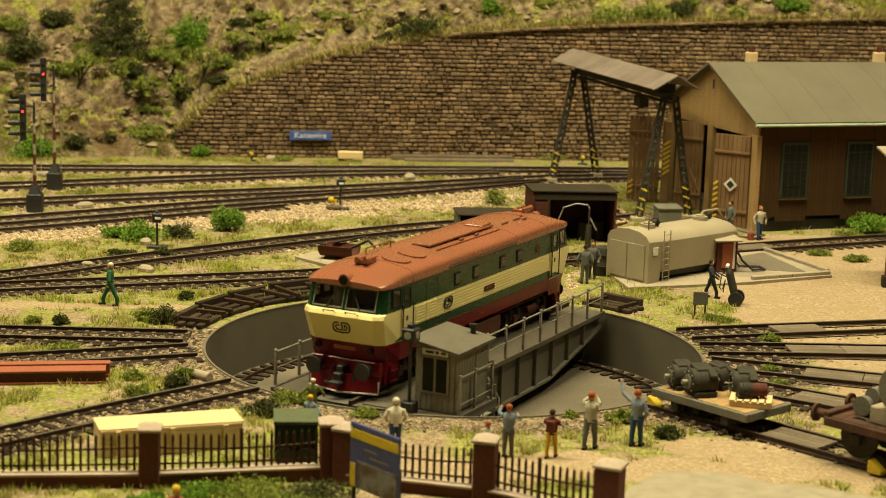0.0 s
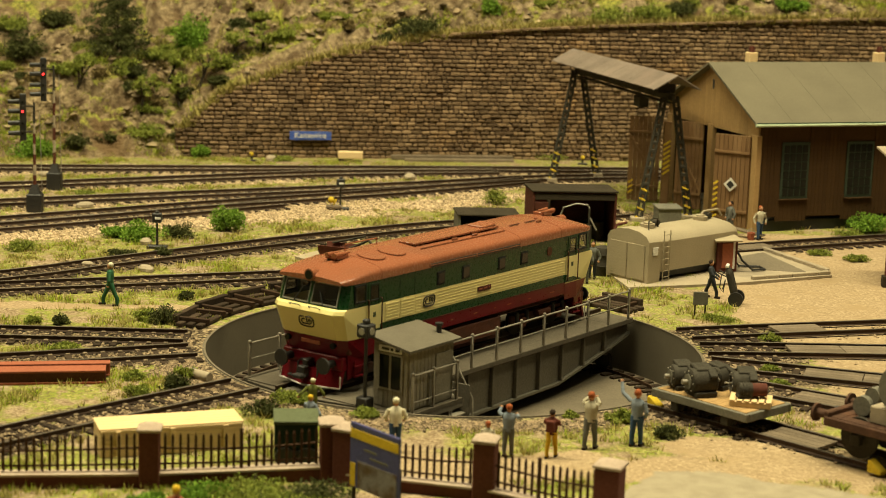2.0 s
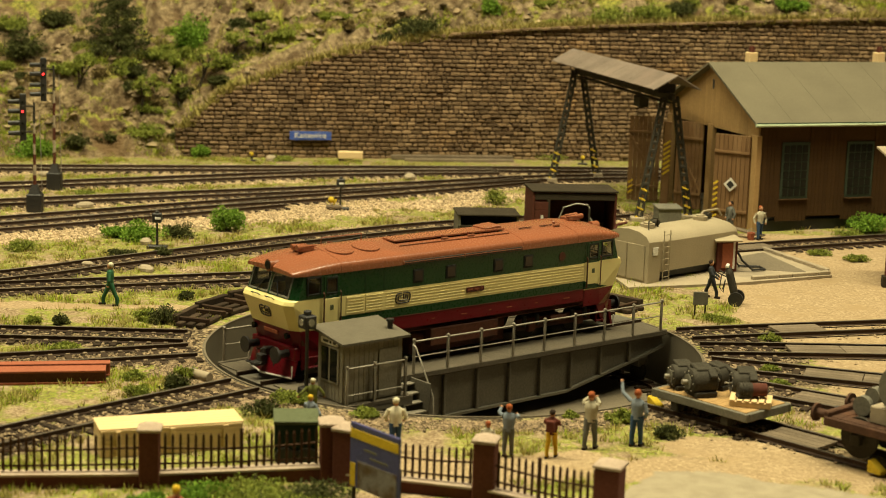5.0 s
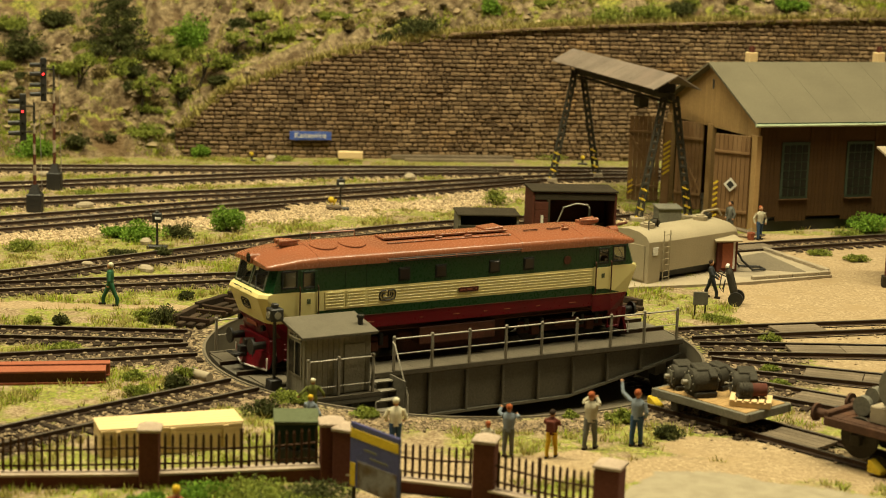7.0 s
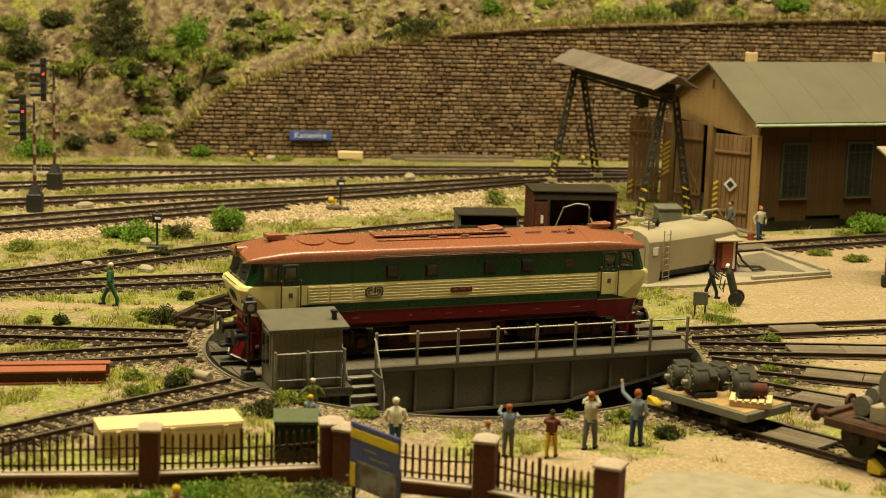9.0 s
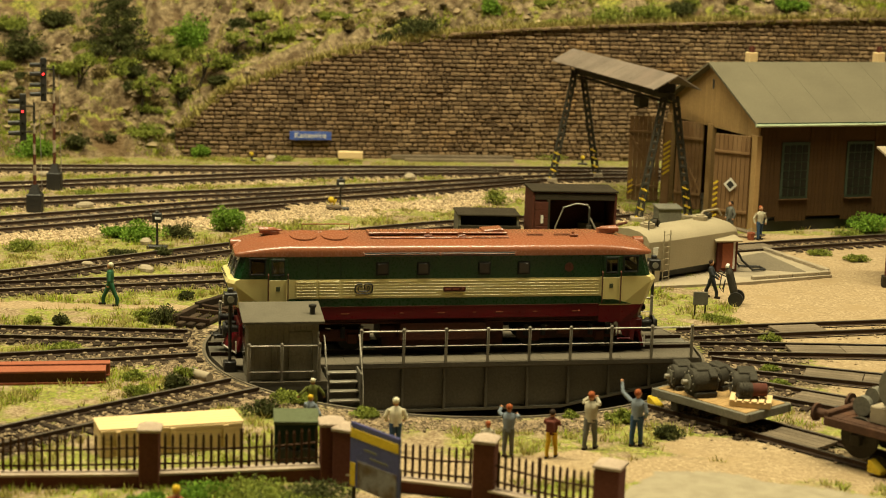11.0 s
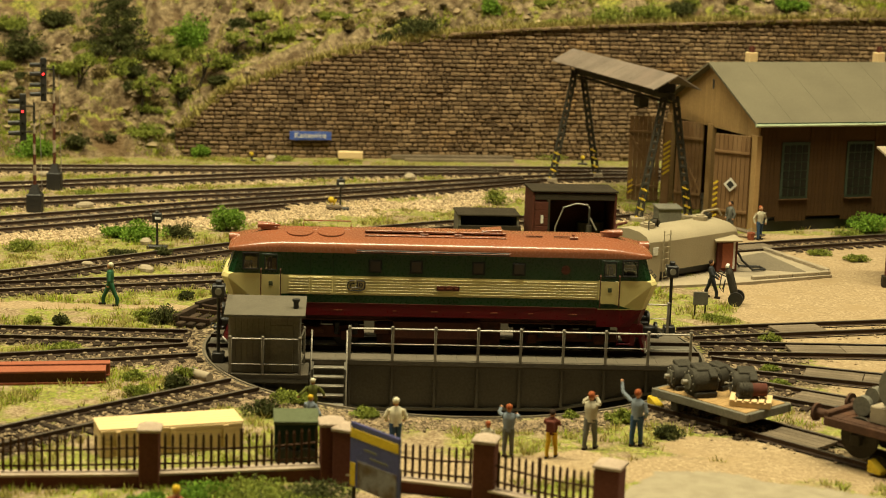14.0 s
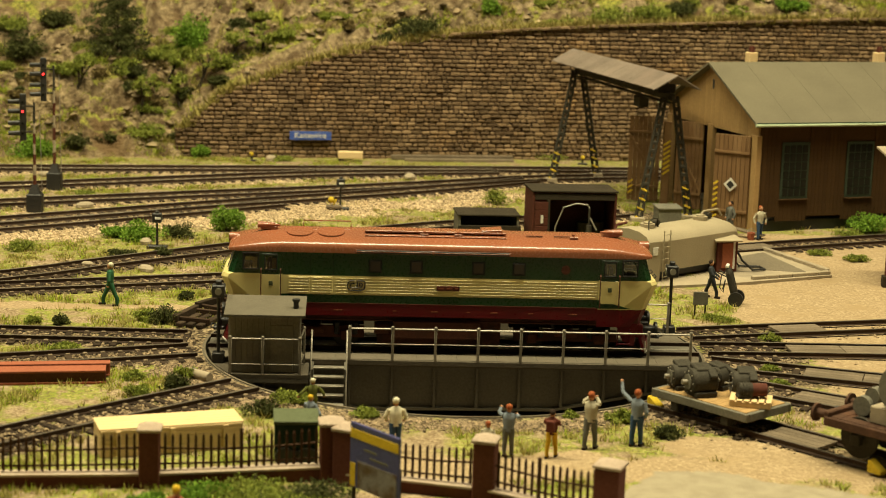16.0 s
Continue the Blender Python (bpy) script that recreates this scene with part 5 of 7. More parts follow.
def build_tank():
    p, q = Vector((8.68, 12.41)), Vector((12.68, 16.10))
    d = q - p
    a, L, W = math.atan2(d.y, d.x), d.length, 2.3
    t = thing("fuel_tank", "beige weathered steel fuel tank with rounded top", "fuel tank", at(p.x, p.y, 0.12, math.degrees(a)))

    def sect(x, w0, w1, z0, top):
        ring = [(x, w0, z0), (x, w0, top - 0.45)]
        for k in range(7):
            b = math.pi * (1 - k / 6)
            ring.append((x, (w0 + w1) / 2 + math.cos(b) * (w1 - w0) / 2, top - 0.45 + 0.45 * math.sin(b)))
        return ring + [(x, w1, top - 0.45), (x, w1, z0)]
    part("shell", Shape().loft([sect(0.0, 0, W, 0.42, 2.15), sect(L - 0.5, 0, W, 0.42, 2.15), sect(L, 0.2, W - 0.2, 0.5, 2.0)]), TANK, t, smooth=True)
    part("cabinet", Shape().loft([sect(-0.75, -0.03, W + 0.03, 0.0, 2.2), sect(0.02, -0.03, W + 0.03, 0.0, 2.2)]), TANK, t, smooth=True)
    for y in (0.65, 1.65):
        part("cabinet_door", Shape().box((-0.77, y, 0.85), (0.04, 0.95, 1.5)), TANK, t)
    part("plate", Shape().box((-0.35, -0.05, 1.35), (0.34, 0.03, 0.34), b=0.006), WHITE, t)
    for z in np.arange(0.2, 2.1, 0.26):
        part("ladder_rung", Shape().rod((0.1, -0.12, z), (0.5, -0.12, z), 0.02, n=6), TANK, t)
    for x in (0.1, 0.5):
        part("ladder_rail", Shape().rod((x, -0.12, 0.05), (x, -0.12, 2.2), 0.025, n=6), TANK, t)
    part("skid", Shape().box((L / 2, 0.35, 0.25), (L - 0.4, 0.15, 0.36)).box((L / 2, W - 0.35, 0.25), (L - 0.4, 0.15, 0.36)), BLACK, t)
    for x in (0.45, L - 1.5):
        part("hatch", Shape().rod((x, W / 2, 2.1), (x, W / 2, 2.3), 0.32, n=18).rod((x, W / 2, 2.3), (x, W / 2, 2.36), 0.2, n=14), TANK, t, smooth=True)
        part("valve", Shape().rod((x + 0.5, W / 2 - 0.15, 2.3), (x + 0.5, W / 2 + 0.15, 2.3), 0.13, n=14), MACHINE, t, smooth=True)
    part("roof_pipe", Shape().tube([(L - 1.5, W / 2, 2.3), (L - 1.3, W / 2, 2.5), (L - 0.3, W / 2, 2.5), (L - 0.05, W / 2, 2.2)], 0.05), TANK, t, smooth=True)
    part("loop_rail", Shape().tube([(-0.1, 0.6, 2.1), (0.0, 0.7, 2.5), (0.5, 0.9, 2.55), (0.9, 1.0, 2.5), (0.95, 1.0, 2.1)], 0.03), MACHINE, t, smooth=True)


build_tank()
px, py = (11.87, 15.22)
pump = thing("fuel_pump", "red fuel pump cabinet with pale roof and black hose", "fuel pump", at(px, py, 0.12, 14))
part("cabinet", Shape().box((0, 0, 0.72), (0.95, 0.6, 1.4)), SHACK, pump)
part("pump_door", Shape().box((0, -0.31, 0.75), (0.5, 0.04, 1.1)), BEAMRED, pump)
part("white_stripe", Shape().box((0.3, -0.315, 0.75), (0.1, 0.03, 1.2)), WHITE, pump)
part("roof", Shape().box((0, 0, 1.46), (1.25, 0.95, 0.08), tilt=(6, 0, 0)), TANK, pump)
part("hose", Shape().tube([(0.48, -0.1, 1.0), (0.75, -0.2, 0.5), (1.2, -0.35, 0.1), (1.9, -0.1, 0.06), (1.9, 0.5, 0.06), (1.0, 0.7, 0.08), (0.5, 0.2, 0.5)], 0.05, n=8), BLACK, pump, smooth=True)
ob = thing("oil_barrel", "large dark rusty oil drum with red hose", "barrel", at(*(6.49, 14.08)))
part("drum", Shape().loft([[(math.cos(k * math.pi / 10) * r, math.sin(k * math.pi / 10) * r, z) for k in range(20)] for z, r in ((0, 0.42), (0.05, 0.44), (0.4, 0.43), (0.44, 0.45), (0.48, 0.43), (0.9, 0.43), (0.94, 0.45), (0.98, 0.43), (1.2, 0.44), (1.24, 0.41))]), MACHINE, ob, smooth=True)
part("hose", Shape().tube([(0.25, 0, 1.2), (0.25, 0, 1.7), (0.5, 0.2, 2.2), (0.95, 0.5, 2.25)], 0.06, n=8), SHACK, ob, smooth=True)


# ---- open shack and dark bunker ----
def open_shack(p, w, d, h, rz, wall, roofm, label, name):
    t = thing(name, label, "shed", at(p[0], p[1], 0, rz))
    part("side_wall", Shape().box((0.05, d / 2, h / 2), (0.1, d, h)), wall, t)
    part("side_wall", Shape().box((w - 0.05, d / 2, h / 2), (0.1, d, h)), wall, t)
    part("back_wall", Shape().box((w / 2, d - 0.05, h / 2), (w - 0.2, 0.1, h)), wall, t)
    part("lintel", Shape().box((w / 2, 0.04, h - 0.16), (w - 0.2, 0.1, 0.3)), DARKWOOD, t)
    part("post", Shape().box((0.75, 0.04, h / 2 - 0.15), (0.16, 0.12, h - 0.3)), DARKWOOD, t)
    part("roof", Shape().box((w / 2, d / 2, h + 0.06), (w + 0.1, d + 0.1, 0.08), tilt=(-1.5, 0, 0)), roofm, t)
    for i in range(5):
        part("siding_board", Shape().box((0.42, -0.01, 0.3 + i * (h - 0.7) / 4.5), (0.62, 0.05, (h - 0.7) / 4.7), b=0.012), wall, t)
    return t


sh = open_shack((3.64, 20.90), 4.0, 2.6, 2.42, 6, SHACK, DARKWOOD, "open dark shack with rust red side and flat roof", "open_shack")
part("notice", Shape().box((0.45, -0.05, 1.2), (0.12, 0.02, 0.4), b=0.004), WHITE, sh)
drum = mesh_of(Shape().loft([[(math.cos(k * math.pi / 8) * r, math.sin(k * math.pi / 8) * r, z) for k in range(16)] for z, r in ((0, 0.3), (0.3, 0.31), (0.6, 0.3), (0.9, 0.3), (0.92, 0.27))]), "oil_drum", [MACHINE], True)
for dx, dy in ((2.5, 0.9), (3.2, 1.2), (2.9, 1.7)):
    o = part("oil_drum", drum, None, m=at((3.64, 20.90)[0] + dx, (3.64, 20.90)[1] + dy + 0.35))
    tagged(o, "dark oil drum standing in the open shack", "barrel", "drums in the shack")
hp = thing("hand_pump", "grey hand pump with curved pipe in front of shack", "hand pump", at(*(6.25, 20.21)))
part("column", Shape().rod((0, 0, 0), (0, 0, 1.1), 0.16, 0.13, 12).rod((0, 0, 1.1), (0, 0, 1.9), 0.05, n=8), MACHINE, hp, smooth=True)
part("spout", Shape().tube([(0, 0, 1.9), (-0.1, 0, 2.05), (-0.6, 0, 2.1), (-1.2, 0, 1.9), (-1.55, 0, 1.0), (-1.6, 0, 0.4)], 0.035), RAILING, hp, smooth=True)
part("lever", Shape().tube([(0, 0, 1.5), (0.35, -0.1, 0.9)], 0.04), RAILING, hp)
bk = thing("coal_bunker", "low dark grey open bunker box with flat lid", "bunker", at(*(0.18, 21.32), 0, 6))
part("side_wall", Shape().box((0.06, 1.0, 0.58), (0.12, 2.0, 1.16)), WAGON, bk)
part("side_wall", Shape().box((2.85, 1.0, 0.58), (0.12, 2.0, 1.16)), WAGON, bk)
part("back_wall", Shape().box((1.45, 1.95, 0.58), (2.8, 0.1, 1.16)), WAGON, bk)
part("front_board", Shape().box((1.5, 0.04, 0.35), (3.0, 0.08, 0.7)), DARKWOOD, bk)
part("lid", Shape().box((1.45, 1.0, 1.2), (3.0, 2.1, 0.07)), DARKWOOD, bk)
pc = slab_thing("pavement", "pale concrete plate beside the track", [(-7.03, 15.54), (-6.19, 17.00), (-3.81, 15.17), (-4.94, 13.36)], 0.1, CONCRETE, "slab")
sc = thing("scoop_bucket", "rust red loader bucket lying on concrete", "bucket", at(*(-5.07, 15.35), 0.1, -20))
part("bowl", Shape().loft([[(x, 0.55 * math.cos(k * math.pi / 8 + math.pi), 0.62 + 0.55 * math.sin(k * math.pi / 8 + math.pi)) for k in range(9)] + [(x, 0.48 * math.cos(math.pi * 2 - k * math.pi / 8), 0.62 + 0.48 * math.sin(math.pi * 2 - k * math.pi / 8)) for k in range(9)] for x in (-0.8, 0.8)]), SHACK, sc, smooth=True)
part("arm", Shape().tube([(0.5, 0, 0.5), (1.3, 0.2, 0.9), (1.9, 0.3, 0.3)], 0.07).tube([(-0.5, 0.4, 0.6), (1.0, 0.6, 1.0)], 0.05), MACHINE, sc)
jb = thing("scrap_pile", "heap of rusty scrap metal parts", "scrap")
for i in range(14):
    c = Vector((-4.08, 15.51)) + Vector((random.uniform(-0.6, 2.2), random.uniform(-0.5, 1.0)))
    part("scrap_piece", Shape().box((c.x, c.y, random.uniform(0.08, 0.4)), (random.uniform(0.2, 0.9), random.uniform(0.1, 0.3), random.uniform(0.08, 0.3)), tilt=(random.uniform(-30, 30), random.uniform(-30, 30), random.uniform(0, 180))), [SHACK, MACHINE][i % 2], jb)


# ---- signals ----
def signal(p, h, label, lit):
    t = thing("railway_signal", label, "railway signal", at(*p), "light signals by the tracks")
    part("base", Shape().box((0, 0, 0.45), (0.75, 0.6, 0.95)).loft([[(-0.3, -0.25, 0.9), (0.3, -0.25, 0.9), (0.3, 0.25, 0.9), (-0.3, 0.25, 0.9)], [(-0.12, -0.1, 1.4), (0.12, -0.1, 1.4), (0.12, 0.1, 1.4), (-0.12, 0.1, 1.4)]]), BLACK, t)
    n = 8
    for i in range(n):
        z0, z1 = 1.35 + (h - 1.5) * i / n, 1.35 + (h - 1.5) * (i + 1) / n
        part("mast_section", Shape().rod((0, 0, z0), (0, 0, z1 - 0.005), 0.085 - 0.004 * i, n=8), (SHACK, CONCRETE)[i % 2] if i < 6 else MACHINE, t, smooth=True)
    part("bracket", Shape().box((-0.3, 0, h - 0.35), (0.7, 0.08, 0.08)).box((-0.3, 0, h - 1.6), (0.7, 0.08, 0.08)), MACHINE, t)
    hd = part("head", Shape().box((-0.55, 0.05, h - 0.9), (0.3, 0.16, 2.3)), BLACK, t)
    for i, z in enumerate((h - 0.15, h - 0.62, h - 1.2, h - 1.7)):
        part("hood", Shape().rod((-0.7, 0.0, z + 0.02), (-1.25, -0.05, z), 0.13, 0.11, 10), BLACK, hd)
        part("lamp", Shape().rod((-0.55, -0.05, z), (-0.55, -0.07, z), 0.06, n=12), LAMP_ON if i == lit else DARKGLASS, hd)
    part("ladder", Shape().tube([(0.35, 0.1, 0.1), (0.25, 0.1, h - 0.6)], 0.02), RAILING, t)


LAMP_ON = glow_mat("signal_red_light", (1.0, 0.02, 0.02), 5)
signal((-21.25, 32.26), 6.75, "tall light signal showing red, striped mast", 1)
signal((-20.69, 25.17), 5.6, "shorter light signal with dark hoods and striped mast", 1)


def dwarf(p, label, yellow=False):
    t = thing("dwarf_signal", label, "point lantern", at(*p))
    part("stand", Shape().rod((0, 0, 0), (0, 0, 1.15), 0.05, n=8).box((0, 0, 0.08), (0.9, 0.4, 0.14)), BLACK, t)
    hd = part("lantern", Shape().box((0, 0, 1.4), (0.42, 0.3, 0.42)).box((0, 0, 1.66), (0.16, 0.16, 0.12)), BLACK, t)
    part("white_face", Shape().box((0.05, -0.16, 1.4), (0.26, 0.02, 0.1), b=0.004), WHITE, hd)
    if yellow:
        part("lever_weight", Shape().ball((-0.45, -0.2, 0.55), 0.17, n=12).rod((-0.45, -0.2, 0.1), (-0.2, 0, 0.55), 0.05), YELLOW, t, "yellow round lever weight", smooth=True)
        part("ground_frame", Shape().box((-0.3, -0.2, 0.2), (0.8, 0.5, 0.14)), TIMBER, t)


dwarf((-13.33, 16.87), "small black point lantern on a post")
dwarf((-5.84, 28.69), "point lantern with yellow lever weight", True)
for p in ((-12.18, 45.07), (7.95, 48.15)):
    t = thing("point_lever", "small yellow point lever by the track", "point lever", at(*p))
    part("weight", Shape().ball((0, 0, 0.45), 0.13, n=12), YELLOW, t, smooth=True)
    part("stem", Shape().rod((0, 0, 0), (0, 0, 0.5), 0.06).box((0, 0, 0.06), (0.6, 0.3, 0.1)), BLACK, t)

# station name board on the wall
wx, wy = wall_xy(8.17, -0.32)
nb = thing("station_sign", "blue station name board with white letters on the wall", "sign", at(wx, wy, 1.4, 9))
part("board", Shape().box((0, 0, 0), (2.55, 0.06, 0.52)), mat("sign_blue", (0.05, 0.10, 0.40), (0.04, 0.085, 0.34), 0.5, 0.5), nb)
cu = bpy.data.curves.new("name", "FONT")
cu.body, cu.size, cu.align_x, cu.align_y, cu.extrude = "Kamenice", 0.50 * S, "CENTER", "CENTER", 0.004 * S
tx = new("lettering", cu)
cu.materials.append(WHITE)
tx.parent = nb
tx.matrix_basis = at(0, -0.045, 0.02, rx=90)
t = thing("wooden_box", "pale wooden box at the foot of the wall", "box", at(*(-6.31, 46.41)))
part("box", Shape().box((0, 0, 0.4), (1.5, 0.6, 0.42)), PALEWOOD, t)
part("foot", Shape().box((-0.3, 0, 0.1), (0.9, 0.5, 0.2)), DARKWOOD, t)
t = thing("platform_edge", "low old timber edging by the far track", "edging", at(*(-0.12, 48.06), 0, 9))
part("beam", Shape().box((0, 0, 0.2), (7.6, 0.3, 0.3)), TIMBER, t)
part("beam", Shape().box((0.4, -0.4, 0.08), (6.8, 0.3, 0.2)), TIMBER, t)


# ---- flat wagon with motors ----
def wagon(m, L, W, label, deckmat, sidem, name="flat_wagon", low=0.0):
    t = thing(name, label, "wagon", m)
    fr = part("underframe", Shape().box((0, -W / 2 + 0.06, 0.92 - low), (L, 0.12, 0.26)).box((0, W / 2 - 0.06, 0.92 - low), (L, 0.12, 0.26)).box((L / 2 - 0.07, 0, 0.92 - low), (0.14, W - 0.25, 0.26)).box((-L / 2 + 0.07, 0, 0.92 - low), (0.14, W - 0.25, 0.26)), sidem, t)
    n = int(L / 0.3)
    for i in range(n):
        part("deck_plank", Shape().box((-L / 2 + 0.14 + (L - 0.28) * (i + 0.5) / n, 0, 1.03 - low), ((L - 0.28) / n - 0.012, W - 0.26, 0.07), b=0.01), deckmat, t)
    for x in (-L / 2 + 0.9, L / 2 - 0.9):
        for y in (-0.75, 0.75):
            w = part("wheel", Shape().rod((x, y - 0.05, (0.62 - low * 0.7)), (x, y + 0.05, (0.62 - low * 0.7)), 0.4 - low * 0.7, n=22), MACHINE, t, smooth=True)
            part("axle_box", Shape().box((x, y * 1.25, 0.6 - low * 0.7), (0.3, 0.22, 0.34)), MACHINE, w)
        part("axle", Shape().rod((x, -0.8, (0.62 - low * 0.7)), (x, 0.8, (0.62 - low * 0.7)), 0.07, n=8), MACHINE, t)
    return t


def motor(m, label, s=1.0, hollow=False):
    t = thing("traction_motor", label, "electric motor", m, "motors on the flat wagon")
    ring_ = [(0.55 * s * math.cos(k * math.pi / 9), 0.6 * s + 0.55 * s * math.sin(k * math.pi / 9)) for k in range(18)]
    steps_ = ((-0.62 * s, 0.82), (-0.55 * s, 1), (0.5 * s, 1), (0.58 * s, 0.85))
    if hollow:
        steps_ = ((-0.35 * s, 0.62), (-0.62 * s, 0.62), (-0.62 * s, 0.85), (-0.55 * s, 1), (0.2 * s, 1), (0.3 * s, 0.9))
    part("housing", Shape().loft([[(x, y * r, 0.6 * s + (z - 0.6 * s) * r) for y, z in ring_] for x, r in steps_]), MACHINE, t, smooth=True)
    part("foot", Shape().box((0, 0, 0.12 * s), (1.0 * s, 1.15 * s, 0.24 * s)), MACHINE, t)
    part("terminal_box", Shape().box((0.05, 0.1, 1.13 * s), (0.8 * s, 0.8 * s, 0.2 * s), tilt=(8, 0, 0)).box((0.3 * s, -0.4 * s, 0.98 * s), (0.35 * s, 0.5 * s, 0.2 * s), tilt=(30, 0, 0)), MACHINE, t)
    part("end_disc" if not hollow else "bore", Shape().rod(((-0.66 if not hollow else -0.37) * s, 0, 0.6 * s), ((-0.60 if not hollow else -0.34) * s, 0, 0.6 * s), 0.33 * s, n=18), BLACK if hollow else WAGON, t, smooth=True)
    part("shaft", Shape().rod((-0.9 * s, 0, 0.6 * s), (0.8 * s, 0, 0.6 * s), (0.04 if hollow else 0.11) * s, n=12), RAILING, t, smooth=True)
    for k in range(8):
        a = k * math.pi / 4
        part("bolt", Shape().rod((-0.64 * s, 0.45 * s * math.cos(a), 0.6 * s + 0.45 * s * math.sin(a)), (-0.58 * s, 0.45 * s * math.cos(a), 0.6 * s + 0.45 * s * math.sin(a)), 0.035 * s, n=6), RAILING, t)


WA = -47.5
W0 = Vector((8.30, -8.35))
wagon(at(W0.x, W0.y, 0.0, WA), 3.8, 2.2, "low grey flat wagon with wooden deck carrying motors", BOARDS2, WAGON, low=0.22)
wd, wn2 = Vector((math.cos(radians(WA)), math.sin(radians(WA)))), Vector((-math.sin(radians(WA)), math.cos(radians(WA))))
for dx, dy, rz, s, hol in ((-1.3, -0.35, WA + 62, 0.66, False), (-0.4, -0.5, WA + 66, 0.74, False), (-0.6, 0.62, WA + 95, 0.62, False), (0.55, 0.45, WA + 48, 0.70, True)):
    c = W0 + wd * dx + wn2 * dy
    motor(at(c.x, c.y, 0.85, rz), "dark grey cast iron electric motor on the wagon", s, hol)
c = W0 + wd * 1.25 - wn2 * 0.1
pal = thing("wooden_pallet", "pale wooden pallet on the wagon deck", "pallet", at(c.x, c.y, 0.85, WA + 35))
for i in range(6):
    part("slat", Shape().box((-0.55 + i * 0.22, 0, 0.2), (0.17, 0.95, 0.04), b=0.01), PALEWOOD, pal)
for y in (-0.4, 0, 0.4):
    part("runner", Shape().box((0, y, 0.09), (1.25, 0.12, 0.18)), PALEWOOD, pal)
sm = thing("small_motor", "small motor with red cylinder on a pallet", "electric motor", at(c.x, c.y, 1.07, WA + 52))
part("body", Shape().rod((-0.42, 0, 0.24), (0.0, 0, 0.24), 0.22, n=18).box((-0.25, 0, 0.05), (0.4, 0.4, 0.1)), MACHINE, sm, smooth=True)
part("red_cylinder", Shape().rod((0.0, 0, 0.24), (0.45, 0, 0.24), 0.21, n=18), SHACK, sm, smooth=True)
for i in range(4):
    part("cooling_rib", Shape().rod((-0.4 + i * 0.1, 0, 0.24), (-0.37 + i * 0.1, 0, 0.24), 0.25, n=18), MACHINE, sm, smooth=True)

# brown wagon with machinery further along the same track
WB = Vector((13.75, -13.75))
wb = wagon(at(WB.x, WB.y, 0.06, -45.5), 6.2, 2.6, "rusty brown wagon with grey machinery, seen in part", RUSTDARK, RUSTDARK, "machine_wagon", low=-0.3)
for y in (-0.88, 0.88):
    part("buffer", Shape().rod((-3.1, y, 1.3), (-3.6, y, 1.3), 0.13, n=12).rod((-3.58, y, 1.3), (-3.66, y, 1.3), 0.27, n=18), RUSTDARK, wb, smooth=True)
part("coupling", Shape().box((-3.3, 0, 1.25), (0.5, 0.2, 0.2)), BLACK, wb)
part("headstock", Shape().box((-3.05, 0, 1.30), (0.2, 2.5, 0.42)), RUSTDARK, wb)
mc = thing("winch_machine", "pale grey machine with drums on the brown wagon", "machine", at(WB.x - 0.9, WB.y + 0.9, 1.44, -45.5))
part("bed", Shape().box((0.7, 0, 0.25), (2.6, 1.7, 0.5)), CONCRETE, mc)
part("drum", Shape().rod((0.4, -0.8, 1.15), (0.4, 0.8, 1.15), 0.62, n=20), WAGON, mc, smooth=True)
part("drum_flange", Shape().rod((0.4, -0.9, 1.15), (0.4, -0.8, 1.15), 0.75, n=20), WAGON, mc, smooth=True)
part("housing", Shape().box((1.5, 0.1, 1.3), (1.2, 1.4, 1.8)), WAGON, mc)
part("small_drum", Shape().rod((-1.1, -0.5, 0.3), (-1.1, 0.3, 0.3), 0.3, n=16).rod((-0.9, -0.3, 0.62), (-0.9, 0.5, 0.62), 0.24, n=16), WAGON, mc, smooth=True)
part("top_drum", Shape().rod((0.9, -0.7, 2.35), (0.9, 0.7, 2.35), 0.5, n=20), WAGON, mc, smooth=True)
for along in (-2.05, 6.3):
    p = W0 + wd * along - wn2 * 0.72
    t = thing("wheel_chock", "yellow wheel chock on the rail", "chock", at(p.x, p.y, 0.1, WA), "chocks on the rail")
    part("wedge", Shape().slab([(-0.2, 0), (0.25, 0), (0.25, 0.1), (-0.15, 0.35), (-0.2, 0.35)], -0.15, 0.15), YELLOW, t)


# ---- fence, garden front ----
def pillar(p, h, w, label="red brown brick fence pillar with pale stone cap"):
    t = thing("fence_pillar", label, "pillar", at(p[0], p[1], 0, p[2] if len(p) > 2 else 0), "pillars of the fence")
    part("shaft", Shape().box((0, 0, h / 2 - 0.2), (w, w, h + 0.3)), PILLAR, t)
    part("cap", Shape().box((0, 0, h + 0.0), (w + 0.1, w + 0.1, 0.09)).loft([[(-w / 2 - 0.03, -w / 2 - 0.03, h + 0.05), (w / 2 + 0.03, -w / 2 - 0.03, h + 0.05), (w / 2 + 0.03, w / 2 + 0.03, h + 0.05), (-w / 2 - 0.03, w / 2 + 0.03, h + 0.05)],
                                                                    [(-0.1, -0.1, h + 0.16), (0.1, -0.1, h + 0.16), (0.1, 0.1, h + 0.16), (-0.1, 0.1, h + 0.16)]]), CAPSTONE, t)


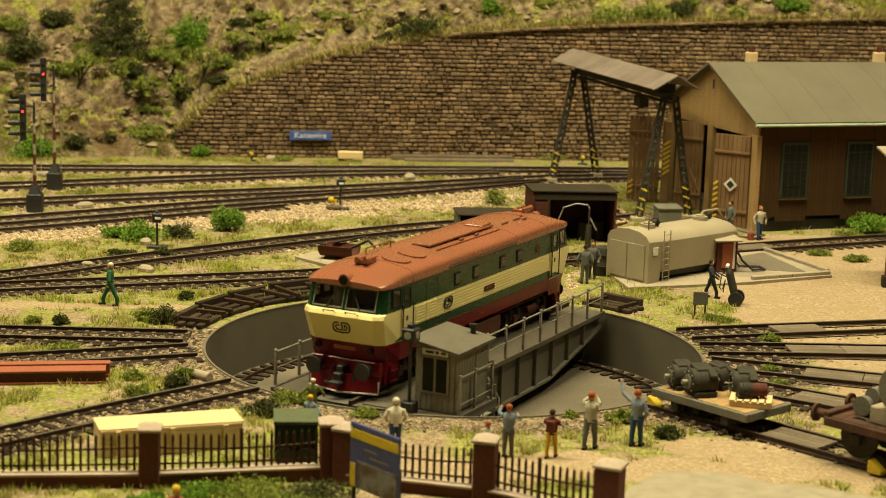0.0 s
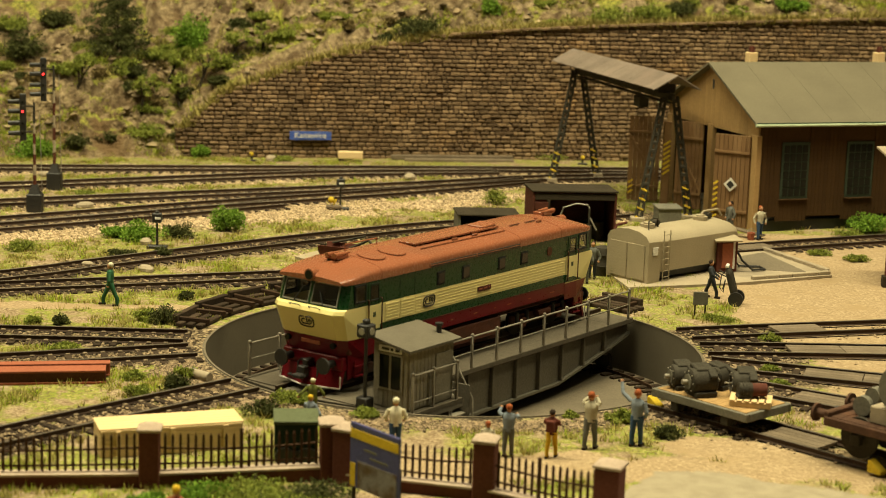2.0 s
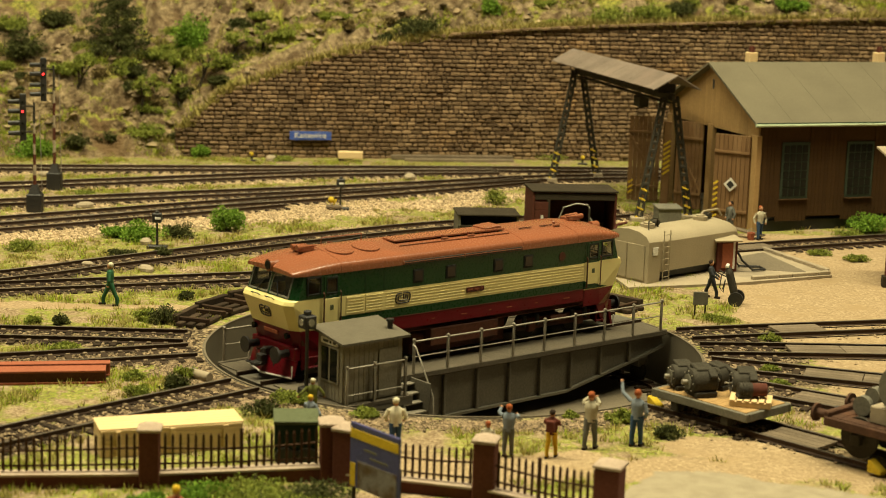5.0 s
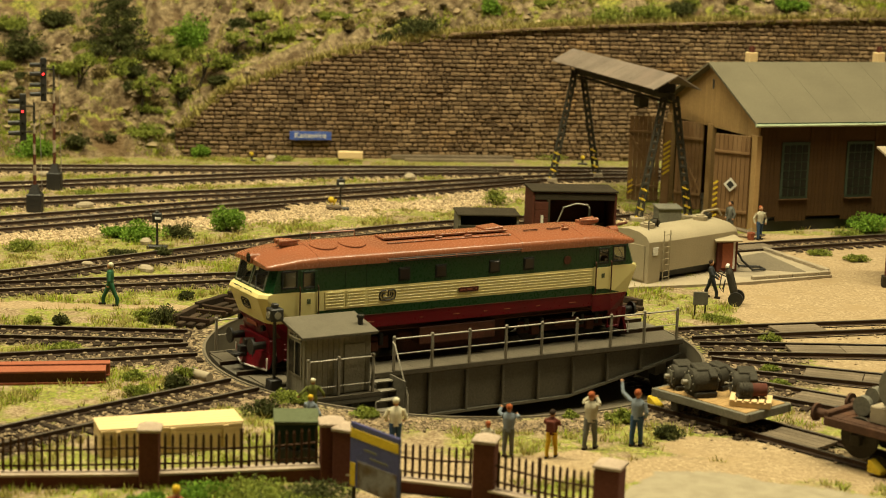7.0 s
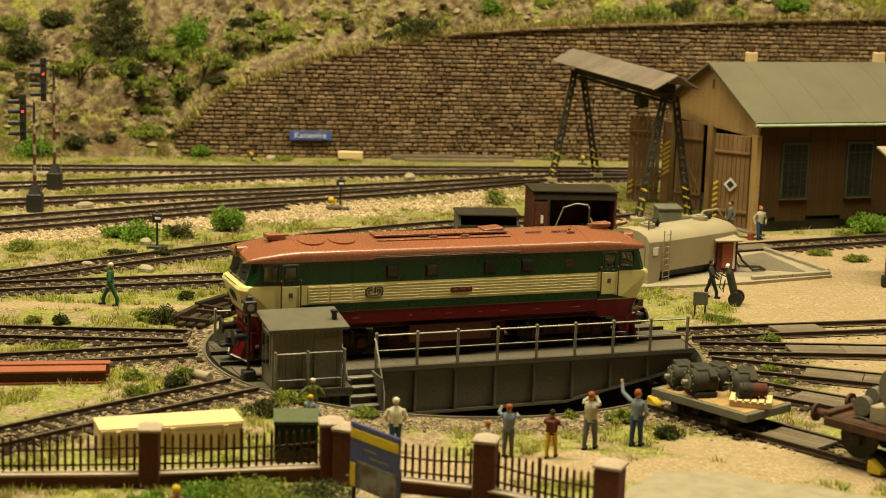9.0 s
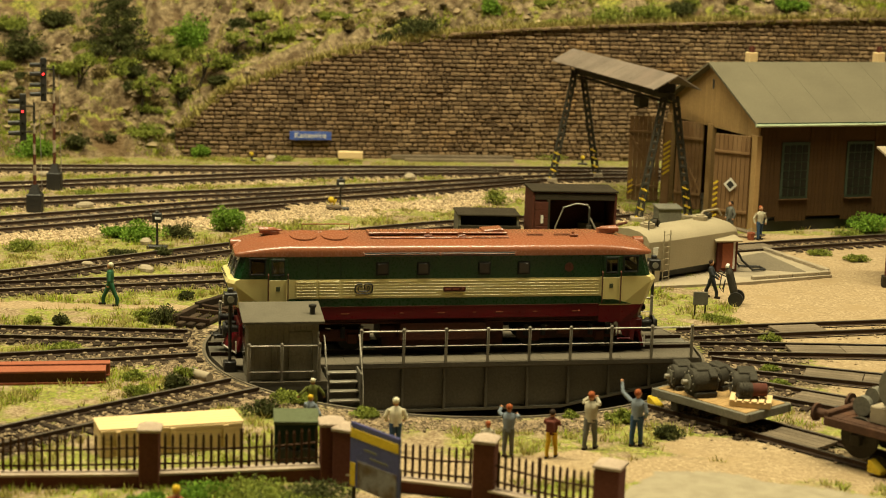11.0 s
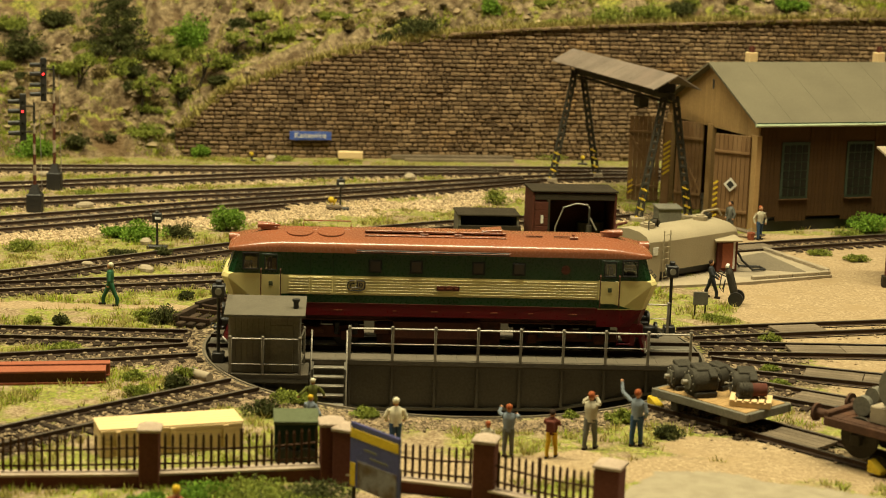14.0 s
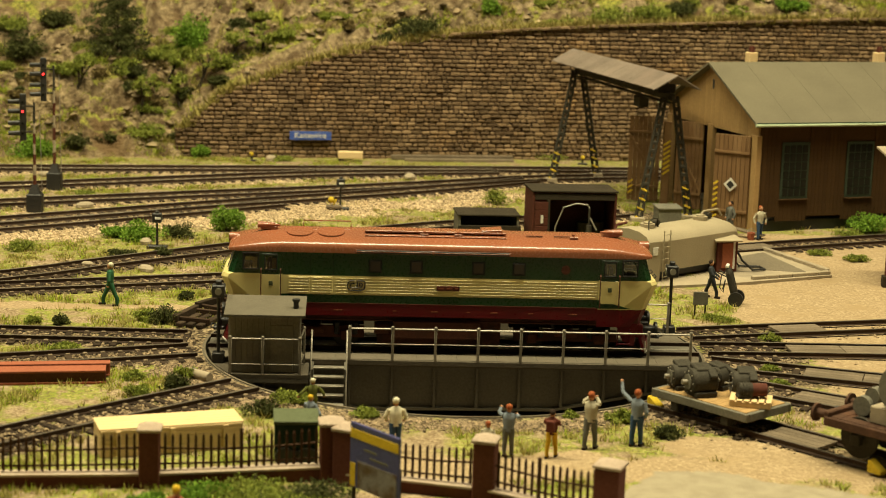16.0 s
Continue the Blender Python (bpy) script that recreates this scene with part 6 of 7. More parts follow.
CAPSTONE = mat("cap_stone", (0.46, 0.36, 0.27), (0.36, 0.27, 0.2), 0.7, 0.9)
F0, F1, F2, F3, F4 = Vector((-17.0, -17.6)), Vector((-8.18, -16.47)), Vector((-3.39, -15.34)), Vector((0.81, -16.66)), Vector((3.95, -18.61))
pillar((F1.x, F1.y, 4), 1.62, 0.55)
pillar((F2.x, F2.y, 8), 1.62, 0.62)
pillar((F2.x + 0.42, F2.y - 0.3, -22), 1.55, 0.55)
pillar((F3.x, F3.y, -14), 1.66, 0.58)
pillar((F4.x, F4.y, -22), 1.68, 0.66)


def fence_run(a, b, sag, z0, post_every=7):
    d = b - a
    L, ang = d.length, math.degrees(math.atan2(d.y, d.x))
    t = thing("picket_fence", "rusty brown iron picket fence on a low wall", "fence", at(a.x, a.y, 0, ang), "fence runs of the garden")
    part("plinth", Shape().box((L / 2, 0, z0 / 2 - 0.25), (L, 0.34, z0 + 0.5)), PILLAR, t)
    part("plinth_cap", Shape().box((L / 2, 0, z0 + 0.03), (L, 0.46, 0.07)), CAPSTONE, t)
    n = int(L / 0.2)

    def bow(x):
        return sag * 4 * (x / L) * (1 - x / L)
    for i in range(1, n):
        x = L * i / n
        h = 0.98 - bow(x)
        if i % post_every == 0 and post_every < 20:
            part("fence_post", Shape().box((x, 0, z0 + 0.6), (0.09, 0.09, 1.15)), IRON, t)
        else:
            part("picket", Shape().box((x, 0, z0 + 0.1 + h / 2), (0.07, 0.05, h), b=0.008).add([(x - 0.035, -0.025, z0 + 0.1 + h), (x + 0.035, -0.025, z0 + 0.1 + h), (x + 0.035, 0.025, z0 + 0.1 + h), (x - 0.035, 0.025, z0 + 0.1 + h), (x, 0, z0 + 0.2 + h)], [(0, 1, 4), (1, 2, 4), (2, 3, 4), (3, 0, 4)]), IRON, t)
    for z in (0.26, 0.72):
        part("crossbar", Shape().tube([(L * k / 10, 0.04, z0 + z - bow(L * k / 10) * (0.9 if z > 0.5 else 0.3)) for k in range(11)], 0.03), IRON, t)


fence_run(F0, F1, 0.1, 0.36, 99)
fence_run(F1, F2, 0.12, 0.36, 12)
fence_run(F2 + Vector((0.5, -0.4)), F3, 0.12, 0.3, 99)
fence_run(F3, F4, 0.1, 0.3, 8)

# hoarding in front of the fence
bx, by = (-2.06, -18.83)
hb = thing("billboard", "leaning blue and yellow hoarding with a photo panel", "billboard", at(bx, by, 0, -48))
BLUE = mat("hoarding_blue", (0.06, 0.062, 0.19), (0.05, 0.05, 0.16), 0.6, 0.5)
part("panel", Shape().box((0, 0, 1.62), (1.95, 0.07, 1.72)), BLUE, hb)
part("yellow_band", Shape().box((0, -0.04, 2.2), (1.9, 0.02, 0.25), b=0.004), YELLOW, hb)
part("yellow_edge", Shape().box((-0.84, -0.04, 1.1), (0.2, 0.02, 0.62), b=0.004), YELLOW, hb)
PHOTO = mat("photo_print", (0.08, 0.045, 0.022), (0.19, 0.175, 0.18), 0.5, 0.5, spread=0.15)
part("photo_panel", Shape().box((0.13, -0.042, 1.15), (1.55, 0.02, 0.72), b=0.004), PHOTO, hb)
for x, z, w in ((-0.15, 1.86, 0.5), (0.2, 1.68, 0.7)):
    part("writing_bar", Shape().box((x, -0.042, z), (w, 0.012, 0.06), b=0.002), WAGON, hb)
for x in (-0.9, 0.9):
    part("leg", Shape().box((x, 0.06, 0.7), (0.1, 0.08, 1.9)), DARKWOOD, hb)

# pale timber packs, dark green trailer
a, b = Vector((-9.69, -14.88)), Vector((-5.85, -13.53))
d = b - a
cr = thing("timber_pack", "long pale yellow wooden crate behind the fence", "crate", at(a.x - 0.25, a.y + 0.71, 0, math.degrees(math.atan2(d.y, d.x))))
L = d.length
for i in range(6):
    part("side_board", Shape().box((L / 2, 0.0, 0.08 + i * 0.13), (L, 0.06, 0.124), b=0.01), PALEWOOD, cr)
    part("back_board", Shape().box((L / 2, 1.28, 0.08 + i * 0.13), (L, 0.06, 0.124), b=0.01), PALEWOOD, cr)
    for x in (0.03, L - 0.03):
        part("end_board", Shape().box((x, 0.64, 0.08 + i * 0.13), (0.06, 1.2, 0.124), b=0.01), PALEWOOD, cr)
for i in range(5):
    part("top_board", Shape().box((L / 2, 0.12 + i * 0.26, 0.815), (L + 0.06, 0.254, 0.05), b=0.01), PALEWOOD, cr)
for x in (0.5, L / 2, L - 0.5):
    part("batten", Shape().box((x, -0.05, 0.42), (0.14, 0.05, 0.7), b=0.01), PALEWOOD, cr)
a = Vector((-5.05, -14.40))
tr = thing("trailer", "small dark green covered trailer with black wheels", "trailer", at(a.x, a.y, 0, 6))
part("body", Shape().box((0.62, 0.65, 0.78), (1.2, 1.3, 0.9)), DARKGREEN, tr)
part("cover", Shape().box((0.62, 0.65, 1.27), (1.28, 1.38, 0.1)), LIDGREEN, tr)
for x in (0.3, 0.95):
    for y in (0.0, 1.3):
        part("wheel", Shape().rod((x, y - 0.08, 0.28), (x, y + 0.08, 0.28), 0.28, n=16), BLACK, tr, smooth=True)
part("tail_bar", Shape().box((0.62, -0.03, 0.42), (1.1, 0.06, 0.12)), BLACK, tr)

# red steel beams on the grass
a, b = Vector((-11.27, -6.84)), Vector((-14.42, -7.42))
d = a - b
for i, (oy, z, w) in enumerate(((0.0, 0.0, 0.7), (0.75, 0.05, 0.4))):
    t = thing("steel_beam", "red primed steel girder lying on timber", "steel beam", at(b.x - 3 * d.x / d.length, b.y + oy, 0.03 + z, math.degrees(math.atan2(d.y, d.x))), "girders on the grass")
    Lb = d.length + 3
    part("web", Shape().box((Lb / 2, w / 2, 0.2), (Lb, w * 0.8, 0.36)), UNDER if i == 0 else BEAMRED, t)
    part("top_flange", Shape().box((Lb / 2, w / 2, 0.40), (Lb, w, 0.07)), BEAMRED, t)
    part("bottom_flange", Shape().box((Lb / 2, w / 2, 0.02), (Lb, w, 0.07)), BEAMRED, t)
t = thing("log", "short pale cut log with grey bands", "log", at(*(-8.39, -5.35), 0.16, -38))
part("trunk", Shape().rod((-0.5, 0, 0), (0.5, 0, 0), 0.17, 0.16, 14), CONCRETE, t, smooth=True)
part("band", Shape().rod((-0.28, 0, 0), (-0.2, 0, 0), 0.185, n=14), WAGON, t, smooth=True)
t = thing("notice_board", "small grey notice board on two legs", "sign", at(*(9.66, 6.53)))
part("board", Shape().box((0, 0, 0.72), (0.58, 0.08, 0.52)), WAGON, t)
for x in (-0.2, 0.2):
    part("leg", Shape().box((x, 0.02, 0.25), (0.06, 0.06, 0.5)), DARKWOOD, t)
for p, r in (((-22.76, 36.81), 0.3), ((-18.59, 26.93), 0.35), ((-2.54, 39.85), 0.4), ((-14.00, 17.86), 0.3), ((-12.98, 11.71), 0.32), ((-15.61, 12.62), 0.2), ((-11.07, 45.81), 0.35)):
    t = Shape().ball((0, 0, r * 0.35), r, n=8, squash=(1.5, 0.9, 0.6))
    t.v = [(x * (1 + 0.25 * noise.noise((x * 4, y * 4, z * 4 + r * 50))), y, z) for x, y, z in t.v]
    tagged(part("pale_stone", t, CONCRETE, m=at(p[0], p[1], 0, random.uniform(0, 180))), "pale loose stone on the ground", "stone", "loose pale stones")
# hand truck with gas bottles
t = thing("hand_truck", "two-wheeled hand truck with two steel gas cylinders", "hand truck", at(*(11.37, 8.72), 0, -15))
for y in (-0.28, 0.32):
    part("wheel", Shape().rod((0.05, y - 0.07, 0.3), (0.05, y + 0.07, 0.3), 0.3, n=20), BLACK, t, smooth=True)
for y in (-0.13, 0.16):
    part("gas_cylinder", Shape().rod((0.05, y, 0.18), (-0.3, y, 1.35), 0.14, n=14).rod((-0.3, y, 1.35), (-0.36, y, 1.55), 0.12, 0.05, 12), MACHINE, t, smooth=True)
part("valve", Shape().ball((-0.38, 0.16, 1.6), 0.08, n=8).ball((-0.38, -0.13, 1.6), 0.08, n=8), WHITE, t)
part("frame", Shape().tube([(0.15, -0.2, 0.15), (-0.15, -0.22, 1.1), (-0.75, -0.22, 1.35)], 0.03).tube([(0.15, 0.24, 0.15), (-0.15, 0.26, 1.1), (-0.75, 0.26, 1.35)], 0.03), MACHINE, t)
part("hose", Shape().tube([(-0.36, 0, 1.5), (-0.6, 0.05, 1.2), (-0.65, 0, 0.7), (-0.5, 0, 0.5), (-0.45, 0.1, 1.0), (-0.55, 0.1, 0.6)], 0.025), BLACK, t)
# box and planks before the shed
t = thing("sand_box", "dark grey lidded box beside the gantry", "box", at(*(10.83, 27.91), 0, 10))
part("body", Shape().box((0, 0, 0.4), (1.2, 1.0, 0.8)), WAGON, t)
part("lid", Shape().box((0, 0, 0.84), (1.3, 1.1, 0.08), tilt=(4, 0, 0)), WAGON, t)
t = thing("loading_plank", "sloping weathered plank ramp", "plank", at(*(14.09, 24.51), 0.35, -28, ry=8))
part("board", Shape().box((0, 0, 0), (2.3, 0.5, 0.08)), TIMBER, t)

# edge of a canopy at the end of the yard
t = thing("canopy", "corner of a pale canopy roof on a brown post", "canopy", at(*(18.51, 13.45)))
part("post", Shape().box((0.1, 0, 2.6), (0.2, 0.2, 5.2)), SHACK, t)
part("footing", Shape().box((0.1, 0, 0.25), (0.4, 0.4, 0.5)), DARKWOOD, t)
part("roof", Shape().box((2.6, 0.8, 5.62), (5.6, 3.2, 0.12), tilt=(4, 0, 0)), CONCRETE, t)
part("beam", Shape().box((2.5, 0, 5.3), (5.2, 0.2, 0.25)), DARKWOOD, t)

# boards between the rails of the yard tracks
for key, x0, x1 in (("east_r", 12.2, 15.6), ("east_s", 12.2, 19), ("east_t", 12.0, 19), ("east_u", 11.2, 19), ("south_k", 9.7, 12.2), ("yard_g", 13.2, 15.2)):
    t = thing("track_boards", "weathered plank crossing between the rails", "crossing")
    for off in (-0.45, -0.15, 0.15, 0.45):
        line = [(x, y, h) for x, y, h in spline(TRACKS[key], 0.2) if x0 < x < x1]
        for k in range(0, len(line) - 9, 10):
            (xa, ya, ha), (xb, yb, hb2) = line[k], line[min(k + 9, len(line) - 1)]
            cx, cy, h = (xa + xb) / 2, (ya + yb) / 2, math.atan2(yb - ya, xb - xa)
            part("board", Shape().box((cx - math.sin(h) * off, cy + math.cos(h) * off, 0.135), (math.hypot(xb - xa, yb - ya) + 0.17, 0.28, 0.1), rz=math.degrees(h), b=0.012), TIMBER, t)

# short timber stop frames round the pit
for ang, ln in ((163, 1.3), (151, 1.5), (139, 1.7), (127, 1.9), (117, 1.6), (50, 1.3)):
    t = thing("track_stub", "short dark stub track at the pit edge", "track stub", at(9.2 * math.cos(radians(ang)), 9.2 * math.sin(radians(ang)), 0, ang), "stub tracks round the pit")
    for y in (-0.72, 0.72):
        part("rail", Shape().box((ln / 2, y, 0.22), (ln, 0.14, 0.2)), RAIL, t)
    for i in range(3):
        part("sleeper", Shape().box((0.25 + i * (ln - 0.5) / 2, 0, 0.09), (0.26, 2.3, 0.16)), SLEEPER, t)
    part("end_beam", Shape().box((ln, 0, 0.26), (0.22, 1.9, 0.3)), SLEEPER, t)


# ---- little figures: plain painted shapes ----
def tint(name, c):
    return mat(name, c, tuple(v * 0.85 for v in c), 0.3, 0.7, bump=0.05)


SKIN, HAIR_RED, HAIR_DARK, HAIR_FAIR = tint("figure_skin", (0.5, 0.26, 0.14)), tint("figure_red_hair", (0.33, 0.09, 0.03)), tint("figure_dark_hair", (0.035, 0.022, 0.015)), tint("figure_yellow_hair", (0.62, 0.40, 0.03))
C_GREEN, C_JEANS, C_GREY, C_BLUE, C_DARK, C_CREAM, C_WHITE, C_BROWN, C_YEL, C_OLIVE = (tint("figure_paint_" + n, c) for n, c in (
    ("green", (0.03, 0.10, 0.045)), ("denim", (0.045, 0.085, 0.16)), ("grey", (0.13, 0.13, 0.11)), ("pale_blue", (0.20, 0.23, 0.26)), ("dark", (0.035, 0.037, 0.04)), ("cream", (0.45, 0.40, 0.28)),
    ("white", (0.66, 0.60, 0.42)), ("brown", (0.12, 0.035, 0.022)), ("yellow", (0.55, 0.34, 0.02)), ("olive", (0.13, 0.14, 0.035))))


def figurine(p, rz, label, trousers, shirt, hair, h=1.75, stride=0.12, arms=((0.1, -0.05, 0.85), (-0.1, -0.05, 0.85)), bag=None, lean=0.0):
    """arms: where each wrist is: sideways, forward (minus y), height. Looks along minus y."""
    k = h / 1.82
    s = Shape()

    def e(c, r, z):
        return [(c[0] + r[0] * math.cos(a * math.pi / 5), c[1] + r[1] * math.sin(a * math.pi / 5), z) for a in range(10)]
    for sd in (-1, 1):
        fy = sd * stride
        s.loft([e((sd * 0.11, fy, 0), (0.06, 0.07), 0.05), e((sd * 0.11, fy, 0), (0.075, 0.085), 0.3), e((sd * 0.10, fy * 0.6, 0), (0.085, 0.095), 0.55), e((sd * 0.095, fy * 0.2, 0), (0.11, 0.12), 0.85), e((sd * 0.08, 0, 0), (0.12, 0.13), 0.95)], 0)
        s.box((sd * 0.12, fy - 0.05, 0.04), (0.1, 0.28, 0.08), 4)
    s.loft([e((0, 0), (0.19, 0.14), 0.86), e((0, 0), (0.18, 0.13), 1.02), e((0, lean * 0.5), (0.22, 0.15), 1.25), e((0, lean), (0.21, 0.13), 1.42), e((0, lean), (0.07, 0.07), 1.50)], 1)
    for i, (ax, ay, az) in enumerate(arms):
        sd = 1 if i == 0 else -1
        sh = Vector((sd * 0.22, lean, 1.38))
        wr = Vector((sd * 0.2 + ax, ay + lean, az))
        mid = (sh + wr) / 2 + Vector((sd * 0.09, 0.06, -0.05))
        s.rod(sh, mid, 0.075, 0.065, 8, 1)
        s.rod(mid, wr, 0.062, 0.05, 8, 1)
        s.ball(wr, 0.06, 2, 8)
    s.rod((0, lean, 1.46), (0, lean - 0.01, 1.56), 0.06, n=8, k=2)
    s.ball((0, lean - 0.01, 1.63), 0.115, 2, 10, (0.9, 1, 1.15))
    s.ball((0, lean + 0.025, 1.68), 0.118, 3, 10, (0.98, 1, 0.95))
    if bag:
        s.box((0, lean + 0.2, 1.2), (0.3, 0.2, 0.42), 5)
    s.v = [(x * k, y * k, z * k) for x, y, z in s.v]
    return tagged(part("figurine", s, [trousers, shirt, SKIN, hair, HAIR_DARK, bag or shirt], None, "", True, at(p[0], p[1], 0.01, rz)), label, "figurine", "painted model figures")


UP = ((-0.1, -0.16, 1.58), (0.1, -0.16, 1.58))
figurine((-13.25, 5.12), -90, "painted model figure in green overalls, mid-stride", C_GREEN, C_GREEN, C_WHITE, 1.72, 0.3)
figurine((14.85, 23.88), 20, "painted model figure in blue dungarees carrying a red bucket", C_JEANS, C_CREAM, HAIR_RED, 1.72, 0.08)
figurine((13.59, 25.19), -60, "grey painted model figure by the shed gate", C_GREY, C_GREY, HAIR_DARK, 1.7, 0.1)
figurine((5.52, 12.15), 170, "painted model figure in grey-blue overalls beside barrel", C_GREY, C_GREY, HAIR_DARK, 1.7, 0.05)
figurine((5.91, 13.15), -20, "painted model figure in dark clothes facing another", C_DARK, C_GREY, HAIR_DARK, 1.68, 0.05)
figurine((10.60, 10.10), 75, "dark painted model figure pulling a hand truck", C_DARK, C_DARK, HAIR_DARK, 1.6, 0.26, ((0.05, -0.4, 0.95), (-0.05, -0.4, 0.95)), lean=0.06)
figurine((5.39, -11.33), 150, "painted model figure in jeans waving one arm", C_JEANS, C_BLUE, HAIR_RED, 1.78, 0.08, ((0.42, -0.15, 1.9), (-0.02, -0.1, 0.9)))
figurine((3.98, -11.82), -205, "painted model figure in cream shirt taking a photo", C_GREY, C_CREAM, HAIR_RED, 1.8, 0.14, UP)
figurine((2.80, -12.75), -200, "painted model figure in yellow trousers with backpack", C_YEL, C_BROWN, HAIR_DARK, 1.48, 0.17, ((-0.05, -0.2, 1.2), (0.05, -0.2, 1.2)), bag=C_BROWN)
figurine((1.55, -12.74), 170, "painted model figure in pale blue shirt taking a photo", C_GREY, C_BLUE, HAIR_RED, 1.6, 0.06, ((0.08, -0.2, 1.6), (-0.05, -0.15, 1.4)))
figurine((0.94, -13.56), 160, "small red-haired painted model figure behind the pillar", C_CREAM, C_CREAM, HAIR_RED, 1.3, 0.05)
figurine((-1.71, -12.65), 185, "painted model figure in white shirt and jeans", C_JEANS, C_WHITE, C_WHITE, 1.65, 0.05, ((0.08, -0.12, 1.0), (-0.08, -0.12, 1.0)), lean=-0.04)
figurine((-4.25, -11.52), 150, "small painted model figure with yellow hair", C_BLUE, C_BLUE, HAIR_FAIR, 1.35, 0.05, ((0.05, -0.3, 0.95), (-0.3, -0.1, 0.8)))
figurine((-4.34, -9.49), 190, "small painted model figure in olive with white cap", C_OLIVE, C_OLIVE, C_WHITE, 1.3, 0.05, ((0.4, -0.1, 0.95), (-0.3, -0.1, 0.95)))
figurine((-6.74, -21.28), 160, "painted model figure with yellow hair in the garden", C_OLIVE, BEAMRED, HAIR_FAIR, 1.7, 0.05)

bu = thing("bucket", "small red bucket beside the figure in dungarees", "bucket", at(14.42, 23.7, 0.02))
part("pail", Shape().loft([[(math.cos(k * math.pi / 8) * r, math.sin(k * math.pi / 8) * r, z) for k in range(16)] for z, r in ((0, 0.15), (0.36, 0.2), (0.37, 0.18), (0.3, 0.17))]), BEAMRED, bu, smooth=True)
part("bail", Shape().tube([(-0.19, 0, 0.35), (-0.14, 0, 0.5), (0, 0, 0.58), (0.14, 0, 0.5), (0.19, 0, 0.35)], 0.015), RAILING, bu)


# ---- planting ----
def leaves(rng, centre, radii, n, size, flat=0.0):
    """n leaf blades on and in an uneven ellipsoid made of sub-clumps."""
    c = np.array(centre)
    k = max(5, n // 60)
    sub = rng.normal(size=(k, 3))
    sub /= np.linalg.norm(sub, axis=1)[:, None]
    sub *= (0.25 + 0.75 * rng.random((k, 1)))
    sub[:, 2] = np.abs(sub[:, 2]) * 0.9 - 0.12
    which = rng.integers(0, k, n)
    q = rng.normal(size=(n, 3))
    q /= np.linalg.norm(q, axis=1)[:, None]
    p = c + (sub[which] + q * (0.36 * rng.random((n, 1)) ** 0.4)) * np.array(radii)
    d = q + rng.normal(size=(n, 3)) * 0.7
    d /= np.linalg.norm(d, axis=1)[:, None]
    e = np.cross(d, rng.normal(size=(n, 3)))
    e /= np.linalg.norm(e, axis=1)[:, None]
    s = size * (0.6 + 0.8 * rng.random((n, 1)))
    return np.stack([p - e * s * 0.5, p + d * s * 0.55 - e * s * 0.1, p + d * s, p + e * s * 0.5], 1).reshape(-1, 3)


def quads(v):
    return [tuple(q) for q in np.arange(len(v)).reshape(-1, 4)]


def bush(x, y, z, r, h, matl, label, n=420, leaf=0.11, seed=0, name="bush"):
    rng = np.random.default_rng(seed)
    t = thing(name, label, "bush", at(x, y, z))
    st = Shape()
    for i in range(6):
        a = i * 1.05 + seed
        st.rod((0, 0, -0.05), (math.cos(a) * r * 0.6, math.sin(a) * r * 0.6, h * 0.7), 0.035, 0.012, 5)
    part("woody_base", st, DARKWOOD, t)
    v = leaves(rng, (0, 0, h * 0.30), (r, r * 0.8, h * 0.68), n, leaf)
    part("foliage", raw_mesh([tuple(p) for p in v], quads(v), "foliage", matl), None, t)


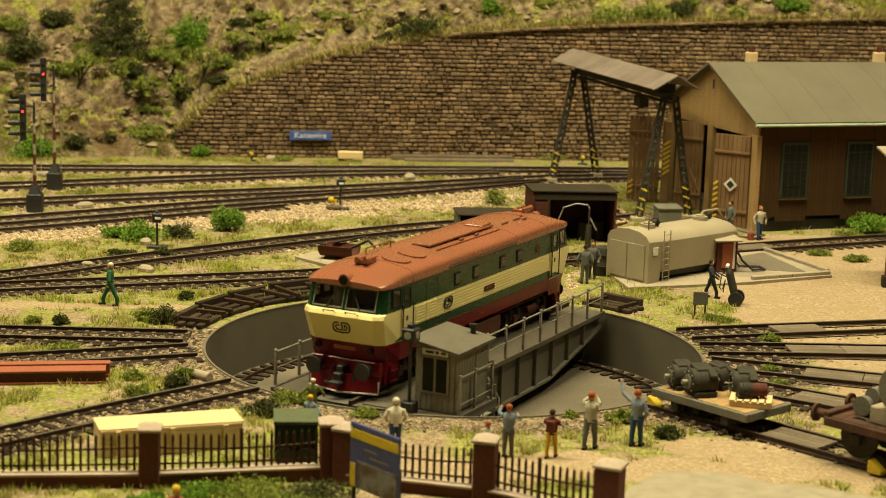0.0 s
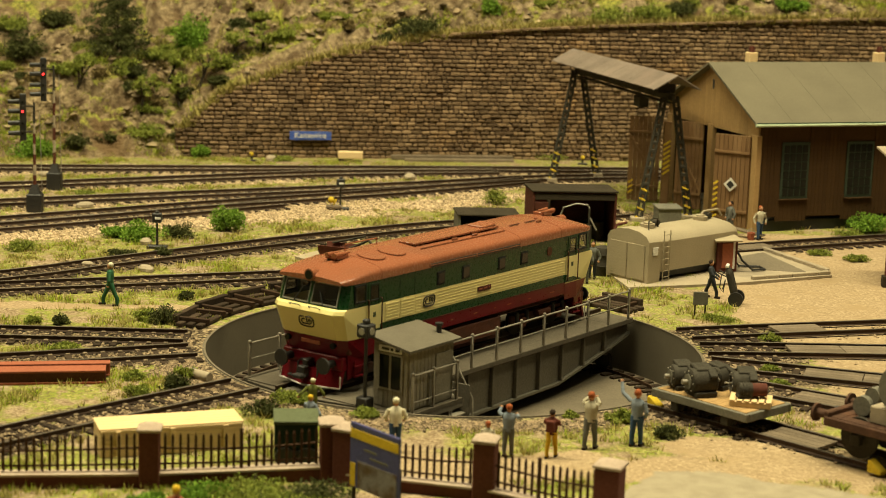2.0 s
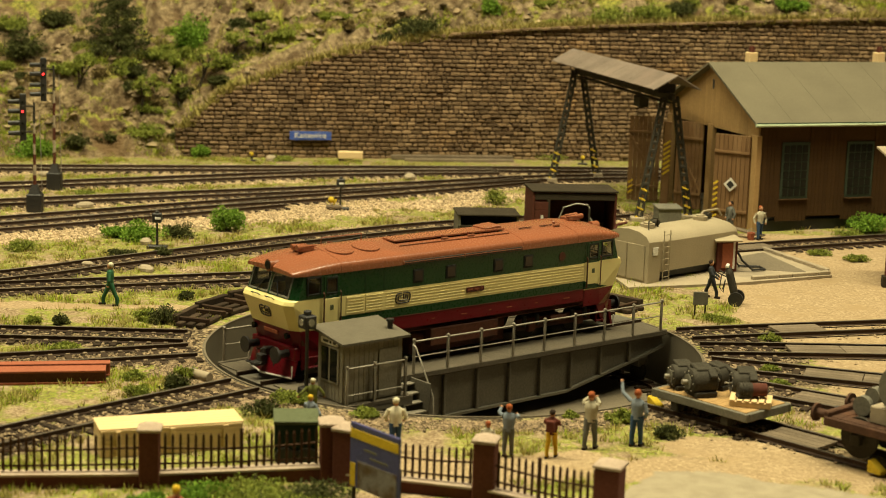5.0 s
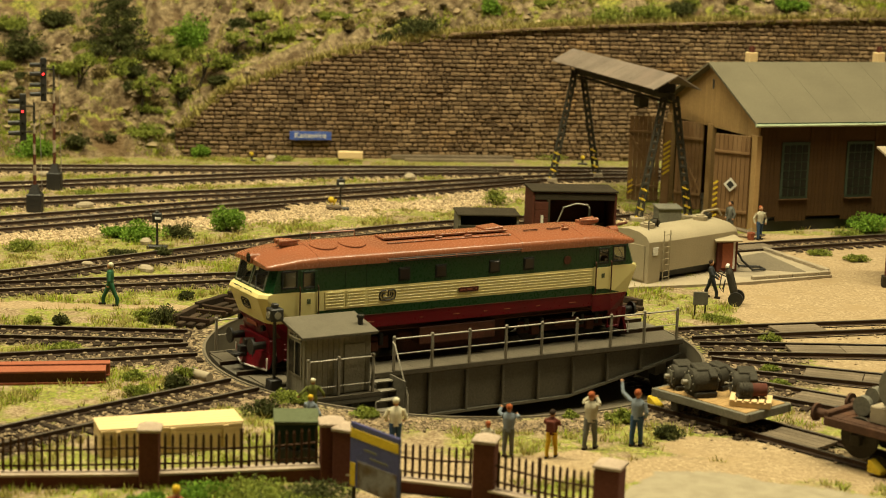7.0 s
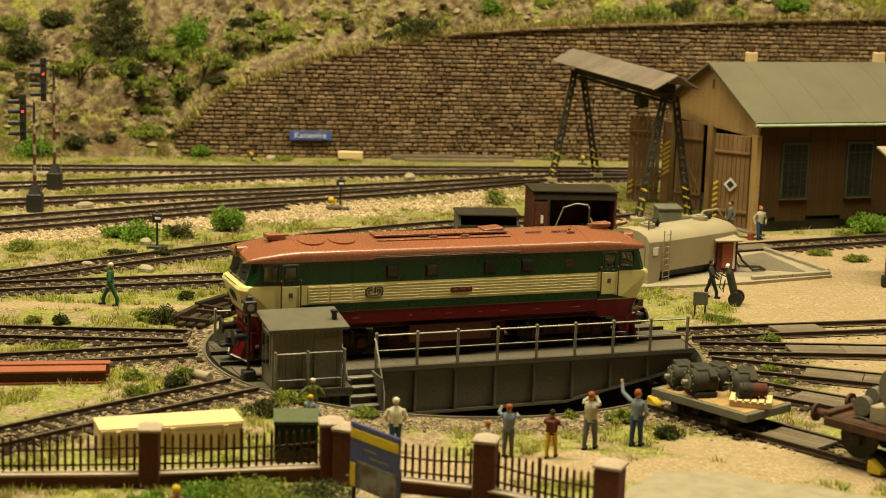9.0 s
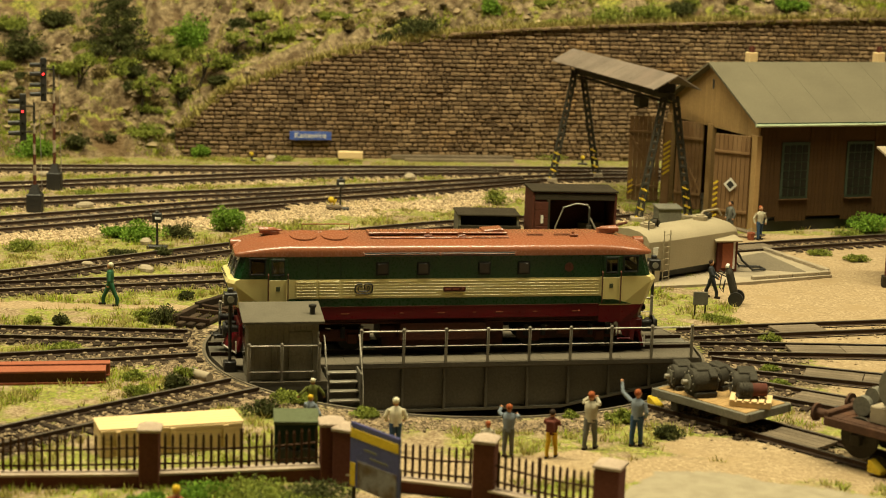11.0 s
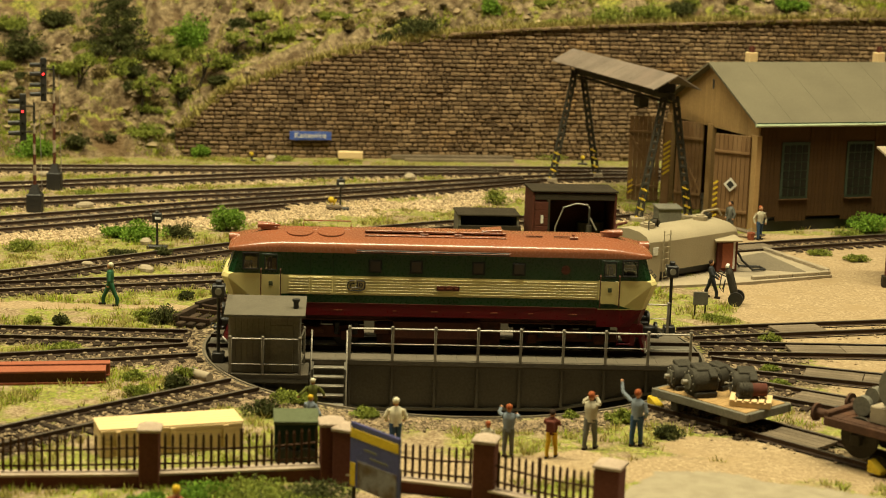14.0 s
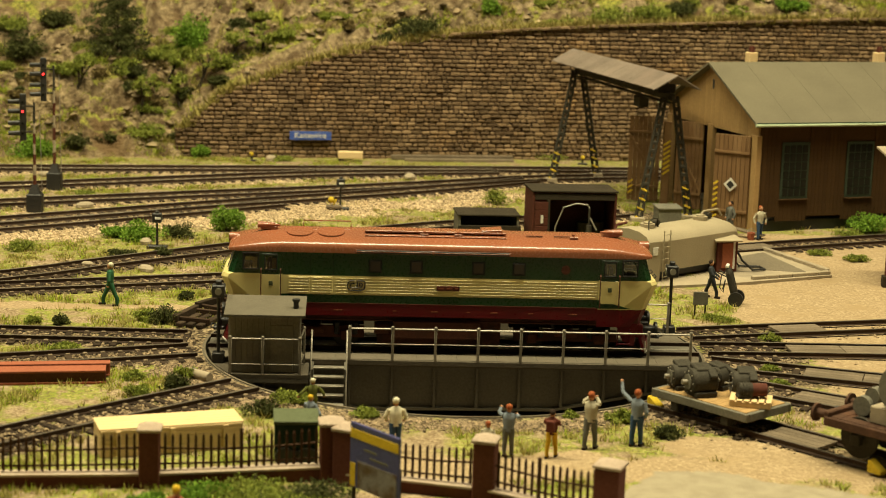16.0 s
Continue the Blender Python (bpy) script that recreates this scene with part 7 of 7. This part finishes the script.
BUSHES = [
    ((-10.74, 21.62), 0.85, 1.35, 0), ((-14.49, 18.76), 1.15, 0.95, 0), ((-15.62, 19.28), 0.7, 0.6, 0), ((-12.73, 19.64), 0.75, 0.8, 1), ((2.15, 32.03), 0.75, 1.0, 2), ((-18.94, 15.25), 0.7, 0.6, 2),
    ((-10.77, 2.49), 0.55, 0.7, 1), ((-11.41, 2.77), 0.45, 0.5, 2), ((-14.44, 1.70), 0.35, 0.45, 1), ((-15.43, 1.75), 0.4, 0.3, 2), ((-8.88, -6.68), 0.6, 0.6, 1), ((-8.83, -5.12), 0.4, 0.5, 2),
    ((-10.52, -5.62), 0.35, 0.35, 2), ((-10.08, -7.64), 0.45, 0.4, 2), ((-13.49, -2.03), 0.7, 0.28, 2), ((-5.88, -9.29), 0.55, 0.55, 1), ((-5.33, -7.75), 0.6, 0.4, 2), ((-4.80, -7.68), 0.5, 0.35, 2),
    ((-2.76, -9.12), 0.45, 0.35, 2), ((5.16, -8.85), 0.45, 0.5, 2), ((6.43, -10.34), 0.45, 0.5, 1), ((3.64, -8.52), 0.25, 0.25, 2), ((20.97, 26.98), 1.1, 1.1, 0), ((19.51, 25.46), 0.7, 0.4, 2),
    ((17.10, 20.36), 0.5, 0.35, 2), ((18.57, 19.24), 0.6, 0.3, 2), ((9.70, 51.59), 0.9, 1.1, 0), ((5.92, 50.21), 1.5, 0.6, 2), ((10.27, 5.83), 0.7, 0.25, 2), ((-15.34, 45.82), 0.6, 0.9, 0),
    ((-10.37, 45.72), 0.8, 0.35, 2), ((-10.53, 6.64), 0.35, 0.35, 1), ((-14.61, 15.06), 0.6, 0.35, 1), ((-12.91, 15.34), 0.5, 0.4, 1), ((11.84, 2.79), 0.4, 0.25, 2), ((11.04, -1.89), 0.4, 0.25, 2), ((10.96, -4.00), 0.4, 0.28, 2),
    ((-5.48, -16.86), 1.3, 0.45, 2), ((-6.65, -17.12), 0.9, 0.4, 0), ((-3.65, -17.15), 1.1, 0.5, 1), ((-7.99, -18.03), 0.5, 0.35, 0), ((-4.67, -18.16), 1.2, 0.5, 2), ((-19.38, 30.92), 0.6, 0.3, 2), ((-2.94, 18.64), 0.5, 0.35, 2),
]
KINDS = [(LEAF1, "bright green leafy bush"), (LEAF2, "dark green scrubby bush"), (LEAF3, "olive green low tuft of scrub")]
for i, (p, r, h, k) in enumerate(BUSHES):
    bush(p[0], p[1], 0, r, h, KINDS[k][0], KINDS[k][1] + " on the ground", int(900 + 1400 * r * h) if k != 2 else int(900 + 900 * r), 0.075 if k else 0.10, i)
for i, (x, y, z, r, h, k) in enumerate([(-16.8, 52.2, 5.9, 1.25, 2.6, 0), (-27.3, 51.7, 5.2, 1.5, 2.0, 1), (-2.2, 49.4, 7.5, 1.7, 1.7, 1), (-4.4, 49.4, 7.0, 0.8, 0.8, 1), (1.9, 51.3, 8.9, 0.7, 1.3, 0), (9.6, 51.6, 8.5, 1.6, 1.3, 2),
                                         (12.1, 52.1, 8.9, 1.3, 1.2, 2), (13.9, 52.6, 9.3, 1.0, 0.9, 1), (-25.0, 44.0, 0.0, 1.4, 1.6, 0), (-25.8, 54.0, 7.2, 1.3, 1.2, 1), (-19.0, 52.6, 5.4, 1.2, 1.0, 2), (-22.8, 45.2, 0.6, 0.9, 1.0, 1),
                                         (-24.5, 50.2, 4.5, 1.0, 1.0, 2), (-14.0, 52.6, 7.5, 1.0, 0.8, 1), (6.5, 51.3, 8.3, 1.3, 0.7, 2), (17.6, 53.1, 9.1, 1.2, 0.7, 2), (21.2, 53.9, 9.7, 1.0, 0.9, 0), (-10.9, 50.8, 7.2, 0.8, 0.5, 2), (-28.5, 47.5, 2.4, 1.3, 1.0, 1), (-26.5, 46.6, 1.6, 1.2, 0.8, 2), (-21.0, 46.2, 0.9, 1.0, 0.7, 1), (-18.6, 46.9, 1.3, 1.2, 0.8, 2), (-20.4, 51.0, 4.4, 1.3, 0.9, 1), (-23.6, 52.6, 5.6, 1.2, 1.0, 2), (-28.6, 53.8, 6.9, 1.4, 1.2, 2), (-17.9, 54.0, 6.9, 1.2, 0.8, 2), (-12.6, 53.6, 8.1, 1.0, 0.6, 2), (-8.0, 51.9, 8.4, 1.1, 0.5, 2)]):
    bush(x, y, z - 0.15, r, h, KINDS[k][0], KINDS[k][1] + " on the hillside", int(1200 + 500 * r * h), 0.13, 100 + i)


BROWNLEAF = leaf_mat("foliage_withered", (0.22, 0.165, 0.065), (0.085, 0.06, 0.025))
hill_rng = random.Random(41)
for i in range(46):
    u, v = hill_rng.uniform(-12.5, 6), hill_rng.uniform(0.8, 7.5)
    x, y, z = hill_point(u, v)
    r = hill_rng.uniform(0.35, 0.95)
    leafm, txt = ((LEAF2, "dark green scrubby bush"), (BROWNLEAF, "withered brown scrub"), (LEAF3, "olive green low tuft of scrub"), (BROWNLEAF, "withered brown scrub"))[i % 4]
    bush(x, y, z - 0.12, r, r * hill_rng.uniform(0.6, 1.3), leafm, txt + " on the hillside", int(700 + 500 * r), 0.12, 300 + i)
for i in range(14):
    u, v = hill_rng.uniform(8, 40), hill_rng.uniform(0.6, 3.0)
    x, y, z = hill_point(u, v)
    r = hill_rng.uniform(0.4, 0.9)
    bush(x, y, z - 0.12, r, r * 0.8, (LEAF3, BROWNLEAF)[i % 2], ("olive green low tuft of scrub", "withered brown scrub")[i % 2] + " above the wall", 800, 0.12, 400 + i)


def conifer(x, y, z, h, r, seed):
    rng = np.random.default_rng(seed)
    t = thing("conifer_tree", "dark green dense conifer on the hillside", "tree", at(x, y, z))
    part("trunk", Shape().rod((0, 0, -0.2), (0, 0, h * 0.95), 0.14, 0.03, 8), DARKWOOD, t)
    vs = []
    for k in range(44):
        f = k / 44
        a = k * 2.4
        rr = r * (1 - f) ** 0.36 * (0.75 + 0.4 * rng.random())
        vs.append(leaves(rng, (math.cos(a) * rr * 0.6, math.sin(a) * rr * 0.6, h * (0.08 + 0.9 * f)), (rr * 0.6 + 0.15, rr * 0.6 + 0.15, 0.42), 260, 0.11))
    v = np.concatenate(vs)
    part("crown", raw_mesh([tuple(p) for p in v], quads(v), "crown", LEAF2), None, t)


conifer(-21.5, 52.2, 5.2, 4.0, 2.1, 7)


def dead_tree(x, y, z, h, lean, seed):
    rng = np.random.default_rng(seed)
    t = thing("bare_tree", "crooked mossy dead tree on the slope", "tree", at(x, y, z - 0.1))
    s = Shape()
    tips = []

    def grow(p, d, l, r, depth):
        q = p + d * l
        s.rod(p, q, r, r * 0.65, 6)
        tips.append(q)
        if depth:
            for k in range(3):
                nd = (d + Vector(rng.normal(size=3)) * 0.55).normalized()
                grow(p.lerp(q, 0.55 + 0.45 * k / 2), nd, l * 0.62, r * 0.55, depth - 1)
    grow(Vector((0, 0, 0)), Vector((lean, 0, 1)).normalized(), h * 0.45, 0.12, 3)
    part("trunk", s, DARKWOOD, t)
    v = np.concatenate([leaves(rng, tuple(q), (0.28, 0.28, 0.2), 22, 0.13) for q in tips])
    part("moss", raw_mesh([tuple(p) for p in v], quads(v), "moss", LEAF3), None, t)


for i, (x, y, z, h, l) in enumerate([(-19.3, 47.9, 2.4, 3.0, 0.1), (-15.9, 49.0, 4.0, 3.2, 0.35), (-23.5, 48.4, 3.4, 3.0, 0.45), (-17.0, 48.8, 2.6, 2.4, -0.3), (-14.2, 50.6, 5.6, 2.4, 0.5), (-12.2, 50.4, 6.3, 1.8, 0.2), (-20.6, 49.8, 3.6, 2.4, -0.2), (-18.0, 50.4, 4.2, 2.0, 0.4)]):
    dead_tree(x, y, z, h, l, 50 + i)


# ---- loose cover: ballast stones, grass, hillside rocks and scrub ----
def scatter(pts, tmpl_v, tmpl_f, scales, rng, name, mats, squash=1.0, upright=False):
    n, m = len(pts), len(tmpl_v)
    a = rng.random(n) * 2 * np.pi
    ca, sa = np.cos(a), np.sin(a)
    t = np.array(tmpl_v, float)
    v = np.repeat(t[None], n, 0)
    if not upright:
        v = v * (0.65 + 0.7 * rng.random((n, m, 1)))
    x = v[..., 0] * ca[:, None] - v[..., 1] * sa[:, None]
    y = v[..., 0] * sa[:, None] + v[..., 1] * ca[:, None]
    v = np.stack([x, y, v[..., 2] * squash], -1) * scales[:, None, None] + np.array(pts)[:, None, :]
    f = (np.array(tmpl_f)[None] + (np.arange(n) * m)[:, None, None]).reshape(-1, len(tmpl_f[0]))
    me = bpy.data.meshes.new(name)
    me.from_pydata((v.reshape(-1, 3) * S), [], f.tolist())
    me.materials.append(mats)
    me.update()
    return me


OCT_V = [(1, 0, 0), (0, 1, 0), (-1, 0, 0), (0, -1, 0), (0, 0, 0.8), (0, 0, -0.8), (0.6, 0.6, 0.4), (-0.5, -0.6, 0.5)]
OCT_F = [(0, 6, 4), (6, 1, 4), (1, 2, 4), (2, 7, 4), (7, 3, 4), (3, 0, 4), (0, 1, 6), (1, 0, 5), (2, 1, 5), (3, 2, 5), (0, 3, 5), (2, 3, 7)]
rng = np.random.default_rng(5)
stones, fresh, dry = [], [], []
while len(stones) < 42000:
    if rng.random() < 0.75:
        i = rng.integers(0, len(TRACK_POINTS))
        x, y = TRACK_POINTS[i] + rng.normal(size=2) * 1.0
    else:
        a, r = rng.uniform(math.pi, 2 * math.pi), 9.3 + abs(rng.normal()) * 1.3
        x, y = r * math.cos(a), r * math.sin(a)
    if math.hypot(x, y) < 9.25 or not (-29 < x < 24 and -17 < y < 45):
        continue
    b, s = ground_kind(x, y)
    if rng.random() < b * 1.1 - 0.05:
        stones.append((x, y, ground_height(x, y) + 0.02))
while len(stones) < 58000:
    x, y = TRACK_POINTS[rng.integers(0, len(TRACK_POINTS))] + rng.normal(size=2) * 0.42
    if math.hypot(x, y) < 9.1 or not (-29 < x < 24 and -17 < y < 45) or (x > 11.5 and y < 8):
        continue
    stones.append((x, y, 0.045))
tagged(new("ballast", scatter(stones, OCT_V, OCT_F, 0.03 + 0.045 * rng.random(len(stones)) ** 2, rng, "ballast", STONE, 0.8)), "loose brown ballast stones between the tracks", "ballast", kind="stuff")
chips = []
while len(chips) < 26000:
    x, y = rng.uniform(-30, 9), rng.uniform(11, 46)
    if rng.random() < pale_at(x, y) - 0.15:
        chips.append((x, y, ground_height(x, y) + 0.02))
tagged(new("pale_ballast", scatter(chips, OCT_V, OCT_F, 0.04 + 0.05 * rng.random(len(chips)) ** 2, rng, "pale_ballast", PALESTONE, 0.8)), "loose pale ballast chips by the station tracks", "ballast", kind="stuff")
for _ in range(120000):
    x, y = rng.uniform(-29, 24), rng.uniform(-21, 46)
    if math.hypot(x, y) < 9.4 or (x > 9 and -6 < y < 5) or road_at(x, y) > 0.3:
        continue
    n = noise.noise((x * 0.45, y * 0.45, 11)) + 0.6 * noise.noise((x * 1.6, y * 1.6, 12))
    if n < -0.05 + 0.3 * rng.random():
        continue
    b, s = ground_kind(x, y)
    if b + s + pale_at(x, y) > 0.35 + 0.3 * rng.random():
        continue
    (fresh if n + 0.5 * rng.normal() > 0.55 else dry).append((x, y, ground_height(x, y)))
TUFT_V, TUFT_F = [], []
for k in range(6):
    a = k * 2.4
    c, s_ = math.cos(a), math.sin(a)
    o = 0.35 * (k % 3)
    TUFT_V += [(c * o - s_ * 0.12, s_ * o + c * 0.12, -0.1), (c * o + s_ * 0.12, s_ * o - c * 0.12, -0.1), (c * (o + 0.55), s_ * (o + 0.55), 0.75 + 0.1 * k)]
    TUFT_F.append((3 * k, 3 * k + 1, 3 * k + 2))
for nm, pts, m in (("grass", fresh, GRASS1), ("dry_grass", dry, GRASS2)):
    tagged(new(nm, scatter(pts, TUFT_V, TUFT_F, 0.09 + 0.12 * rng.random(len(pts)), rng, nm, m)), "short scattered model grass tufts on the ground", "grass", kind="stuff")
rocks, scrub, straw = [], [], []
for _ in range(9000):
    u, v = rng.uniform(-24, 50), rng.uniform(0.3, 9)
    if noise.noise((u * 0.3, v * 0.4, 21)) > -0.05:
        rocks.append(hill_point(u, v))
for _ in range(26000):
    u, v = rng.uniform(-24, 50), 9.5 * rng.random()
    n = noise.noise((u * 0.35, v * 0.45, 31)) + 0.5 * noise.noise((u * 1.3, v * 1.3, 32))
    if n > 0.05:
        (scrub if n + 0.25 * rng.normal() > 0.45 else straw).append(hill_point(u, v))
tagged(new("hillside_rocks", scatter(rocks, OCT_V, OCT_F, 0.05 + 0.32 * rng.random(len(rocks)) ** 6, rng, "hillside_rocks", ROCK, 0.75)), "broken brown rocks on the slope", "rocks", kind="stuff")
tagged(new("hillside_scrub", scatter(scrub, TUFT_V, TUFT_F, 0.13 + 0.2 * rng.random(len(scrub)), rng, "hillside_scrub", GRASS1)), "green moss tufts on the slope", "scrub", kind="stuff")
fringe = []
for _ in range(2600):
    u = rng.uniform(0.3, 45)
    x, y = wall_xy(u, rng.uniform(-0.1, 0.9))
    if noise.noise((u * 0.5, 3.0, 8.0)) + 0.3 * rng.normal() > -0.15:
        fringe.append((x, y, wall_top(u) - rng.uniform(0.0, 0.25)))
tagged(new("wall_top_scrub", scatter(fringe, TUFT_V, TUFT_F, 0.2 + 0.3 * rng.random(len(fringe)), rng, "wall_top_scrub", GRASS2)), "dry scrub along the top of the wall", "scrub", kind="stuff")
tagged(new("hillside_straw", scatter(straw, TUFT_V, TUFT_F, 0.11 + 0.18 * rng.random(len(straw)), rng, "hillside_straw", GRASS2)), "dry grass tufts on the slope", "grass", kind="stuff")


# ---- the bench that carries the layout, and the hall round it ----
bench = thing("layout_bench", "plain wooden bench carrying the model landscape", "bench", kind="structure")
part("bench_top", Shape().box((4, 11, -3.4), (80, 90, 1.6)), TIMBER, bench)
part("bench_backing", Shape().box((4, 66, 2.0), (92, 20, 9.0)), TIMBER, bench)
for x in (-32, 40):
    for y in (-30, 52):
        part("bench_leg", Shape().box((x, y, -46), (4, 4, 84)), TIMBER, bench)

HALLWALL = mat("hall_plaster", (0.19, 0.17, 0.14), (0.16, 0.145, 0.118), 80, 0.9, fine=8)
HALLFLOOR = mat("hall_floor", (0.22, 0.17, 0.12), (0.18, 0.14, 0.1), 80, 0.6, fine=8)


def hall_plane(name, c, s, m, label):
    me = mesh_of(Shape().box(tuple(v * 87 for v in c), tuple(v * 87 for v in s)), name, m)
    tagged(new(name, me), label, name.split("_")[0], kind="structure")


hall_plane("floor", (0.05, 0, -1.05), (4.4, 3.8, 0.1), HALLFLOOR, "brown hall floor")
hall_plane("ceiling", (0.05, 0, 1.85), (4.4, 3.8, 0.1), HALLWALL, "pale hall ceiling")
hall_plane("wall_north", (0.05, 1.85, 0.4), (4.4, 0.1, 2.8), HALLWALL, "plain pale hall wall")
hall_plane("wall_south", (0.05, -1.85, 0.4), (4.4, 0.1, 2.8), HALLWALL, "plain pale hall wall")
hall_plane("wall_west", (-2.1, 0, 0.4), (0.1, 3.6, 2.8), HALLWALL, "plain pale hall wall")
hall_plane("wall_east", (2.2, 0, 0.4), (0.1, 3.6, 2.8), HALLWALL, "plain pale hall wall")




# ---- movement ----
def motions():
    turn = [(0, 63.3), (0.5, 60.9), (1, 58.45), (1.5, 56.05), (2, 53.65), (2.5, 51.3), (3, 48.95), (3.5, 46.58), (4, 44.2), (4.5, 41.8), (5, 39.4), (5.5, 37.0), (6, 34.65), (6.5, 32.3),
            (7, 29.95), (7.5, 27.6), (8, 25.3), (8.5, 22.95), (9, 20.65), (9.5, 18.35), (10, 16.05), (10.5, 13.75), (11, 11.5), (11.5, 9.2), (12, 6.95), (12.5, 4.75), (12.8, 3.75), (13.1, 3.2), (13.5, 3.0), (14, 2.95), (16, 2.95)]
    for moving in (bridge, loco):
        walk(moving, [(t, pose(0, 0, 0, 0, 0, a)) for t, a in turn])


motions()
